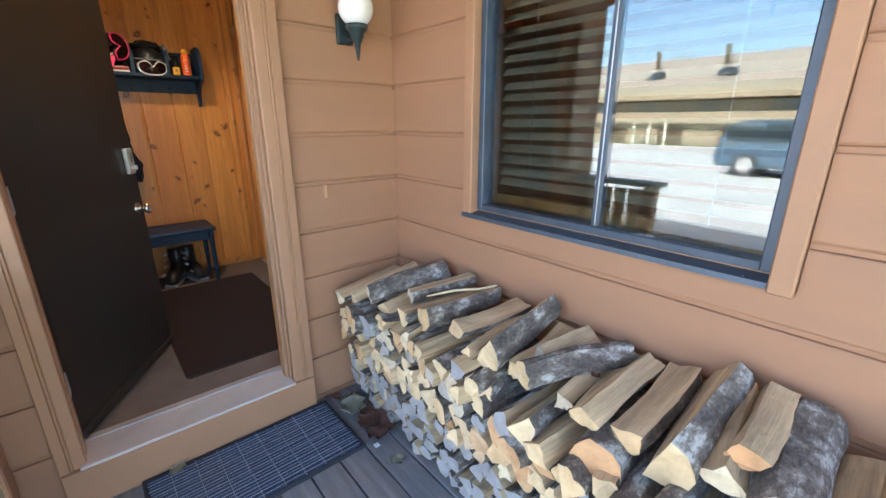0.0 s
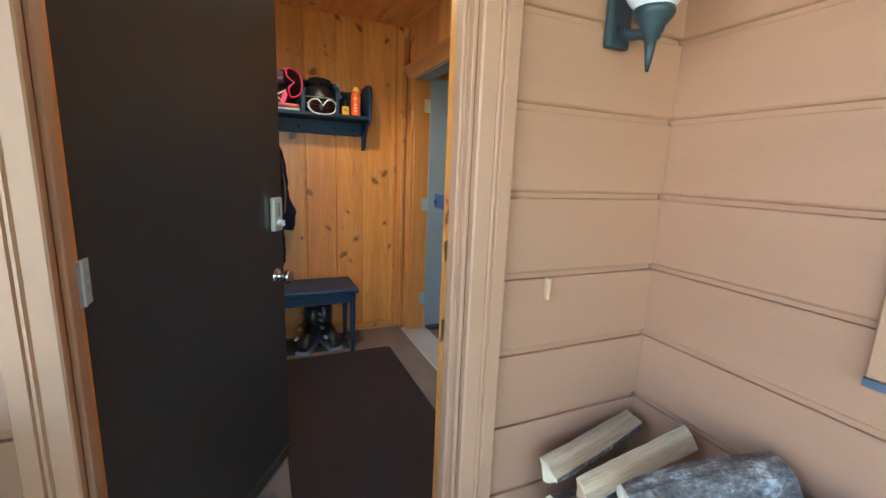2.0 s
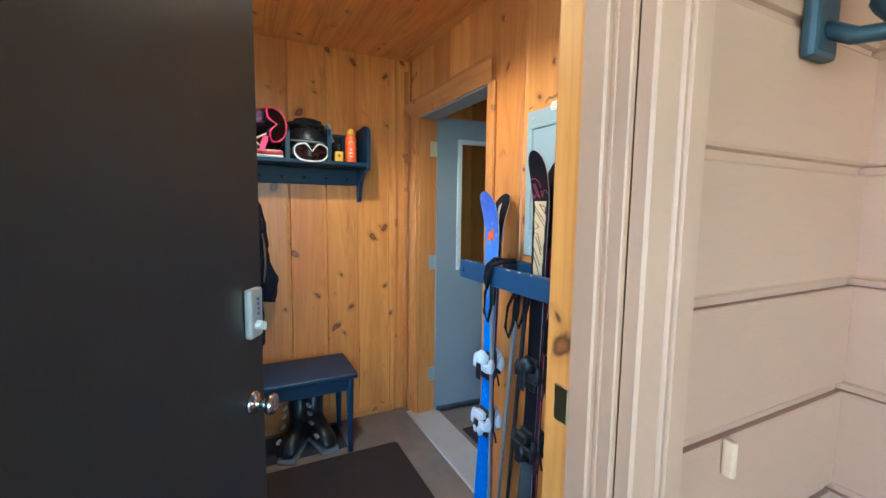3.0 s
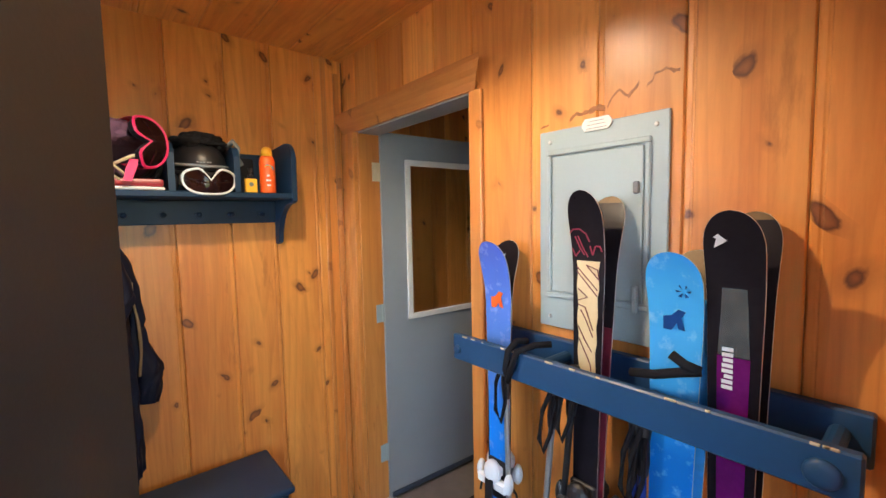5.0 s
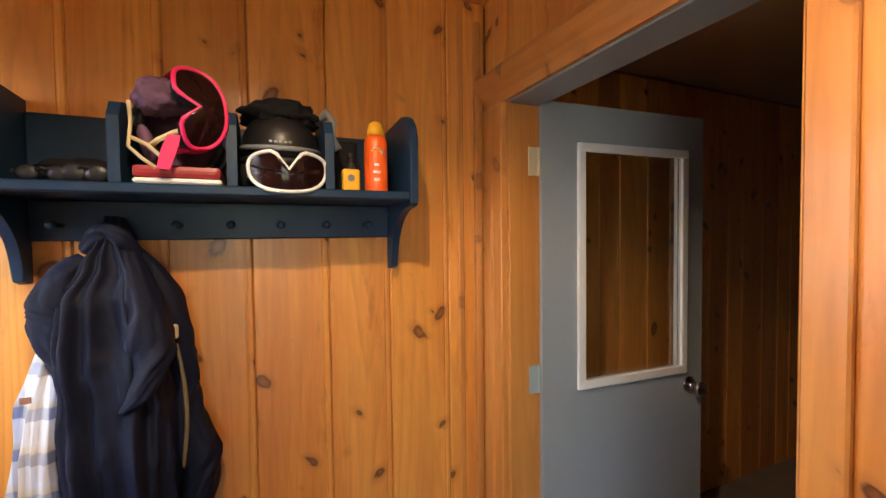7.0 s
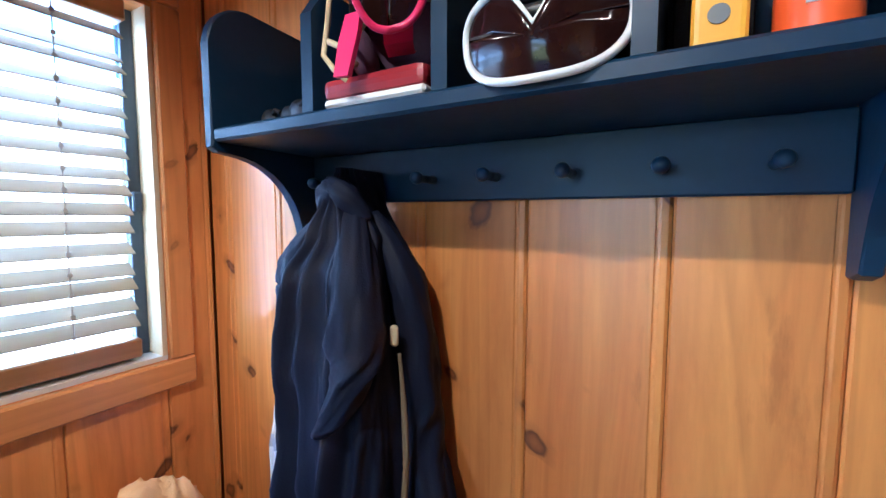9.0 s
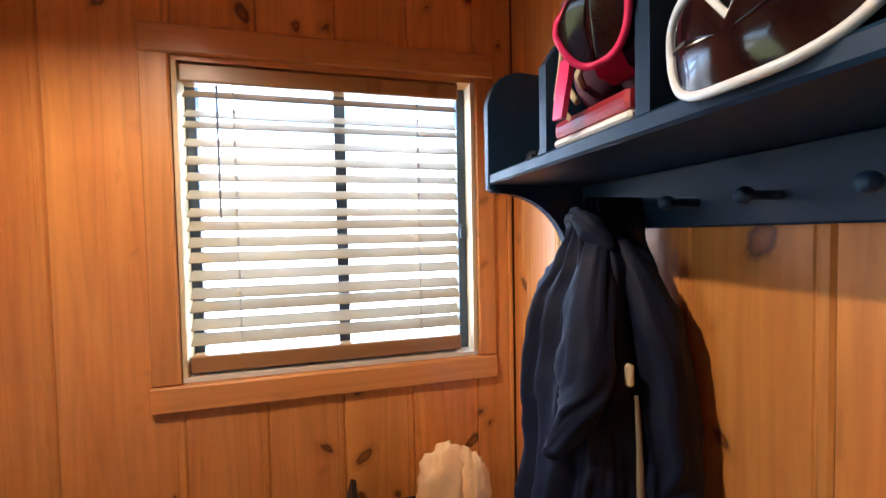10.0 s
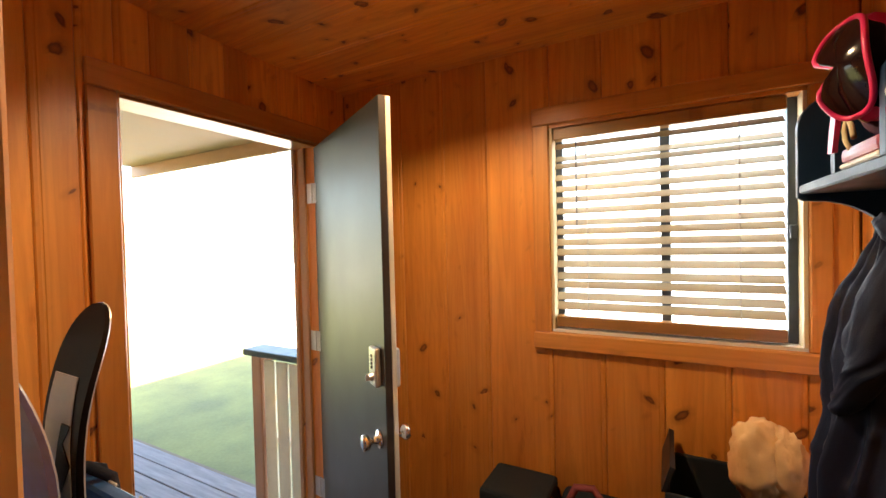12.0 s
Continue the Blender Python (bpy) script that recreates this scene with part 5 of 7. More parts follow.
def helmet(name, m, shell_mat, liner_mat, label, r=0.115):
    """A snow helmet, crown towards local +z, open below, with brim, ear pads, vents and a band."""
    h = thing(name, (0, 0, 0), label, "ski helmet")
    bm = bmesh.new()
    bmesh.ops.create_uvsphere(bm, u_segments=32, v_segments=18, radius=r, matrix=Matrix.Diagonal((0.88, 1.1, 0.95, 1)))
    bmesh.ops.delete(bm, geom=[v for v in bm.verts if v.co.z < -r * (0.28 if v.co.y < r * 0.3 else 0.5)], context="VERTS")
    bmesh.ops.solidify(bm, geom=bm.faces[:], thickness=0.012)
    part("shell", bm, shell_mat, h, smooth=True)
    bm = bmesh.new()
    ring = [(0.885 * r * math.cos(a) * 0.97, 1.1 * r * math.sin(a) * 0.97, -r * 0.27 - (0.03 if math.sin(a) > 0.3 else 0)) for a in [6.28319 * i / 28 for i in range(28)]]
    tube(bm, ring, 0.009, n=8, closed=True)
    part("rim", bm, M_BLACK, h, smooth=True)
    bm = bmesh.new()
    ball(bm, (0, 0, 0.0), r * 0.86, 0.86, 1.06, 0.9, 20, 12)
    bmesh.ops.delete(bm, geom=[v for v in bm.verts if v.co.z < -0.03], context="VERTS")
    part("liner", bm, liner_mat, h, "soft liner", smooth=True)
    for s in (-1, 1):
        bm = bmesh.new()
        ball(bm, (s * r * 0.80, r * 0.05, -r * 0.52), 0.045, 0.35, 1.0, 1.05, 14, 10)
        part("ear_pad", bm, liner_mat, h, smooth=True)
        if liner_mat is not M_PURPLE:
            continue
        bm = bmesh.new()
        tube(bm, [(s * r * 0.8, 0.0, -r * 0.85), (s * r * 0.62, -0.02, -r * 1.05), (s * r * 0.3, -0.035, -r * 1.12), (0, -0.04, -r * 1.15)], 0.006, n=6)
        part("chin_strap", bm, M_BONE, h)
    bm = bmesh.new()
    for i in range(5):
        box(bm, -0.045 + 0.02 * i, -0.035 + 0.02 * i, -0.03, 0.03, r * 0.93 - 0.004 * abs(i - 2), r * 0.965 - 0.004 * abs(i - 2), bev=0.003)
    part("vent", bm, M_BLACKSOFT, h)
    bm = bmesh.new()
    tube(bm, [(0.9 * r * math.cos(a), -1.12 * r * math.sin(a) * 1.0, 0.0) for a in [radians(12 + 156 * i / 14) for i in range(15)]], 0.007, n=6)
    part("goggle_band", bm, M_GREYPLASTIC, h, smooth=True)
    h.matrix_basis = m
    return h


ST = 1.722
helmet("ski_helmet", pose(1.122, 4.602, ST + 0.106, 6, 0, 6), M_BLACK, M_BLACKSOFT, "matte black ski helmet resting on the shelf", r=0.108)
goggles("ski_goggles", pose(1.135, 4.462, 1.757, 5, 0, 0), 0.178, 0.094, M_WHITEPLASTIC, M_BONE, "white-framed ski goggles hung on the black helmet")
bm = bmesh.new()
for i, ch in enumerate((0.0, 0.011, 0.021, 0.033, 0.043)):
    box(bm, 1.093 + ch, 1.093 + ch + 0.007, 4.473, 4.4745, 1.826, 1.8315 - 0.001 * (i % 2))
solid("helmet_badge", bm, M_GREYPLASTIC, "small pale lettering bar on the helmet", "badge")
bm = bmesh.new()
lump(bm, (1.128, 4.58, 1.915), 0.098, 0.07, 0.036, 12.0, 0.02)
solid("glove", bm, M_BLACKSOFT, "crumpled black ski glove lying over the helmet", "glove", smooth=True)
bm = bmesh.new()
tube(bm, [(1.215, 4.56, 1.90), (1.235, 4.53, 1.925), (1.25, 4.53, 1.90), (1.245, 4.53, 1.86), (1.262, 4.53, 1.83)], 0.011, n=8)
solid("glove_strap", bm, M_GREYPLASTIC, "grey wrist strap hanging over the divider", "strap", smooth=True)

helmet("ski_helmet", pose(0.90, 4.615, ST + 0.145, -62, -14, 12), M_BLACK, M_PURPLE, "upturned ski helmet with mauve liner on the shelf", r=0.105)
goggles("ski_goggles", pose(0.962, 4.446, 1.885, 4, -98, 24), 0.172, 0.096, M_PINK, M_PINK, "hot pink ski goggles leaning on the helmet")
bm = bmesh.new()
prism(bm, [(0.872, 1.75), (0.896, 1.748), (0.914, 1.80), (0.918, 1.822), (0.894, 1.822), (0.881, 1.79)], 4.455, 4.463, "y")
solid("pink_strap", bm, M_PINK, "folded hot pink goggle strap", "strap")
bm = bmesh.new()
tube(bm, [(0.815, 4.51, 1.90), (0.82, 4.50, 1.85), (0.815, 4.495, 1.80), (0.84, 4.49, 1.775), (0.865, 4.49, 1.755)], 0.0042, n=8)
tube(bm, [(0.82, 4.50, 1.82), (0.85, 4.495, 1.805), (0.88, 4.49, 1.775)], 0.0045, n=8)
solid("bone_strap", bm, M_BONE, "pale webbing chin strap hanging from the helmet", "strap", smooth=True)
bm = bmesh.new()
lump(bm, (0.868, 4.545, 1.925), 0.05, 0.045, 0.042, 9.0, 0.012)
solid("mauve_neck_warmer", bm, M_PURPLE, "soft mauve neck warmer tucked in the helmet", "neck warmer", smooth=True)
case = thing("red_case", (0.9, 4.58, ST), "dark red case with a white edge on the shelf", "case")
part("base", boxed(0.822, 0.992, 4.485, 4.66, ST, ST + 0.012, bev=0.004), M_PAPER, case, "white lower edge")
part("cover", boxed(0.820, 0.990, 4.487, 4.66, ST + 0.0125, ST + 0.04, bev=0.01, seg=2), M_RED, case)
for x0, dx, r in ((0.655, 0.05, 0.020), (0.725, 0.04, 0.024)):
    sg = thing("sunglasses", (x0, 4.56, ST), "dark folded sunglasses lying on the shelf", "sunglasses")
    for s in (0, 1):
        part("lens", ball(bmesh.new(), (x0 - dx / 2 + dx * s, 4.545, ST + r), r, 1.05, 0.35, 0.85, 14, 8), M_BLACK, sg, smooth=True)
        bm = bmesh.new()
        tube(bm, [(x0 - dx + 2 * dx * s, 4.55, ST + r * 1.2), (x0 - dx + 2 * dx * s, 4.60, ST + r * 1.2), (x0 + (0.5 - s) * dx, 4.63, ST + 0.008)], 0.004, n=6)
        part("temple", bm, M_BLACK, sg)
    bm = bmesh.new()
    tube(bm, [(x0 - 0.01, 4.54, ST + r * 1.3), (x0, 4.537, ST + r * 1.5), (x0 + 0.01, 4.54, ST + r * 1.3)], 0.004, n=6)
    part("bridge", bm, M_BLACK, sg)
bm = bmesh.new()
lump(bm, (0.69, 4.635, ST + 0.03), 0.1, 0.05, 0.035, 3.0, 0.014)
solid("dark_pouch", bm, M_BLACKSOFT, "soft black pouch at the back of the shelf", "pouch", smooth=True)

can = thing("spray_can", (1.37, 4.55, ST), "orange sunscreen spray can with a yellow cap", "spray can")
bm = lathe(bmesh.new(), [(0.030, ST), (0.032, ST + 0.006), (0.032, ST + 0.135), (0.028, ST + 0.15), (0.024, ST + 0.156)], Matrix.Translation((1.368, 4.55, 0)), 28)
part("body", bm, M_ORANGE, can, smooth=True)
bm = lathe(bmesh.new(), [(0.0235, ST + 0.1565), (0.0225, ST + 0.175), (0.017, ST + 0.19), (0.008, ST + 0.196)], Matrix.Translation((1.368, 4.55, 0)), 22)
part("cap", bm, M_YELLOW, can, smooth=True)
bm = bmesh.new()
for k, w in enumerate((0.016, 0.02, 0.013)):
    box(bm, 1.362 - w / 2, 1.362 + w / 2, 4.5172, 4.5185, ST + 0.03 + 0.02 * k, ST + 0.037 + 0.02 * k)
part("label_bar", bm, M_PAPER, can, "pale lettering bars")
bm = bmesh.new()
tube(bm, [(p[0], 4.5178, p[1]) for p in arc((1.362, ST + 0.10), 0.016, 15, 150, 8)], 0.003, n=6)
part("label_arc", bm, M_YELLOW, can, "yellow printed arc")
bm = bmesh.new()
tube(bm, [(p[0], 4.5176, p[1]) for p in arc((1.362, ST + 0.095), 0.022, 10, 120, 9)], 0.0022, n=6)
part("label_arc", bm, M_SKISKY, can, "blue printed arc")
lotion = thing("lotion_bottle", (1.292, 4.53, ST), "small yellow bottle with a black pump", "bottle")
part("body", boxed(1.270, 1.316, 4.515, 4.543, ST, ST + 0.058, bev=0.007, seg=3), M_YELLOW, lotion)
bm = lathe(bmesh.new(), [(0.011, ST + 0.0582), (0.011, ST + 0.072), (0.006, ST + 0.074), (0.006, ST + 0.088), (0.009, ST + 0.089), (0.008, ST + 0.1)], Matrix.Translation((1.293, 4.529, 0)), 14)
part("pump", bm, M_BLACK, lotion)
part("label", rod(bmesh.new(), (1.292, 4.5136, ST + 0.034), (1.292, 4.5148, ST + 0.034), 0.009, n=20), M_GREYPLASTIC, lotion, "small round grey mark")
solid("dark_box", boxed(1.252, 1.33, 4.60, 4.69, ST, ST + 0.15, bev=0.012, seg=2), M_BLACKSOFT, "soft dark bag behind the bottles", "bag")


# ---- clothes ----
def draped(name, xs, zt, zb, yc, depth, material, label, seed, amp=0.02):
    """A garment that hangs in deep folds: a closed tube of rings whose half-width follows xs(z)."""
    bm = bmesh.new()
    n, m = 96, 64
    rings = []
    for j in range(m + 1):
        t = j / m
        z = zt + (zb - zt) * t
        xa, xb = xs(t)
        d = depth * (0.45 + 0.55 * math.sin(min(1, t * 1.6) * 1.5708))
        ring = []
        for i in range(n):
            a = 6.28319 * i / n
            c, s = math.cos(a), math.sin(a)
            n1 = noise.noise((2.6 * c + seed, 2.6 * s, 1.5 * z))
            n2 = noise.noise((5.5 * c + seed + 0.8 * n1 + 1.8 * z, 5.5 * s, 3.4 * z + 3))
            n3 = noise.noise((9 * c, 9 * s + seed, 9 * z))
            fold = amp * min(1, 0.3 + 1.5 * t) * (1.1 * (1 - 2.6 * abs(n1)) + 0.9 * (0.6 - 2.4 * abs(n2)) + 0.35 * n3)
            x = (xa + xb) / 2 + (xb - xa) / 2 * math.copysign(abs(c) ** 0.8, c) + fold * c
            y = yc + d * math.copysign(abs(s) ** 0.8, s) * (1 if s < 0 else 0.35) + fold * s * 1.2
            ring.append(bm.verts.new((x, min(y, Y_BACK - 0.012), z + 0.012 * math.sin(3 * a + seed) * t)))
        rings.append(ring)
    for a, b in zip(rings, rings[1:]):
        for i in range(n):
            bm.faces.new((a[i], a[(i + 1) % n], b[(i + 1) % n], b[i]))
    bm.faces.new(rings[0][::-1])
    bm.faces.new(rings[-1])
    th = thing(name, ((xs(0)[0] + xs(0)[1]) / 2, yc, zt), label, name.replace("_", " "))
    part("body", bm, material, th, smooth=True)
    return th


def lerp(t, *stops):
    for (a, va), (b, vb) in zip(stops, stops[1:]):
        if t <= b:
            k = (t - a) / (b - a)
            k = k * k * (3 - 2 * k)
            return va + (vb - va) * k
    return stops[-1][1]


def cloth_tube(pts, radii, seed, n=30, m=40, flat=1.0):
    """A sleeve of soft cloth along a smooth line, with cross wrinkles and long creases."""
    bm = bmesh.new()
    rings = []
    k = len(pts) - 1
    P = [Vector(p) for p in pts]

    def at(u):
        i = min(int(u * k), k - 1)
        t = u * k - i
        p0, p1, p2, p3 = P[max(0, i - 1)], P[i], P[i + 1], P[min(k, i + 2)]
        c = 0.5 * ((2 * p1) + (p2 - p0) * t + (2 * p0 - 5 * p1 + 4 * p2 - p3) * t * t + (3 * p1 - p0 - 3 * p2 + p3) * t ** 3)
        return c, radii[i] + (radii[i + 1] - radii[i]) * t
    for j in range(m + 1):
        u = j / m
        c, r = at(u)
        d = at(min(1, u + 0.02))[0] - at(max(0, u - 0.02))[0]
        q = d.to_track_quat("Z", "Y").to_matrix()
        ring = []
        for i in range(n):
            a = 6.28319 * i / n
            ca, sa = math.cos(a), math.sin(a)
            w = 0.20 * max(0.0, 0.6 - abs(noise.noise((1.6 * ca + seed, 1.6 * sa, 6 * u + 2 * ca))) * 2.6) + 0.22 * (0.4 - abs(noise.noise((1.6 * ca, 1.6 * sa + seed, 3 * u))) * 2)
            v = c + q @ Vector((r * ca * (1 + w), r * sa * (1 + w) * flat, 0))
            v.y = min(v.y, Y_BACK - 0.006)
            ring.append(bm.verts.new(v))
        rings.append(ring)
    for a, b in zip(rings, rings[1:]):
        for i in range(n):
            bm.faces.new((a[i], a[(i + 1) % n], b[(i + 1) % n], b[i]))
    bm.faces.new(rings[0][::-1]), bm.faces.new(rings[-1])
    return bm


PLEATS = ((3.4, 0.16, 0.022, 0.30), (3.85, 0.11, 0.034, 0.32), (4.28, 0.14, 0.044, 0.20), (4.62, 0.08, 0.022, 0.10), (5.0, 0.13, 0.046, 0.0), (5.42, 0.11, 0.036, -0.20), (5.9, 0.12, 0.020, -0.1))
jacket = thing("jacket", (0.75, 4.6, 1.64), "dark navy hooded jacket hanging in folds from a peg", "jacket")
bm = bmesh.new()
rings = []
for j in range(91):
    t = j / 90
    z = 1.655 - 0.955 * t
    xa = lerp(t, (0, 0.74), (0.05, 0.728), (0.12, 0.688), (0.2, 0.645), (0.32, 0.635), (0.45, 0.648), (0.73, 0.664), (1, 0.668))
    xb = lerp(t, (0, 0.762), (0.05, 0.785), (0.14, 0.838), (0.3, 0.868), (0.45, 0.878), (1, 0.888))
    yf = lerp(t, (0, 0.035), (0.05, 0.06), (0.25, 0.112), (0.4, 0.142), (0.6, 0.165), (1, 0.17))
    yf *= 0.88
    ring = []
    for i in range(150):
        a = 6.28319 * i / 150
        c, sn = math.cos(a), math.sin(a)
        deep = sum(h * (0.35 + 0.9 * abs(noise.noise((5 * k, 2.4 * t, 1.0)))) * math.exp(-((a - k - 1.5 * dr * (t - 0.4) - 0.10 * noise.noise((2.0 * t, 3 * k, 0.0))) / w) ** 2) for k, w, h, dr in PLEATS)
        n1 = noise.noise((2.2 * c + 1.7, 2.2 * sn, 3.0 * t))
        n2 = noise.noise((4.5 * c + 2.5 * t, 4.5 * sn, 8.0 * t + 1.5 * c))
        grow = min(1.0, 0.35 + 2.2 * t)
        n3 = noise.noise((3.0 * c + 4 * t, 3.0 * sn, 7.0 * t - 3 * c + 5))
        fold = grow * (deep - 0.016 + 0.022 * n1 + 0.005 * (0.4 - 2 * abs(n2)) + 0.012 * max(0.0, 0.5 - 2.5 * abs(n3)))
        x = (xa + xb) / 2 + (xb - xa) / 2 * math.copysign(abs(c) ** 0.75, c) + fold * c * 0.8
        y = 4.62 + (-yf * abs(sn) ** 0.75 if sn < 0 else 0.09 * abs(sn) ** 0.6) + fold * sn
        ring.append(bm.verts.new((x, min(y, Y_BACK - 0.008), z + 0.014 * math.sin(3 * a + 1.7) * t)))
    rings.append(ring)
for a, b in zip(rings, rings[1:]):
    for i in range(150):
        bm.faces.new((a[i], a[(i + 1) % 150], b[(i + 1) % 150], b[i]))
bm.faces.new(rings[0][::-1]), bm.faces.new(rings[-1])
part("body", bm, M_JACKET, jacket, smooth=True)
part("collar", cloth_tube([(0.705, 4.60, 1.575), (0.728, 4.585, 1.605), (0.752, 4.578, 1.618), (0.775, 4.582, 1.60), (0.80, 4.60, 1.56)], [0.014, 0.022, 0.02, 0.022, 0.014], 3.0), M_JACKET, jacket, "gathered collar on the peg", smooth=True)
part("hood", cloth_tube([(0.785, 4.59, 1.575), (0.815, 4.555, 1.49), (0.835, 4.53, 1.40), (0.838, 4.515, 1.32), (0.812, 4.495, 1.255), (0.785, 4.485, 1.228)], [0.02, 0.034, 0.044, 0.042, 0.026, 0.005], 6.0, flat=0.7), M_JACKET, jacket, "hood hanging in a pointed fold", smooth=True)
part("sleeve", cloth_tube([(0.70, 4.615, 1.555), (0.668, 4.60, 1.52), (0.645, 4.59, 1.46), (0.652, 4.585, 1.38), (0.685, 4.575, 1.29)], [0.018, 0.03, 0.04, 0.036, 0.018], 9.0), M_JACKET, jacket, smooth=True)
part("sleeve", cloth_tube([(0.79, 4.63, 1.575), (0.845, 4.645, 1.46), (0.868, 4.655, 1.30), (0.878, 4.655, 1.14), (0.915, 4.635, 1.03), (0.905, 4.615, 0.92)], [0.012, 0.038, 0.043, 0.043, 0.045, 0.032], 12.0), M_JACKET, jacket, smooth=True)
part("lining", cloth_tube([(0.876, 4.59, 1.345), (0.889, 4.585, 1.25), (0.893, 4.582, 1.15), (0.884, 4.582, 1.04)], [0.003, 0.005, 0.006, 0.004], 15.0, n=10, m=24), M_OLIVE, jacket, "tan lining showing at the open edge", smooth=True)
part("zip_tab", boxed(0.868, 0.882, 4.572, 4.584, 1.36, 1.395, bev=0.004), M_BONE, jacket, "pale zip tab")
shirt = draped("flannel_shirt", lambda t: (lerp(t, (0, 0.645), (0.4, 0.575), (1, 0.53)), lerp(t, (0, 0.70), (1, 0.70))), 1.50, 0.74, 4.65, 0.085, M_PLAID, "blue and tan plaid flannel shirt hanging behind the jacket", 4.1, 0.014)
part("tag", boxed(0.592, 0.612, 4.566, 4.5695, 1.252, 1.266, bev=0.001), M_LEAF, shirt, "small brown leather tag")

# ---- bench, boots, mat ----
bench = thing("bench", (0.97, 4.52, FLOOR), "navy painted wooden bench with turned-out legs", "bench")
part("seat", boxed(0.60, 1.345, 4.325, 4.69, 0.505, 0.535, bev=0.012, seg=3), M_NAVY, bench)
for a, b, c, d in ((0.65, 1.295, 4.352, 4.37), (0.65, 1.295, 4.645, 4.663)):
    part("apron", boxed(a, b, c, d, 0.43, 0.5045, bev=0.003), M_NAVY, bench)
for a in (0.645, 1.285):
    part("apron", boxed(a, a + 0.016, 4.3705, 4.6445, 0.43, 0.5045, bev=0.003), M_NAVY, bench)
for x in (0.64, 1.305):
    for yy in (4.36, 4.655):
        bm = bmesh.new()
        ring = [(0.022, 0.5045), (0.022, 0.43), (0.018, 0.425), (0.021, 0.41), (0.019, 0.30), (0.014, FLOOR + 0.04), (0.016, FLOOR)]
        lathe(bm, ring[::-1], Matrix.Translation((x, yy, 0)), 14)
        part("leg", bm, M_NAVY, bench, smooth=True)


def boot(m, label):
    """A ski boot: sole, lower shell, cuff, tongue, buckles."""
    b = thing("ski_boot", (0, 0, 0), label, "ski boot", "boots under the bench")
    part("sole", boxed(-0.05, 0.05, -0.15, 0.14, 0, 0.03, bev=0.008, seg=2), M_GREYPLASTIC, b)
    bm = bmesh.new()
    rings = []
    for y, w, z0, z1 in ((-0.145, 0.035, 0.03, 0.07), (-0.10, 0.05, 0.03, 0.11), (-0.02, 0.052, 0.03, 0.15), (0.06, 0.052, 0.03, 0.2), (0.13, 0.045, 0.03, 0.2)):
        rings.append([bm.verts.new((w * math.cos(a), y, (z0 + z1) / 2 + (z1 - z0) / 2 * math.sin(a))) for a in [6.28319 * i / 14 for i in range(14)]])
    for p, q in zip(rings, rings[1:]):
        for i in range(14):
            bm.faces.new((p[i], p[(i + 1) % 14], q[(i + 1) % 14], q[i]))
    bm.faces.new(rings[0][::-1]), bm.faces.new(rings[-1])
    part("shell", bm, M_BLACK, b, smooth=True)
    bm = bmesh.new()
    lathe(bm, [(0.056, 0.13), (0.06, 0.2), (0.064, 0.28), (0.058, 0.285)], pose(0, 0.055, 0, -8), 18)
    part("cuff", bm, M_BLACK, b, smooth=True)
    for k, (y, z) in enumerate(((-0.09, 0.1), (-0.02, 0.15), (0.0, 0.2), (0.01, 0.245))):
        part("buckle", boxed(-0.068, -0.05, y - 0.02, y + 0.02, z - 0.008, z + 0.008, bev=0.003), M_STEEL, b, "silver buckle")
    b.matrix_basis = m
    return b


boot(pose(1.02, 4.50, FLOOR, 0, 0, -25), "black ski boot with silver buckles under the bench")
boot(pose(1.16, 4.52, FLOOR, 0, 0, 15), "black ski boot leaning beside its pair under the bench")
bm = boxed(0.80, 1.57, 2.85, 4.32, FLOOR + 0.0005, FLOOR + 0.012)
bmesh.ops.bevel(bm, geom=[e for e in bm.edges if abs(e.verts[0].co.z - e.verts[1].co.z) > 0.005], offset=0.012, segments=3, affect="EDGES")
solid("entry_mat", bm, M_MAT, "dark brown ribbed mat on the entry carpet", "floor mat")
solid("boot_tray", boxed(0.62, 1.30, 4.40, 4.68, FLOOR + 0.0005, FLOOR + 0.004, bev=0.001), M_RUBBER, "thin dark tray under the bench", "tray")
solid("inner_mat", boxed(2.0, 2.75, 3.72, 4.28, FLOOR + 0.0005, FLOOR + 0.012, bev=0.003), M_MAT, "small dark mat beyond the inner doorway", "floor mat")

# ---- electrical panel ----
XP = X_RIGHT - 0.001
panel = thing("electrical_panel", (XP, 3.285, 1.56), "grey enamelled electrical panel set in the pine wall", "electrical panel")
part("cover", boxed(XP - 0.008, XP, 3.106, 3.466, 1.28, 1.846, bev=0.002), M_PANEL, panel)
for i, (a, b, lo, hi) in enumerate(((3.145, 3.437, 1.775, 1.79), (3.145, 3.437, 1.368, 1.383), (3.145, 3.158, 1.3831, 1.7749), (3.424, 3.437, 1.3831, 1.7749))):
    part("raised_rim", boxed(XP - 0.016, XP - 0.0082, a, b, lo, hi, bev=0.003), M_PANEL, panel)
part("panel_door", boxed(XP - 0.0135, XP - 0.0082, 3.162, 3.42, 1.387, 1.771, bev=0.002), M_PANEL, panel)
part("latch", boxed(XP - 0.022, XP - 0.0136, 3.168, 3.184, 1.655, 1.685, bev=0.003), M_GREYPLASTIC, panel)
part("finger_pull", boxed(XP - 0.024, XP - 0.0136, 3.168, 3.182, 1.36, 1.43, bev=0.004), M_PANEL, panel)
for yy in (3.135, 3.43):
    for z in (1.31, 1.815):
        bm = bmesh.new()
        rod(bm, (XP - 0.0082, yy, z), (XP - 0.0115, yy, z), 0.006, 0.004, 10)
        part("screw", bm, M_STEEL, panel)
bm = bmesh.new()
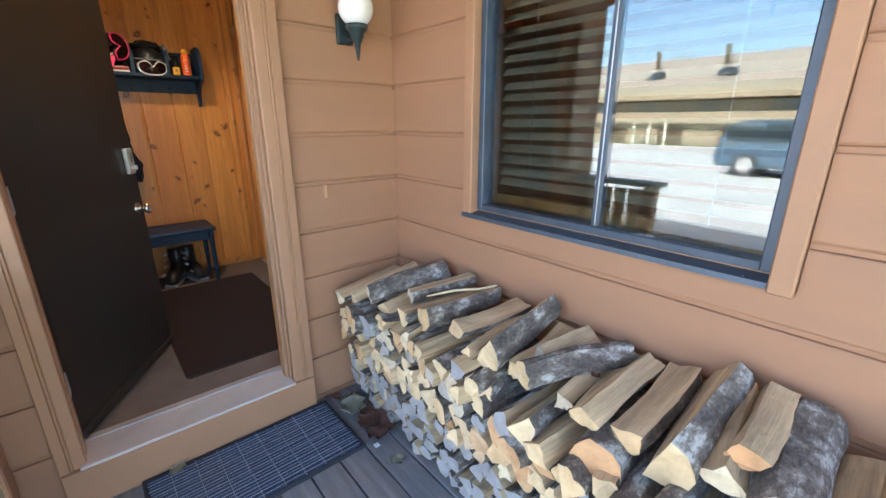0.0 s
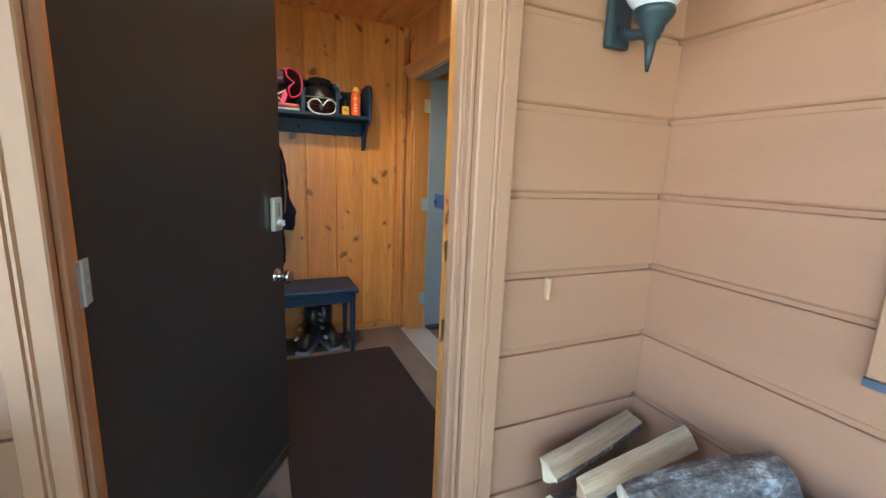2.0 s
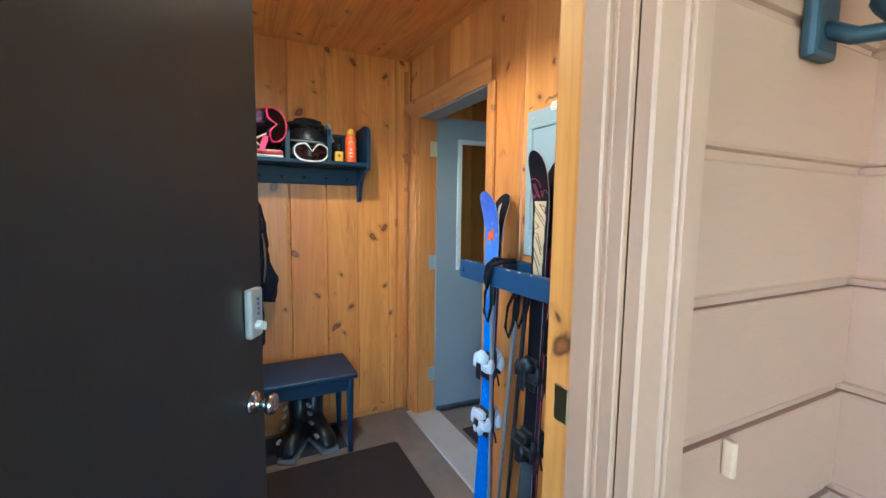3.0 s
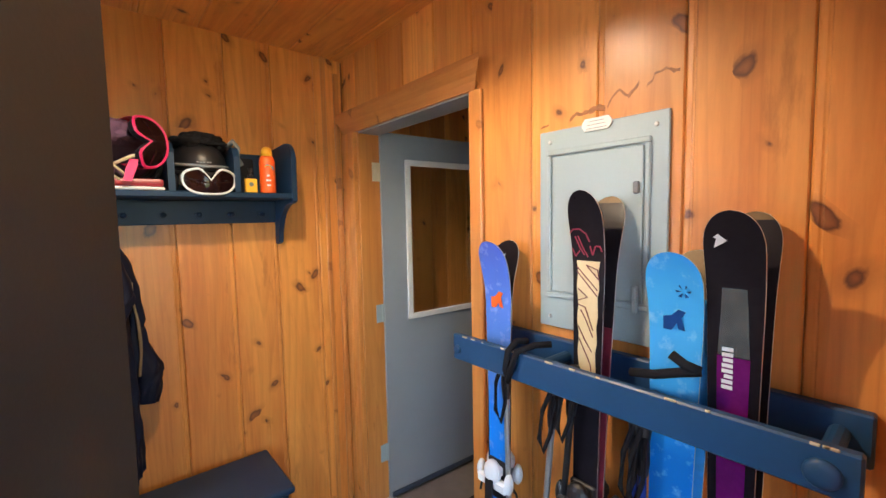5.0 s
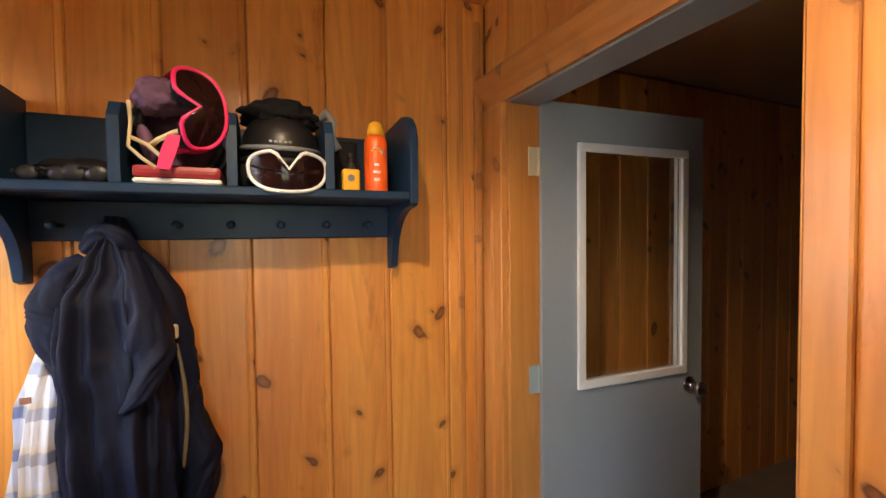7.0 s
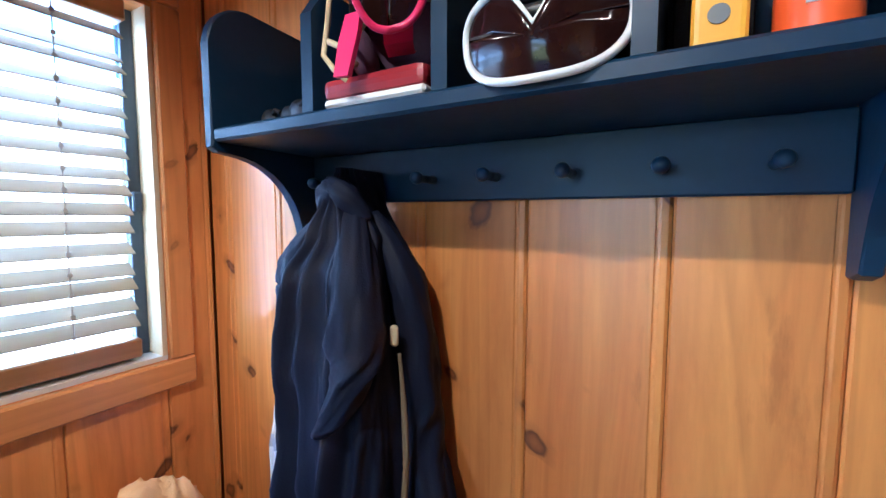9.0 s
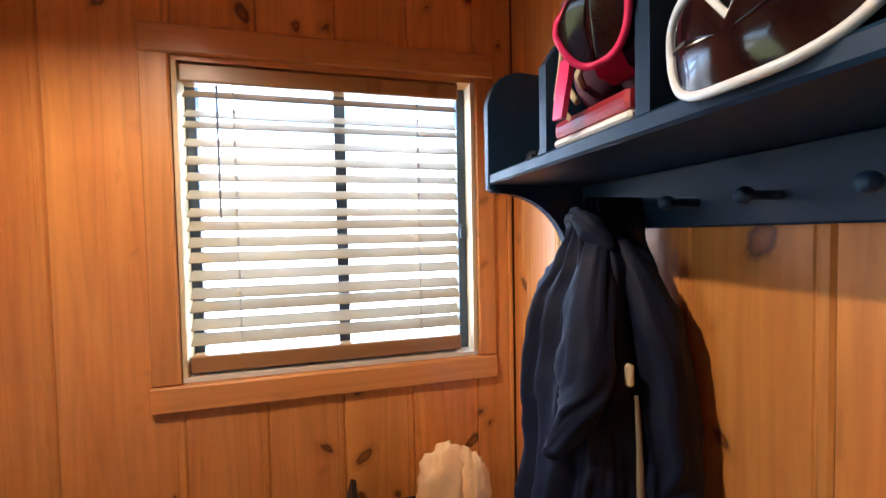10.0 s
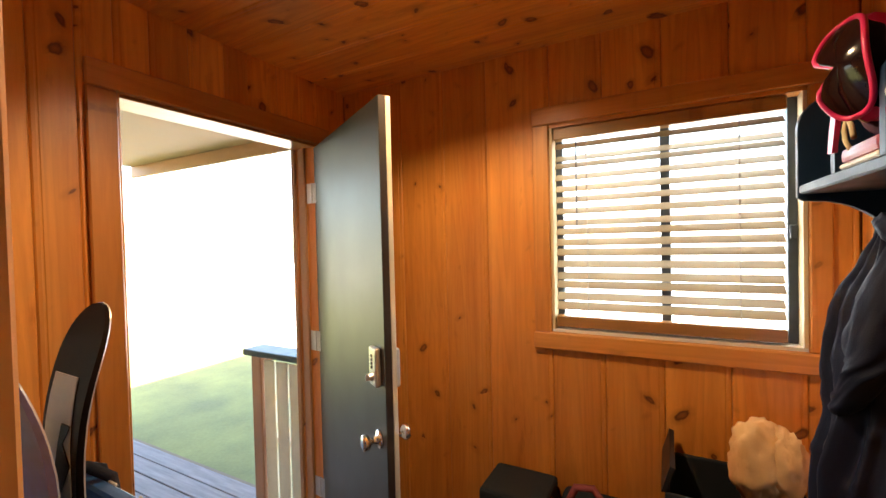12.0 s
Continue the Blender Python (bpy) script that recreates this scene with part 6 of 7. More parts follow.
prism(bm, [(3.243, 1.838), (3.252, 1.826), (3.318, 1.826), (3.327, 1.838), (3.327, 1.846), (3.318, 1.858), (3.252, 1.858), (3.243, 1.846)], XP - 0.013, XP - 0.0085, "x")
plaque = part("plaque", bm, M_WHITE, panel, "white hexagonal maker's plaque")
bm = bmesh.new()
for k in range(3):
    box(bm, XP - 0.0138, XP - 0.0131, 3.256 + 0.004 * k, 3.314 - 0.004 * k, 1.831 + 0.009 * k, 1.8323 + 0.009 * k)
part("print_bar", bm, M_GREYPLASTIC, plaque)

# dried water stains on the boards above the panel
M_STAIN = painted("dried_water_stain", (0.30, 0.11, 0.028), 0.6, var=0.3, scale=60, fine=200, bump=0.0)


def stain(pts, w):
    """A ragged dark edge left by water, running along points (y, z) of the wall."""
    bm = bmesh.new()
    fine_pts = []
    for (a, b), (c, d) in zip(pts, pts[1:]):
        n = max(2, int(math.hypot(c - a, d - b) / 0.006))
        fine_pts += [(a + (c - a) * k / n, b + (d - b) * k / n) for k in range(n)]
    rows = []
    for k, (y, z) in enumerate(fine_pts):
        y += 0.004 * noise.noise((k * 0.45, 3.1, w * 900))
        z += 0.006 * noise.noise((k * 0.45, 7.7, w * 900))
        h = w * (0.45 + 0.9 * abs(noise.noise((k * 0.3, 1.0, 2.0))))
        rows.append([bm.verts.new((X_RIGHT + x, y, z + e * h)) for x, e in ((0.001, -1), (-0.0006, -0.8), (-0.0006, 0.8), (0.001, 1))])
    for a, b in zip(rows, rows[1:]):
        for i in range(3):
            bm.faces.new((a[i], a[i + 1], b[i + 1], b[i]))
    part("water_stain", bm, M_STAIN, wall_right, "ragged dark water stain on the boards")


stain([(3.47, 1.858), (3.455, 1.866), (3.434, 1.87)], 0.005)
stain([(3.372, 1.866), (3.352, 1.884), (3.335, 1.874), (3.295, 1.886), (3.262, 1.88)], 0.010)
stain([(3.262, 1.88), (3.246, 1.905), (3.23, 1.914), (3.206, 1.897), (3.186, 1.916), (3.178, 1.93)], 0.007)
stain([(3.163, 1.905), (3.145, 1.93), (3.12, 1.94), (3.085, 1.925)], 0.0055)

# ---- ski rack ----
rack = thing("ski_rack", (1.7, 3.2, 1.2), "navy painted two-board ski rack on the wall", "ski rack")
part("back_board", boxed(1.785, X_RIGHT - 0.0015, 2.755, 3.585, 1.155, 1.252, bev=0.004), M_NAVY_WORN, rack)
front_rail = part("front_rail", boxed(1.612, 1.634, 2.755, 3.648, 1.172, 1.250, bev=0.004), M_NAVY_WORN, rack)
for yy in (2.80, 3.08, 3.36, 3.60):
    bm = bmesh.new()
    rod(bm, (1.6345, yy, 1.208), (1.7845 if yy < 3.59 else 1.70, yy, 1.208), 0.016)
    part("spacer", bm, M_NAVY_WORN, rack)
for yy, r in ((2.80, 0.024), (3.625, 0.013)):
    bm = lathe(bmesh.new(), [(r, 0), (r, 0.004), (r * 0.8, 0.009), (r * 0.4, 0.011)], pose(1.6118, yy, 1.206, 0, -90, 0), 18)
    part("button_cap", bm, M_NAVY_WORN, rack, smooth=True)
rg = random.Random(5)
for k in range(16):
    yy = rg.uniform(2.78, 3.6)
    w = rg.uniform(0.004, 0.022)
    part("paint_chip", boxed(1.6105, 1.6145, yy, yy + w, 1.2462, 1.2512, bev=0.001), M_CHIP, rack, "bare wood where the paint is chipped")


# ---- skis ----
def ski_half_width(s, w):
    """Half width along the ski, s from tail (0) to tip (1)."""
    body = w * (0.36 + 0.14 * abs(2 * s - 0.95) ** 1.6)
    if s > 0.945:
        body *= max(0.0, 1 - ((s - 0.945) / 0.055) ** 2.6) ** 0.5
    if s < 0.02:
        body *= 0.8 + 0.2 * s / 0.02
    return max(body, 0.002)


M_SKIGOLD = painted("gold_ski_tip", (0.09, 0.055, 0.02), 0.45, 0.3, var=0.4, scale=14, bump=0.0)
M_SKISCRIBBLE = painted("maroon_scribble_graphic", (0.30, 0.03, 0.06), 0.35, var=0.2, bump=0.0)


def ski(m, length, w, zones, back_mat, label, group, binding=M_WHITEPLASTIC, marks=(), show_binding=True, back_marks=(), out=1):
    """An upright ski, printed face towards local -x, tip up along z; zones: (from s, material) from tail to tip; out: the side of the bindings, to which the tip bends."""
    sk = thing("ski", (0, 0, 0), label, "ski", group)

    def bend(s):
        return out * (-0.010 * math.sin(3.1416 * min(1, s / 0.85)) + (0.05 * ((s - 0.86) / 0.14) ** 2 if s > 0.86 else 0))
    ns = 44
    cuts = [i / ns for i in range(41)] + [0.92, 0.93, 0.94, 0.95, 0.96, 0.967, 0.974, 0.98, 0.985, 0.989, 0.993, 0.996, 0.9985, 1.0]
    mats = [z[1] for z in zones] + [back_mat, M_STEEL]
    bm = bmesh.new()
    rings = []
    for s in cuts:
        h, b = ski_half_width(s, w), bend(s)
        t = 0.011 - 0.006 * abs(2 * s - 1) ** 2
        rings.append([bm.verts.new((b, -h, s * length)), bm.verts.new((b, h, s * length)), bm.verts.new((b + 0.002, h + 0.0008, s * length)), bm.verts.new((b + t, h * 0.93, s * length)), bm.verts.new((b + t, -h * 0.93, s * length)), bm.verts.new((b + 0.002, -h - 0.0008, s * length))])
    for i, (a, b) in enumerate(zip(rings, rings[1:])):
        s = (cuts[i] + cuts[i + 1]) / 2
        zi = max(k for k, z in enumerate(zones) if s >= z[0])
        for j in range(6):
            f = bm.faces.new((a[j], a[(j + 1) % 6], b[(j + 1) % 6], b[j]))
            f.material_index = zi if j == 0 else (len(zones) + 1 if j in (1, 5) else len(zones))
    bm.faces.new(rings[0][::-1]), bm.faces.new(rings[-1])
    part("body", bm, mats, sk)
    for pts, mt, nm in marks:
        bm = bmesh.new()
        lift = 0.0018 if mt not in (M_SKIMAROON, M_SKISCRIBBLE, M_SKIDARKBLUE, M_ORANGE, M_WHITEPLASTIC) else 0.0034
        if len(pts[0]) == 3:
            rows = [(bm.verts.new((bend(z / length) - lift, a, z)), bm.verts.new((bend(z / length) - lift, b, z))) for z, a, b in pts]
            for p, q in zip(rows, rows[1:]):
                bm.faces.new((p[0], p[1], q[1], q[0]))
        else:
            bm.faces.new([bm.verts.new((bend(p[1] / length) - lift, p[0], p[1])) for p in pts])
        ret = bmesh.ops.extrude_face_region(bm, geom=bm.faces[:])
        for v in ret["geom"]:
            if isinstance(v, bmesh.types.BMVert):
                v.co.x += 0.0012
        part(nm, bm, mt, sk)
    for k, (rows, mt, nm) in enumerate(back_marks):
        bm = bmesh.new()
        lift = 0.0006 + 0.0012 * k
        pairs = [[bm.verts.new((bend(z / length) + 0.011 - 0.006 * abs(2 * z / length - 1) ** 2 + lift, y, z)) for y in (a, b)] for z, a, b in rows]
        for p, q in zip(pairs, pairs[1:]):
            bm.faces.new((p[0], p[1], q[1], q[0]))
        ret = bmesh.ops.extrude_face_region(bm, geom=bm.faces[:])
        for v in ret["geom"]:
            if isinstance(v, bmesh.types.BMVert):
                v.co.x += 0.0011
        part(nm, bm, mt, sk)
    if show_binding:
        for z, hgt in ((0.50 * length, 0.055), (0.33 * length, 0.075)):
            off = bend(z / length) + (0.0 if out < 0 else 0.002)
            x0, x1 = sorted((off + out * 0.008, off + out * 0.02)) if out > 0 else (off - 0.014, off - 0.0008)
            bd = part("binding", boxed(x0, x1, -0.035, 0.035, z - 0.06, z + 0.06, bev=0.004), M_BLACK, sk, "ski binding plate")
            e = x1 if out > 0 else x0
            bm = bmesh.new()
            ball(bm, (e + out * 0.016, 0, z + (0.03 if hgt < 0.06 else -0.02)), 0.030, 0.75, 1.0, 1.25, 14, 10)
            a, b = sorted((e, e + out * 0.026))
            box(bm, a, b, -0.058, 0.058, z - 0.018, z + 0.014, bev=0.006)
            box(bm, a, b + 0.004, -0.03, 0.03, z + 0.02, z + 0.052, bev=0.007)
            ball(bm, (e + out * 0.006, 0.056, z + 0.012), 0.02, 0.8, 0.7, 1.6, 10, 8)
            ball(bm, (e + out * 0.006, -0.056, z + 0.012), 0.02, 0.8, 0.7, 1.6, 10, 8)
            part("binding_head", bm, binding, bd, smooth=False)
            part("binding_lever", boxed(min(e + out * 0.027, e + out * 0.036), max(e + out * 0.027, e + out * 0.036), -0.016, 0.016, z - 0.055, z + 0.02, bev=0.004), M_BLACK, bd)
            for s2 in (-1, 1):
                bm = bmesh.new()
                tube(bm, [(off, s2 * 0.04, z), (off - out * 0.012, s2 * 0.058, z - 0.03), (off - out * 0.02, s2 * 0.06, z - 0.07)], 0.004, n=6)
                part("brake_arm", bm, M_BLACK, bd)
    sk.matrix_basis = m
    return sk


def lean(y, ztip, length, xtip, xfoot, side=0.0):
    """Stands a ski on the floor, its foot at xfoot and its tip at xtip."""
    a = math.degrees(math.asin(max(-0.3, min(0.3, (xtip - xfoot) / length))))
    return pose(xfoot, y, FLOOR + 0.014, side, a, 0)


def bird(y, z, k):
    return [(y + dy * k, z + dz * k) for dy, dz in ((0.022, -0.02), (0.022, 0.008), (0.006, 0.012), (-0.008, 0.026), (-0.022, 0.022), (-0.013, 0.008), (-0.02, -0.018), (-0.008, -0.016), (-0.004, -0.004), (0.006, -0.02))]


L1, L2, L3, L4 = 1.455, 1.585, 1.45, 1.53
WHITE_BASE = [([(1.06 + 0.026 * k, -0.036, 0.036 - 0.0032 * max(0, k - 8)) for k in range(13)], M_WHITEPLASTIC, "white_panel"), ([(1.10 + 0.022 * k, -0.03 + 0.004 * k, -0.01 + 0.003 * k + 0.012 * (k % 3)) for k in range(11)], M_SKIBLACK, "black_mark")]
ski(lean(3.528, 1.525, L1, 1.705, 1.658, -0.5), L1, 0.110, [(0, M_BASE1)], M_SKIBLACK, "blue and violet ski with an orange mark in the rack", "skis in the rack", M_WHITEPLASTIC, [(bird(0.0, L1 * 0.878, 1.1), M_ORANGE, "printed_mark")], back_marks=WHITE_BASE, out=-1)
ski(lean(3.53, 1.52, L1, 1.735, 1.69, -1.5), L1, 0.112, [(0, M_SKIBLACK)], M_SKIVIOLET, "black-based ski behind the blue one", "skis in the rack", M_WHITEPLASTIC, [([(-0.02, 1.33), (0.0, 1.33), (0.012, 1.40), (-0.002, 1.415), (-0.006, 1.37)], M_WHITEPLASTIC, "printed_mark")])


def strip(z0, z1, w0, w1, rows=14, jag=0.0):
    """Outline rows (z, from y, to y) of a printed panel along a ski."""
    return [(z0 + (z1 - z0) * i / rows, -(w0 + (w1 - w0) * i / rows) + jag * math.sin(i * 2.1), (w0 + (w1 - w0) * i / rows) + jag * math.cos(i * 1.7)) for i in range(rows + 1)]


def stroke(p, w):
    """A drawn line between two points (y, z) of a ski's base, as a thin quad."""
    (a, b), (c, d) = p
    k = w / (2 * math.hypot(c - a, d - b))
    ny, nz = -(d - b) * k, (c - a) * k
    return [(a + ny, b + nz), (c + ny, d + nz), (c - ny, d - nz), (a - ny, b - nz)]


def joined(*pts):
    return list(zip(pts, pts[1:]))


SCRIBBLE = joined((0.044, 1.482), (0.034, 1.492), (0.016, 1.493), (0.0, 1.482), (-0.008, 1.462)) + joined((0.03, 1.475), (0.018, 1.445), (0.008, 1.43)) + joined((0.022, 1.476), (0.010, 1.445), (-0.002, 1.425)) + joined((0.040, 1.445), (0.032, 1.425), (0.020, 1.44)) + joined((-0.008, 1.452), (-0.014, 1.43), (-0.022, 1.452), (-0.034, 1.452), (-0.038, 1.44))
ZIGZAG = joined((0.030, 1.40), (-0.026, 1.345)) + joined((0.030, 1.388), (-0.026, 1.330)) + joined((0.004, 1.405), (-0.030, 1.37), (-0.026, 1.395), (0.004, 1.405)) + joined((0.026, 1.345), (0.0, 1.325), (0.026, 1.315)) + joined((0.026, 1.305), (0.006, 1.30), (-0.016, 1.245)) + joined((0.018, 1.292), (0.004, 1.27), (-0.016, 1.228)) + joined((0.024, 1.25), (0.004, 1.215), (-0.014, 1.19)) + joined((0.022, 1.22), (-0.010, 1.16), (-0.016, 1.12))
cream = [(strip(1.10, 1.415, 0.021, 0.030, jag=0.002), M_SKICREAM, "cream_panel")]
cream += [(stroke(p, 0.0032), M_SKISCRIBBLE, "maroon_scribble") for p in SCRIBBLE]
zig = cream + [(stroke(p, 0.0024), M_SKIMAROON, "zigzag_stripe") for p in ZIGZAG]
ski(lean(3.254, 1.654, L2, 1.715, 1.665, 0.2), L2, 0.092, [(0, M_SKIGREY), (0.30, M_SKIBLACK)], M_SKIBLACK, "black ski with cream and maroon zigzag base", "skis in the rack", M_BLACK, zig, out=-1)
ski(lean(3.25, 1.64, L2 - 0.01, 1.74, 1.695, 0.5), L2 - 0.01, 0.10, [(0, M_SKIMAROON), (0.8, M_SKIBLACK), (0.988, M_SKIGOLD)], M_SKIBLACK, "black ski with a gold tip behind its pair", "skis in the rack", M_BLACK)
dots = [(bird(0.0, L3 * 0.90, 1.0), M_SKIDARKBLUE, "printed_mark")]
for k in range(6):
    a = 1.047 * k
    dots.append(([(0.03 * 0 + 0.002 - 0.02 + 0.014 * math.cos(a + 0.2), L3 * 0.945 + 0.014 * math.sin(a + 0.2)), (-0.02 + 0.014 * math.cos(a - 0.2), L3 * 0.945 + 0.014 * math.sin(a - 0.2)), (-0.02 + 0.004 * math.cos(a), L3 * 0.945 + 0.004 * math.sin(a))], M_SKIDARKBLUE, "printed_flake"))
ski(lean(3.056, 1.522, L3, 1.705, 1.66, 0.5), L3, 0.112, [(0, M_BASE3)], M_SKISKY, "sky blue ski with a dark bird mark in the rack", "skis in the rack", M_WHITEPLASTIC, dots, out=-1)
ski(lean(3.042, 1.52, L3, 1.735, 1.69, 0.5), L3, 0.11, [(0, M_SKISKY), (0.93, M_SKIGOLD)], M_SKISKY, "sky blue ski standing behind its pair", "skis in the rack", M_WHITEPLASTIC)
arrow = [(strip(1.255, 1.385, 0.026, 0.020, 12), M_SKIGREY, "silver_panel"), (strip(0.8, 1.253, 0.020, 0.027, 16), M_SKIPURPLE, "purple_panel"), ([(0.03, L4 * 0.955), (0.012, L4 * 0.962), (0.03, L4 * 0.968), (0.022, L4 * 0.972), (0.008, L4 * 0.964)], M_WHITEPLASTIC, "printed_mark")]
arrow += [([(0.0, 1.19 + 0.0105 * k), (w, 1.19 + 0.0105 * k), (w, 1.197 + 0.0105 * k), (0.0, 1.197 + 0.0105 * k)], M_WHITEPLASTIC, "lettering_bar") for k, w in enumerate((0.018, 0.018, 0.014, 0.018, 0.018, 0.016, 0.018, 0.018))]
ski(lean(2.93, 1.597, L4, 1.705, 1.66, -0.5), L4, 0.100, [(0, M_SKIBLACK)], M_SKIBLACK, "black and purple ski with a silver band in the rack", "skis in the rack", M_BLACK, arrow, out=-1)
ski(lean(2.922, 1.59, L4, 1.735, 1.69, -0.5), L4, 0.100, [(0, M_SKIBLACK), (0.988, M_SKIGOLD)], M_SKIBLACK, "black ski standing behind the purple one", "skis in the rack", M_BLACK)


# ---- poles and straps ----
def ski_pole(m, length, shaft, label):
    p = thing("ski_pole", (0, 0, 0), label, "ski pole", "poles in the rack")
    part("shaft", rod(bmesh.new(), (0, 0, 0.03), (0, 0, length - 0.12), 0.006, 0.0085, 12), shaft, p)
    part("grip", lathe(bmesh.new(), [(0.011, length - 0.13), (0.014, length - 0.1), (0.013, length - 0.05), (0.017, length - 0.015), (0.012, length)], n=12), M_BLACK, p, "black grip", smooth=True)
    part("basket", lathe(bmesh.new(), [(0.035, 0.075), (0.036, 0.079), (0.012, 0.095), (0.008, 0.098)], n=16), M_BLACK, p)
    part("tip", rod(bmesh.new(), (0, 0, 0), (0, 0, 0.0299), 0.002, 0.005, 8), M_STEEL, p)
    bm = bmesh.new()
    tube(bm, [(-0.012, 0, length - 0.02), (-0.03, 0.012, length - 0.08), (-0.03, 0.016, length - 0.16), (-0.016, 0.01, length - 0.2), (-0.012, -0.006, length - 0.14), (-0.01, -0.006, length - 0.04)], 0.006, n=6)
    part("wrist_strap", bm, M_BLACKSOFT, p)
    p.matrix_basis = m
    return p


M_POLEGREY = painted("grey_pole_shaft", (0.35, 0.36, 0.37), 0.35, 0.6, var=0.1)
M_POLEBLUE = painted("blue_pole_shaft", (0.03, 0.09, 0.5), 0.35, 0.3, var=0.1)
ski_pole(pose(1.66, 3.45, FLOOR, -2.5, 1.2, 0), 1.14, M_POLEGREY, "grey ski pole with black grip hanging in the rack")
ski_pole(pose(1.665, 3.36, FLOOR, 4.5, 0.8, 0), 1.17, M_BLACK, "black ski pole leaning between the skis")
ski_pole(pose(1.65, 3.40, FLOOR, 4.0, 1.4, 0), 1.12, M_POLEGREY, "slim grey ski pole leaning behind the rail")
ski_pole(pose(1.66, 3.13, FLOOR, 1.0, 0.8, 0), 1.10, M_POLEBLUE, "blue ski pole beside the sky blue skis")
ski_pole(pose(1.66, 3.105, FLOOR, 0.6, 0.8, 0), 1.10, M_POLEBLUE, "second blue ski pole beside its pair")
bm = bmesh.new()
tube(bm, [(1.66, 3.40, 1.27), (1.63, 3.41, 1.275), (1.605, 3.42, 1.25), (1.60, 3.425, 1.20), (1.603, 3.42, 1.17), (1.60, 3.405, 1.21), (1.605, 3.39, 1.255), (1.64, 3.36, 1.272), (1.67, 3.33, 1.275)], 0.009, n=8)
solid("pole_strap", bm, M_BLACKSOFT, "black webbing strap looped over the ski rack", "strap", smooth=True)
bm = bmesh.new()
tube(bm, [(1.665, 3.12, 1.262), (1.66, 3.07, 1.272), (1.66, 3.02, 1.29), (1.665, 2.985, 1.30)], 0.010, n=8)
tube(bm, [(1.655, 3.035, 1.325), (1.655, 3.01, 1.31), (1.665, 2.985, 1.30)], 0.010, n=8)
solid("ski_strap", bm, M_BLACKSOFT, "black binding strap round the sky blue skis", "strap", smooth=True)

# ---- luggage below the window ----
bin_ = thing("open_bin", (0.34, 4.3, FLOOR), "black open-topped fabric bin below the window", "bin")
for a, b, c, d in ((0.175, 0.19, 4.17, 4.55), (0.46, 0.475, 4.17, 4.55), (0.1905, 0.4595, 4.17, 4.185), (0.1905, 0.4595, 4.535, 4.55)):
    part("side", boxed(a, b, c, d, FLOOR + 0.012, 0.80, bev=0.006, seg=2), M_SUITCASE, bin_)
part("bottom", boxed(0.175, 0.475, 4.17, 4.55, FLOOR, FLOOR + 0.0119), M_SUITCASE, bin_)
bm = bmesh.new()
prism(bm, [(4.16, 0.80), (4.17, 0.80), (4.20, 0.88), (4.185, 0.885)], 0.18, 0.47, "x")
part("lid_flap", bm, M_BLACK, bin_, "stiff black flap standing up")
towel = thing("towel", (0.345, 4.45, 0.80), "crumpled peach towel hanging out of the black bin", "towel")
bm = bmesh.new()
lump(bm, (0.345, 4.425, 0.90), 0.075, 0.075, 0.13, 5.0, 0.015)
part("front_fold", bm, M_TOWEL, towel, smooth=True)
bm = bmesh.new()
lump(bm, (0.35, 4.485, 0.90), 0.07, 0.06, 0.11, 8.0, 0.014)
part("back_fold", bm, M_TOWEL, towel, smooth=True)
case2 = thing("suitcase", (0.3, 3.65, FLOOR), "dark grey upright canvas suitcase against the wall", "suitcase")
part("body", boxed(0.17, 0.40, 3.50, 3.77, FLOOR + 0.03, 0.60, bev=0.02, seg=3), M_SUITCASE, case2)
part("lid_seam", boxed(0.168, 0.402, 3.498, 3.772, 0.47, 0.48, bev=0.003), M_BLACK, case2)
for a in (0.20, 0.36):
    bm = bmesh.new()
    rod(bm, (a, 3.52, FLOOR + 0.017), (a, 3.75, FLOOR + 0.017), 0.016)
    part("wheel", bm, M_BLACK, case2)
tote = thing("tote_bag", (0.3, 3.92, FLOOR), "black tote bag with maroon strap handles", "bag")
part("body", boxed(0.175, 0.37, 3.80, 4.06, FLOOR, 0.58, bev=0.03, seg=3), M_SUITCASE, tote)
bm = bmesh.new()
tube(bm, [(0.36, 3.84, 0.52), (0.375, 3.85, 0.62), (0.37, 3.88, 0.685), (0.36, 3.94, 0.69), (0.365, 3.98, 0.64), (0.36, 3.99, 0.52)], 0.014, n=8)
part("handle", bm, M_STRAP, tote, "maroon strap handle", smooth=True)

# ---- switch and ceiling light ----
switch = thing("light_switch", (1.30, Y_FRONT, 1.21), "cream light switch plate on the pine wall", "light switch")
part("plate", boxed(1.335, 1.405, Y_FRONT + 0.0008, Y_FRONT + 0.007, 1.155, 1.27, bev=0.003, seg=2), M_WHITE, switch)
part("toggle", boxed(1.365, 1.375, Y_FRONT + 0.0072, Y_FRONT + 0.018, 1.20, 1.224, bev=0.003), M_WHITE, switch)
lamp = thing("ceiling_light", (1.0, 3.6, CEIL), "opaque round ceiling light with one bulb", "ceiling light")
bm = bmesh.new()
n = 32
prof = [(0.1, 2.335), (0.1, CEIL - 0.0005), (0.106, CEIL - 0.0005), (0.106, 2.335)]
rings = [[bm.verts.new((1.0 + r * math.cos(6.28319 * i / n), 3.6 + r * math.sin(6.28319 * i / n), h)) for i in range(n)] for r, h in prof]
for j in range(4):
    a, b = rings[j], rings[(j + 1) % 4]
    for i in range(n):
        bm.faces.new((a[i], a[(i + 1) % n], b[(i + 1) % n], b[i]))
part("housing", bm, M_DOOR_OUT, lamp, "dark metal housing")
part("socket", lathe(bmesh.new(), [(0.02, 2.408), (0.02, CEIL - 0.001)], Matrix.Translation((1.0, 3.6, 0)), 12), M_BLACK, lamp)


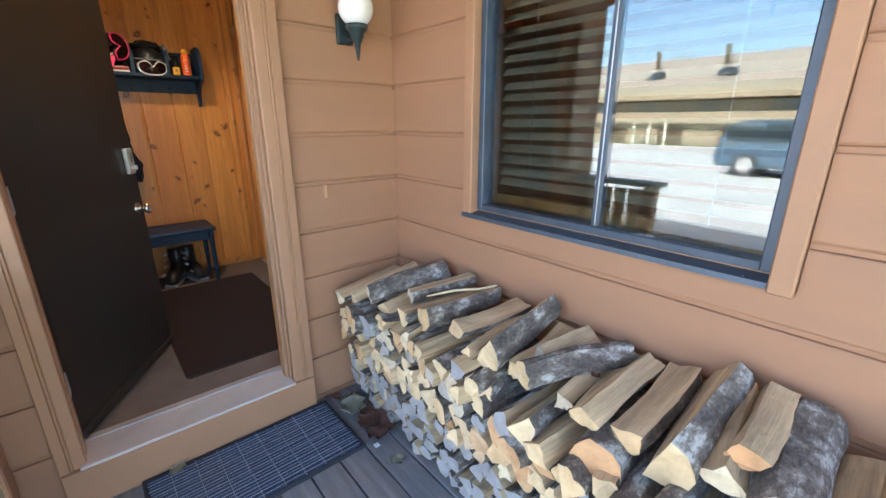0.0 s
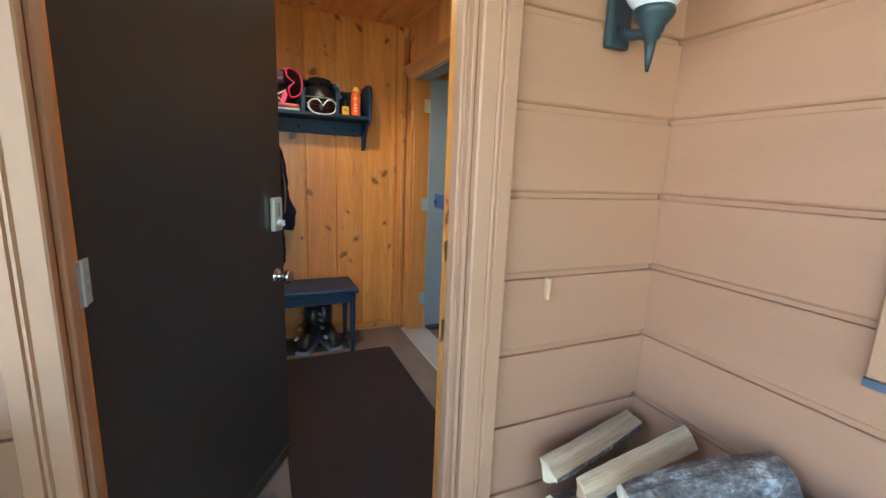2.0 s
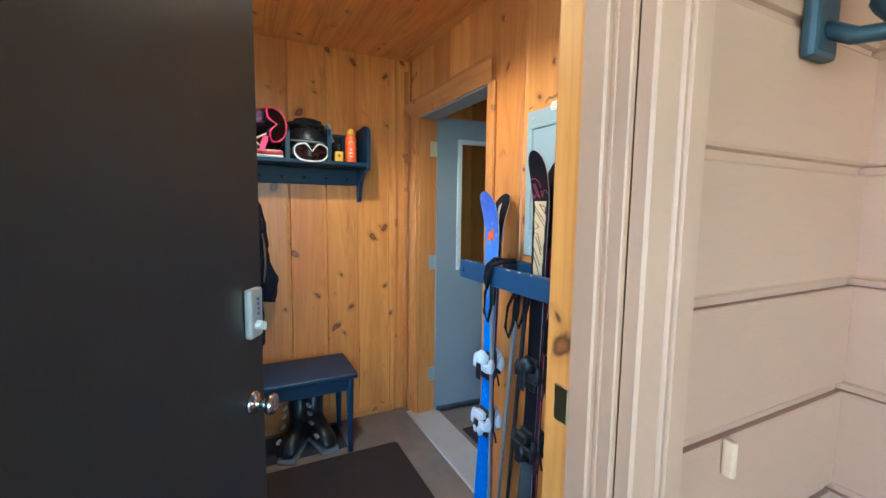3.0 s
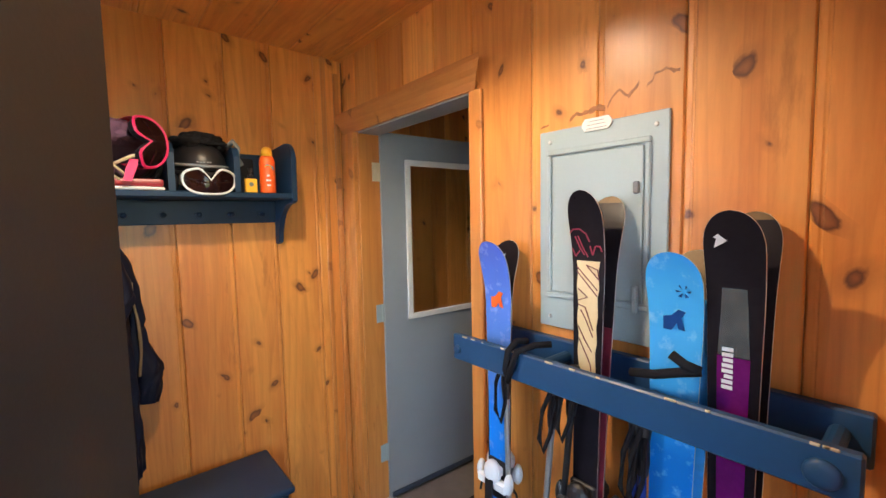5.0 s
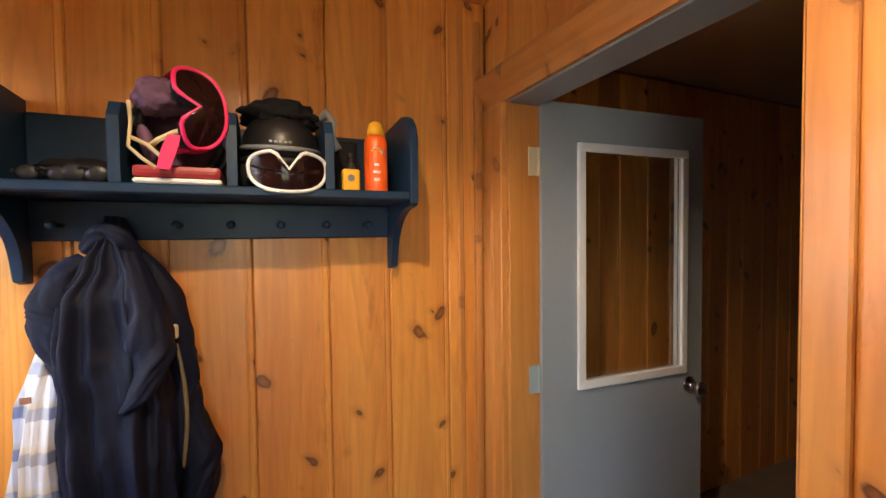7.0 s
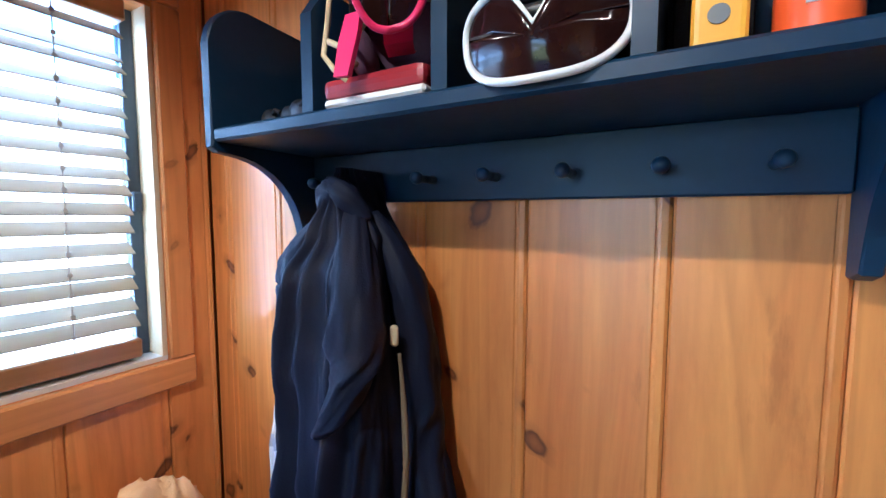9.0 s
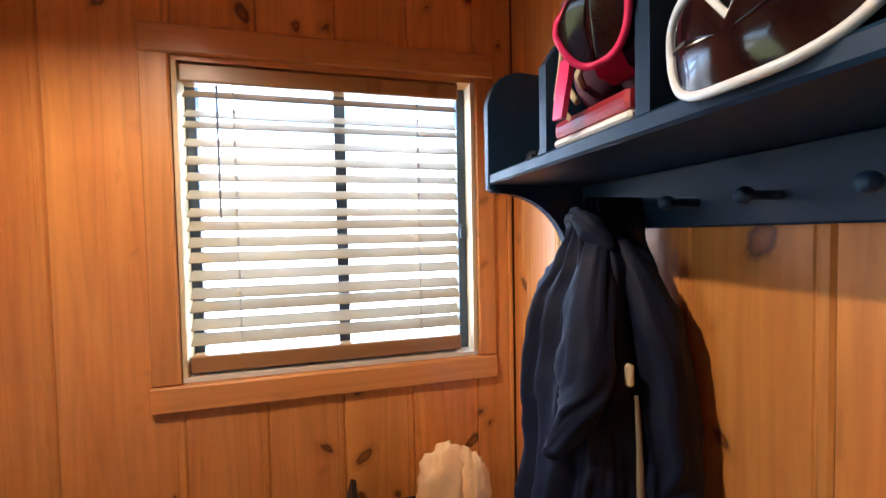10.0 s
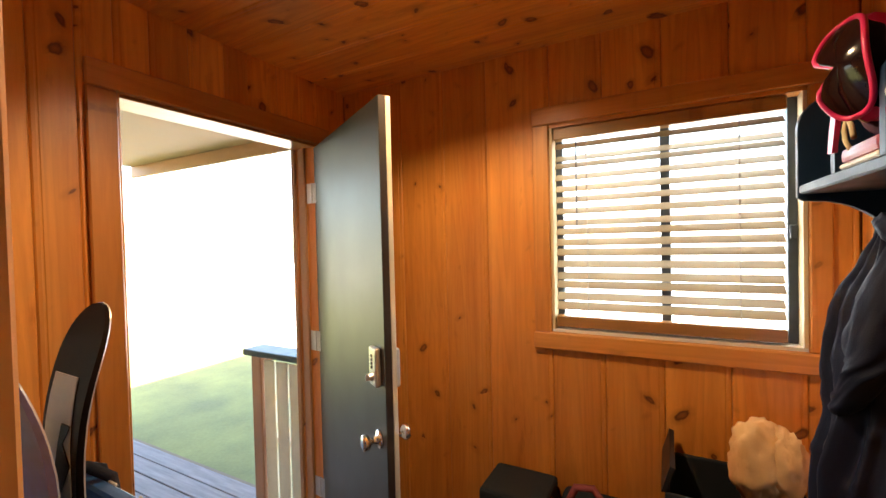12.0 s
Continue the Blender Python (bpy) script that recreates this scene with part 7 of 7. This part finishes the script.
# ---- across the lot: condominium, car, trees ----
condo = thing("condominium", (-31, 12, -0.36), "long tan two-storey condominium with skylights across the lot", "building")
part("lower_wall", boxed(-40, -31.5, -25, 40, -0.36, 1.2), M_CONDODARK, condo, "dark carports and garage fronts")
part("band", boxed(-40.2, -31.0, -25, 40, 1.2, 2.0, bev=0.03), M_CONDO, condo, "tan board band")
part("upper_wall", boxed(-40, -31.8, -25, 40, 2.0, 2.9), M_CONDODARK, condo)
part("eave_band", boxed(-40.4, -30.9, -25, 40, 2.9, 3.7, bev=0.03), M_CONDO, condo)
bm = bmesh.new()
prism(bm, [(-30.9, 3.7), (-30.9, 3.85), (-36.5, 6.3), (-42, 3.85), (-42, 3.7)], -25, 40, "y")
roof2 = part("roof", bm, M_CONDOROOF, condo, "low tan shingled roof")
for yy in (5.5, 11.5, 16.5, 22.5, 28, -2):
    bm = boxed(-0.6, 0.6, -0.5, 0.5, -0.08, 0.12, bev=0.03)
    bmesh.ops.transform(bm, matrix=pose(-32.6, yy, 4.75, 0, 23.6, 0), verts=bm.verts)
    part("skylight", bm, M_CARGLASS, condo, "dark roof skylight")
    bm = rod(bmesh.new(), (-34.5, yy + 0.8, 5.2), (-34.5, yy + 0.8, 6.5), 0.16)
    rod(bm, (-34.5, yy + 0.8, 6.5), (-34.5, yy + 0.8, 6.7), 0.24)
    part("chimney_pipe", bm, M_CONDODARK, condo)
for k in range(13):
    yy = -20 + 4.4 * k
    part("garage_door", boxed(-31.5, -31.42, yy, yy + 2.6, -0.34, 1.1, bev=0.02), M_CONDO, condo)
    part("window", boxed(-31.8, -31.73, yy + 0.6, yy + 2.0, 2.15, 2.8, bev=0.02), M_CARGLASS, condo)
for yy in (14.2, 15.4, 16.6):
    part("porch_post", boxed(-30.6, -30.4, yy, yy + 0.18, -0.36, 1.2), M_CREAM, condo, "pale porch post")

car = thing("parked_car", (0, 0, 0), "slate blue parked sport utility car", "car")
G = -0.335
body = [(0.0, 0.42), (0.05, 0.30), (4.72, 0.30), (4.78, 0.50), (4.76, 0.78), (4.62, 0.98), (3.55, 1.06), (2.75, 1.60), (2.3, 1.70), (0.55, 1.70), (0.25, 1.45), (0.08, 1.02)]
bm = bmesh.new()
prism(bm, [(4.7 - y, G + z) for y, z in body], -14.65, -12.75, "x")
bmesh.ops.bevel(bm, geom=bm.edges[:], offset=0.07, segments=2, affect="EDGES")
part("body", bm, M_CARBLUE, car)
for x in (-14.66, -12.745):
    for a, b in (((4.7 - 3.25, 1.10), (4.7 - 2.35, 1.58)), ((4.7 - 2.25, 1.10), (4.7 - 1.35, 1.60)), ((4.7 - 1.25, 1.10), (4.7 - 0.35, 1.55))):
        bm = bmesh.new()
        skew = 0.35 if a[0] < 2.0 else 0.0
        prism(bm, [(a[0], G + a[1]), (b[0], G + a[1]), (b[0], G + b[1]), (a[0] + skew, G + b[1])], x, x + 0.012, "x")
        part("side_window", bm, M_CARGLASS, car)
for yy in (0.95, 3.75):
    for x0, x1 in ((-14.70, -14.45), (-12.95, -12.70)):
        bm = rod(bmesh.new(), (x0, yy, G + 0.36), (x1, yy, G + 0.36), 0.36, n=28)
        wh = part("wheel", bm, M_RUBBER, car)
        xo = x1 + 0.006 if x1 > -13 else x0 - 0.006
        part("rim", rod(bmesh.new(), ((x0 + x1) / 2, yy, G + 0.36), (xo, yy, G + 0.36), 0.23, n=20), M_STEEL, wh, "alloy rim")
for a in (-14.5, -13.05):
    part("tail_light", boxed(a, a + 0.16, 4.62, 4.72, G + 0.95, G + 1.2, bev=0.02), M_RED, car, "red tail light")
part("roof_rail", boxed(-12.95, -12.91, 2.2, 4.1, G + 1.701, G + 1.75, bev=0.01), M_ALU, car)
part("roof_rail", boxed(-14.45, -14.41, 2.2, 4.1, G + 1.701, G + 1.75, bev=0.01), M_ALU, car)
car.matrix_basis = pose(0, 0.75, 0)


def bare_tree(at, height, seed):
    """A leafless tree: tapered trunk, limbs and twigs."""
    rg = random.Random(seed)
    t = thing("bare_tree", at, "leafless spring tree behind the condominium", "tree", "bare trees")
    base = Vector(at)
    part("trunk", rod(bmesh.new(), base, base + Vector((0, 0, height * 0.55)), 0.22, 0.12, 10), M_TWIG, t)
    bm = bmesh.new()

    def branch(p, d, ln, r, depth):
        q = p + d * ln
        rod(bm, p, q, r, r * 0.6, 5)
        if depth:
            for _ in range(rg.randint(3, 4)):
                e = (d + Vector((rg.uniform(-0.8, 0.8), rg.uniform(-0.8, 0.8), rg.uniform(-0.1, 0.7)))).normalized()
                branch(p + d * ln * rg.uniform(0.55, 1.0), e, ln * rg.uniform(0.55, 0.75), r * 0.55, depth - 1)
    for k in range(7):
        a = k * 0.9 + rg.random()
        branch(base + Vector((0, 0, height * (0.3 + 0.035 * k))), Vector((math.cos(a) * 0.7, math.sin(a) * 0.7, 0.9)).normalized(), height * 0.2, 0.09, 3)
    part("crown", bm, M_TWIG, t)


for k, (yy, hgt) in enumerate(((4.5, 12), (9.0, 10.5), (1.0, 13), (13.5, 9), (22, 10), (-6, 12))):
    bare_tree((-46.0 - 2 * (k % 3), yy, -0.36), hgt, 30 + k)
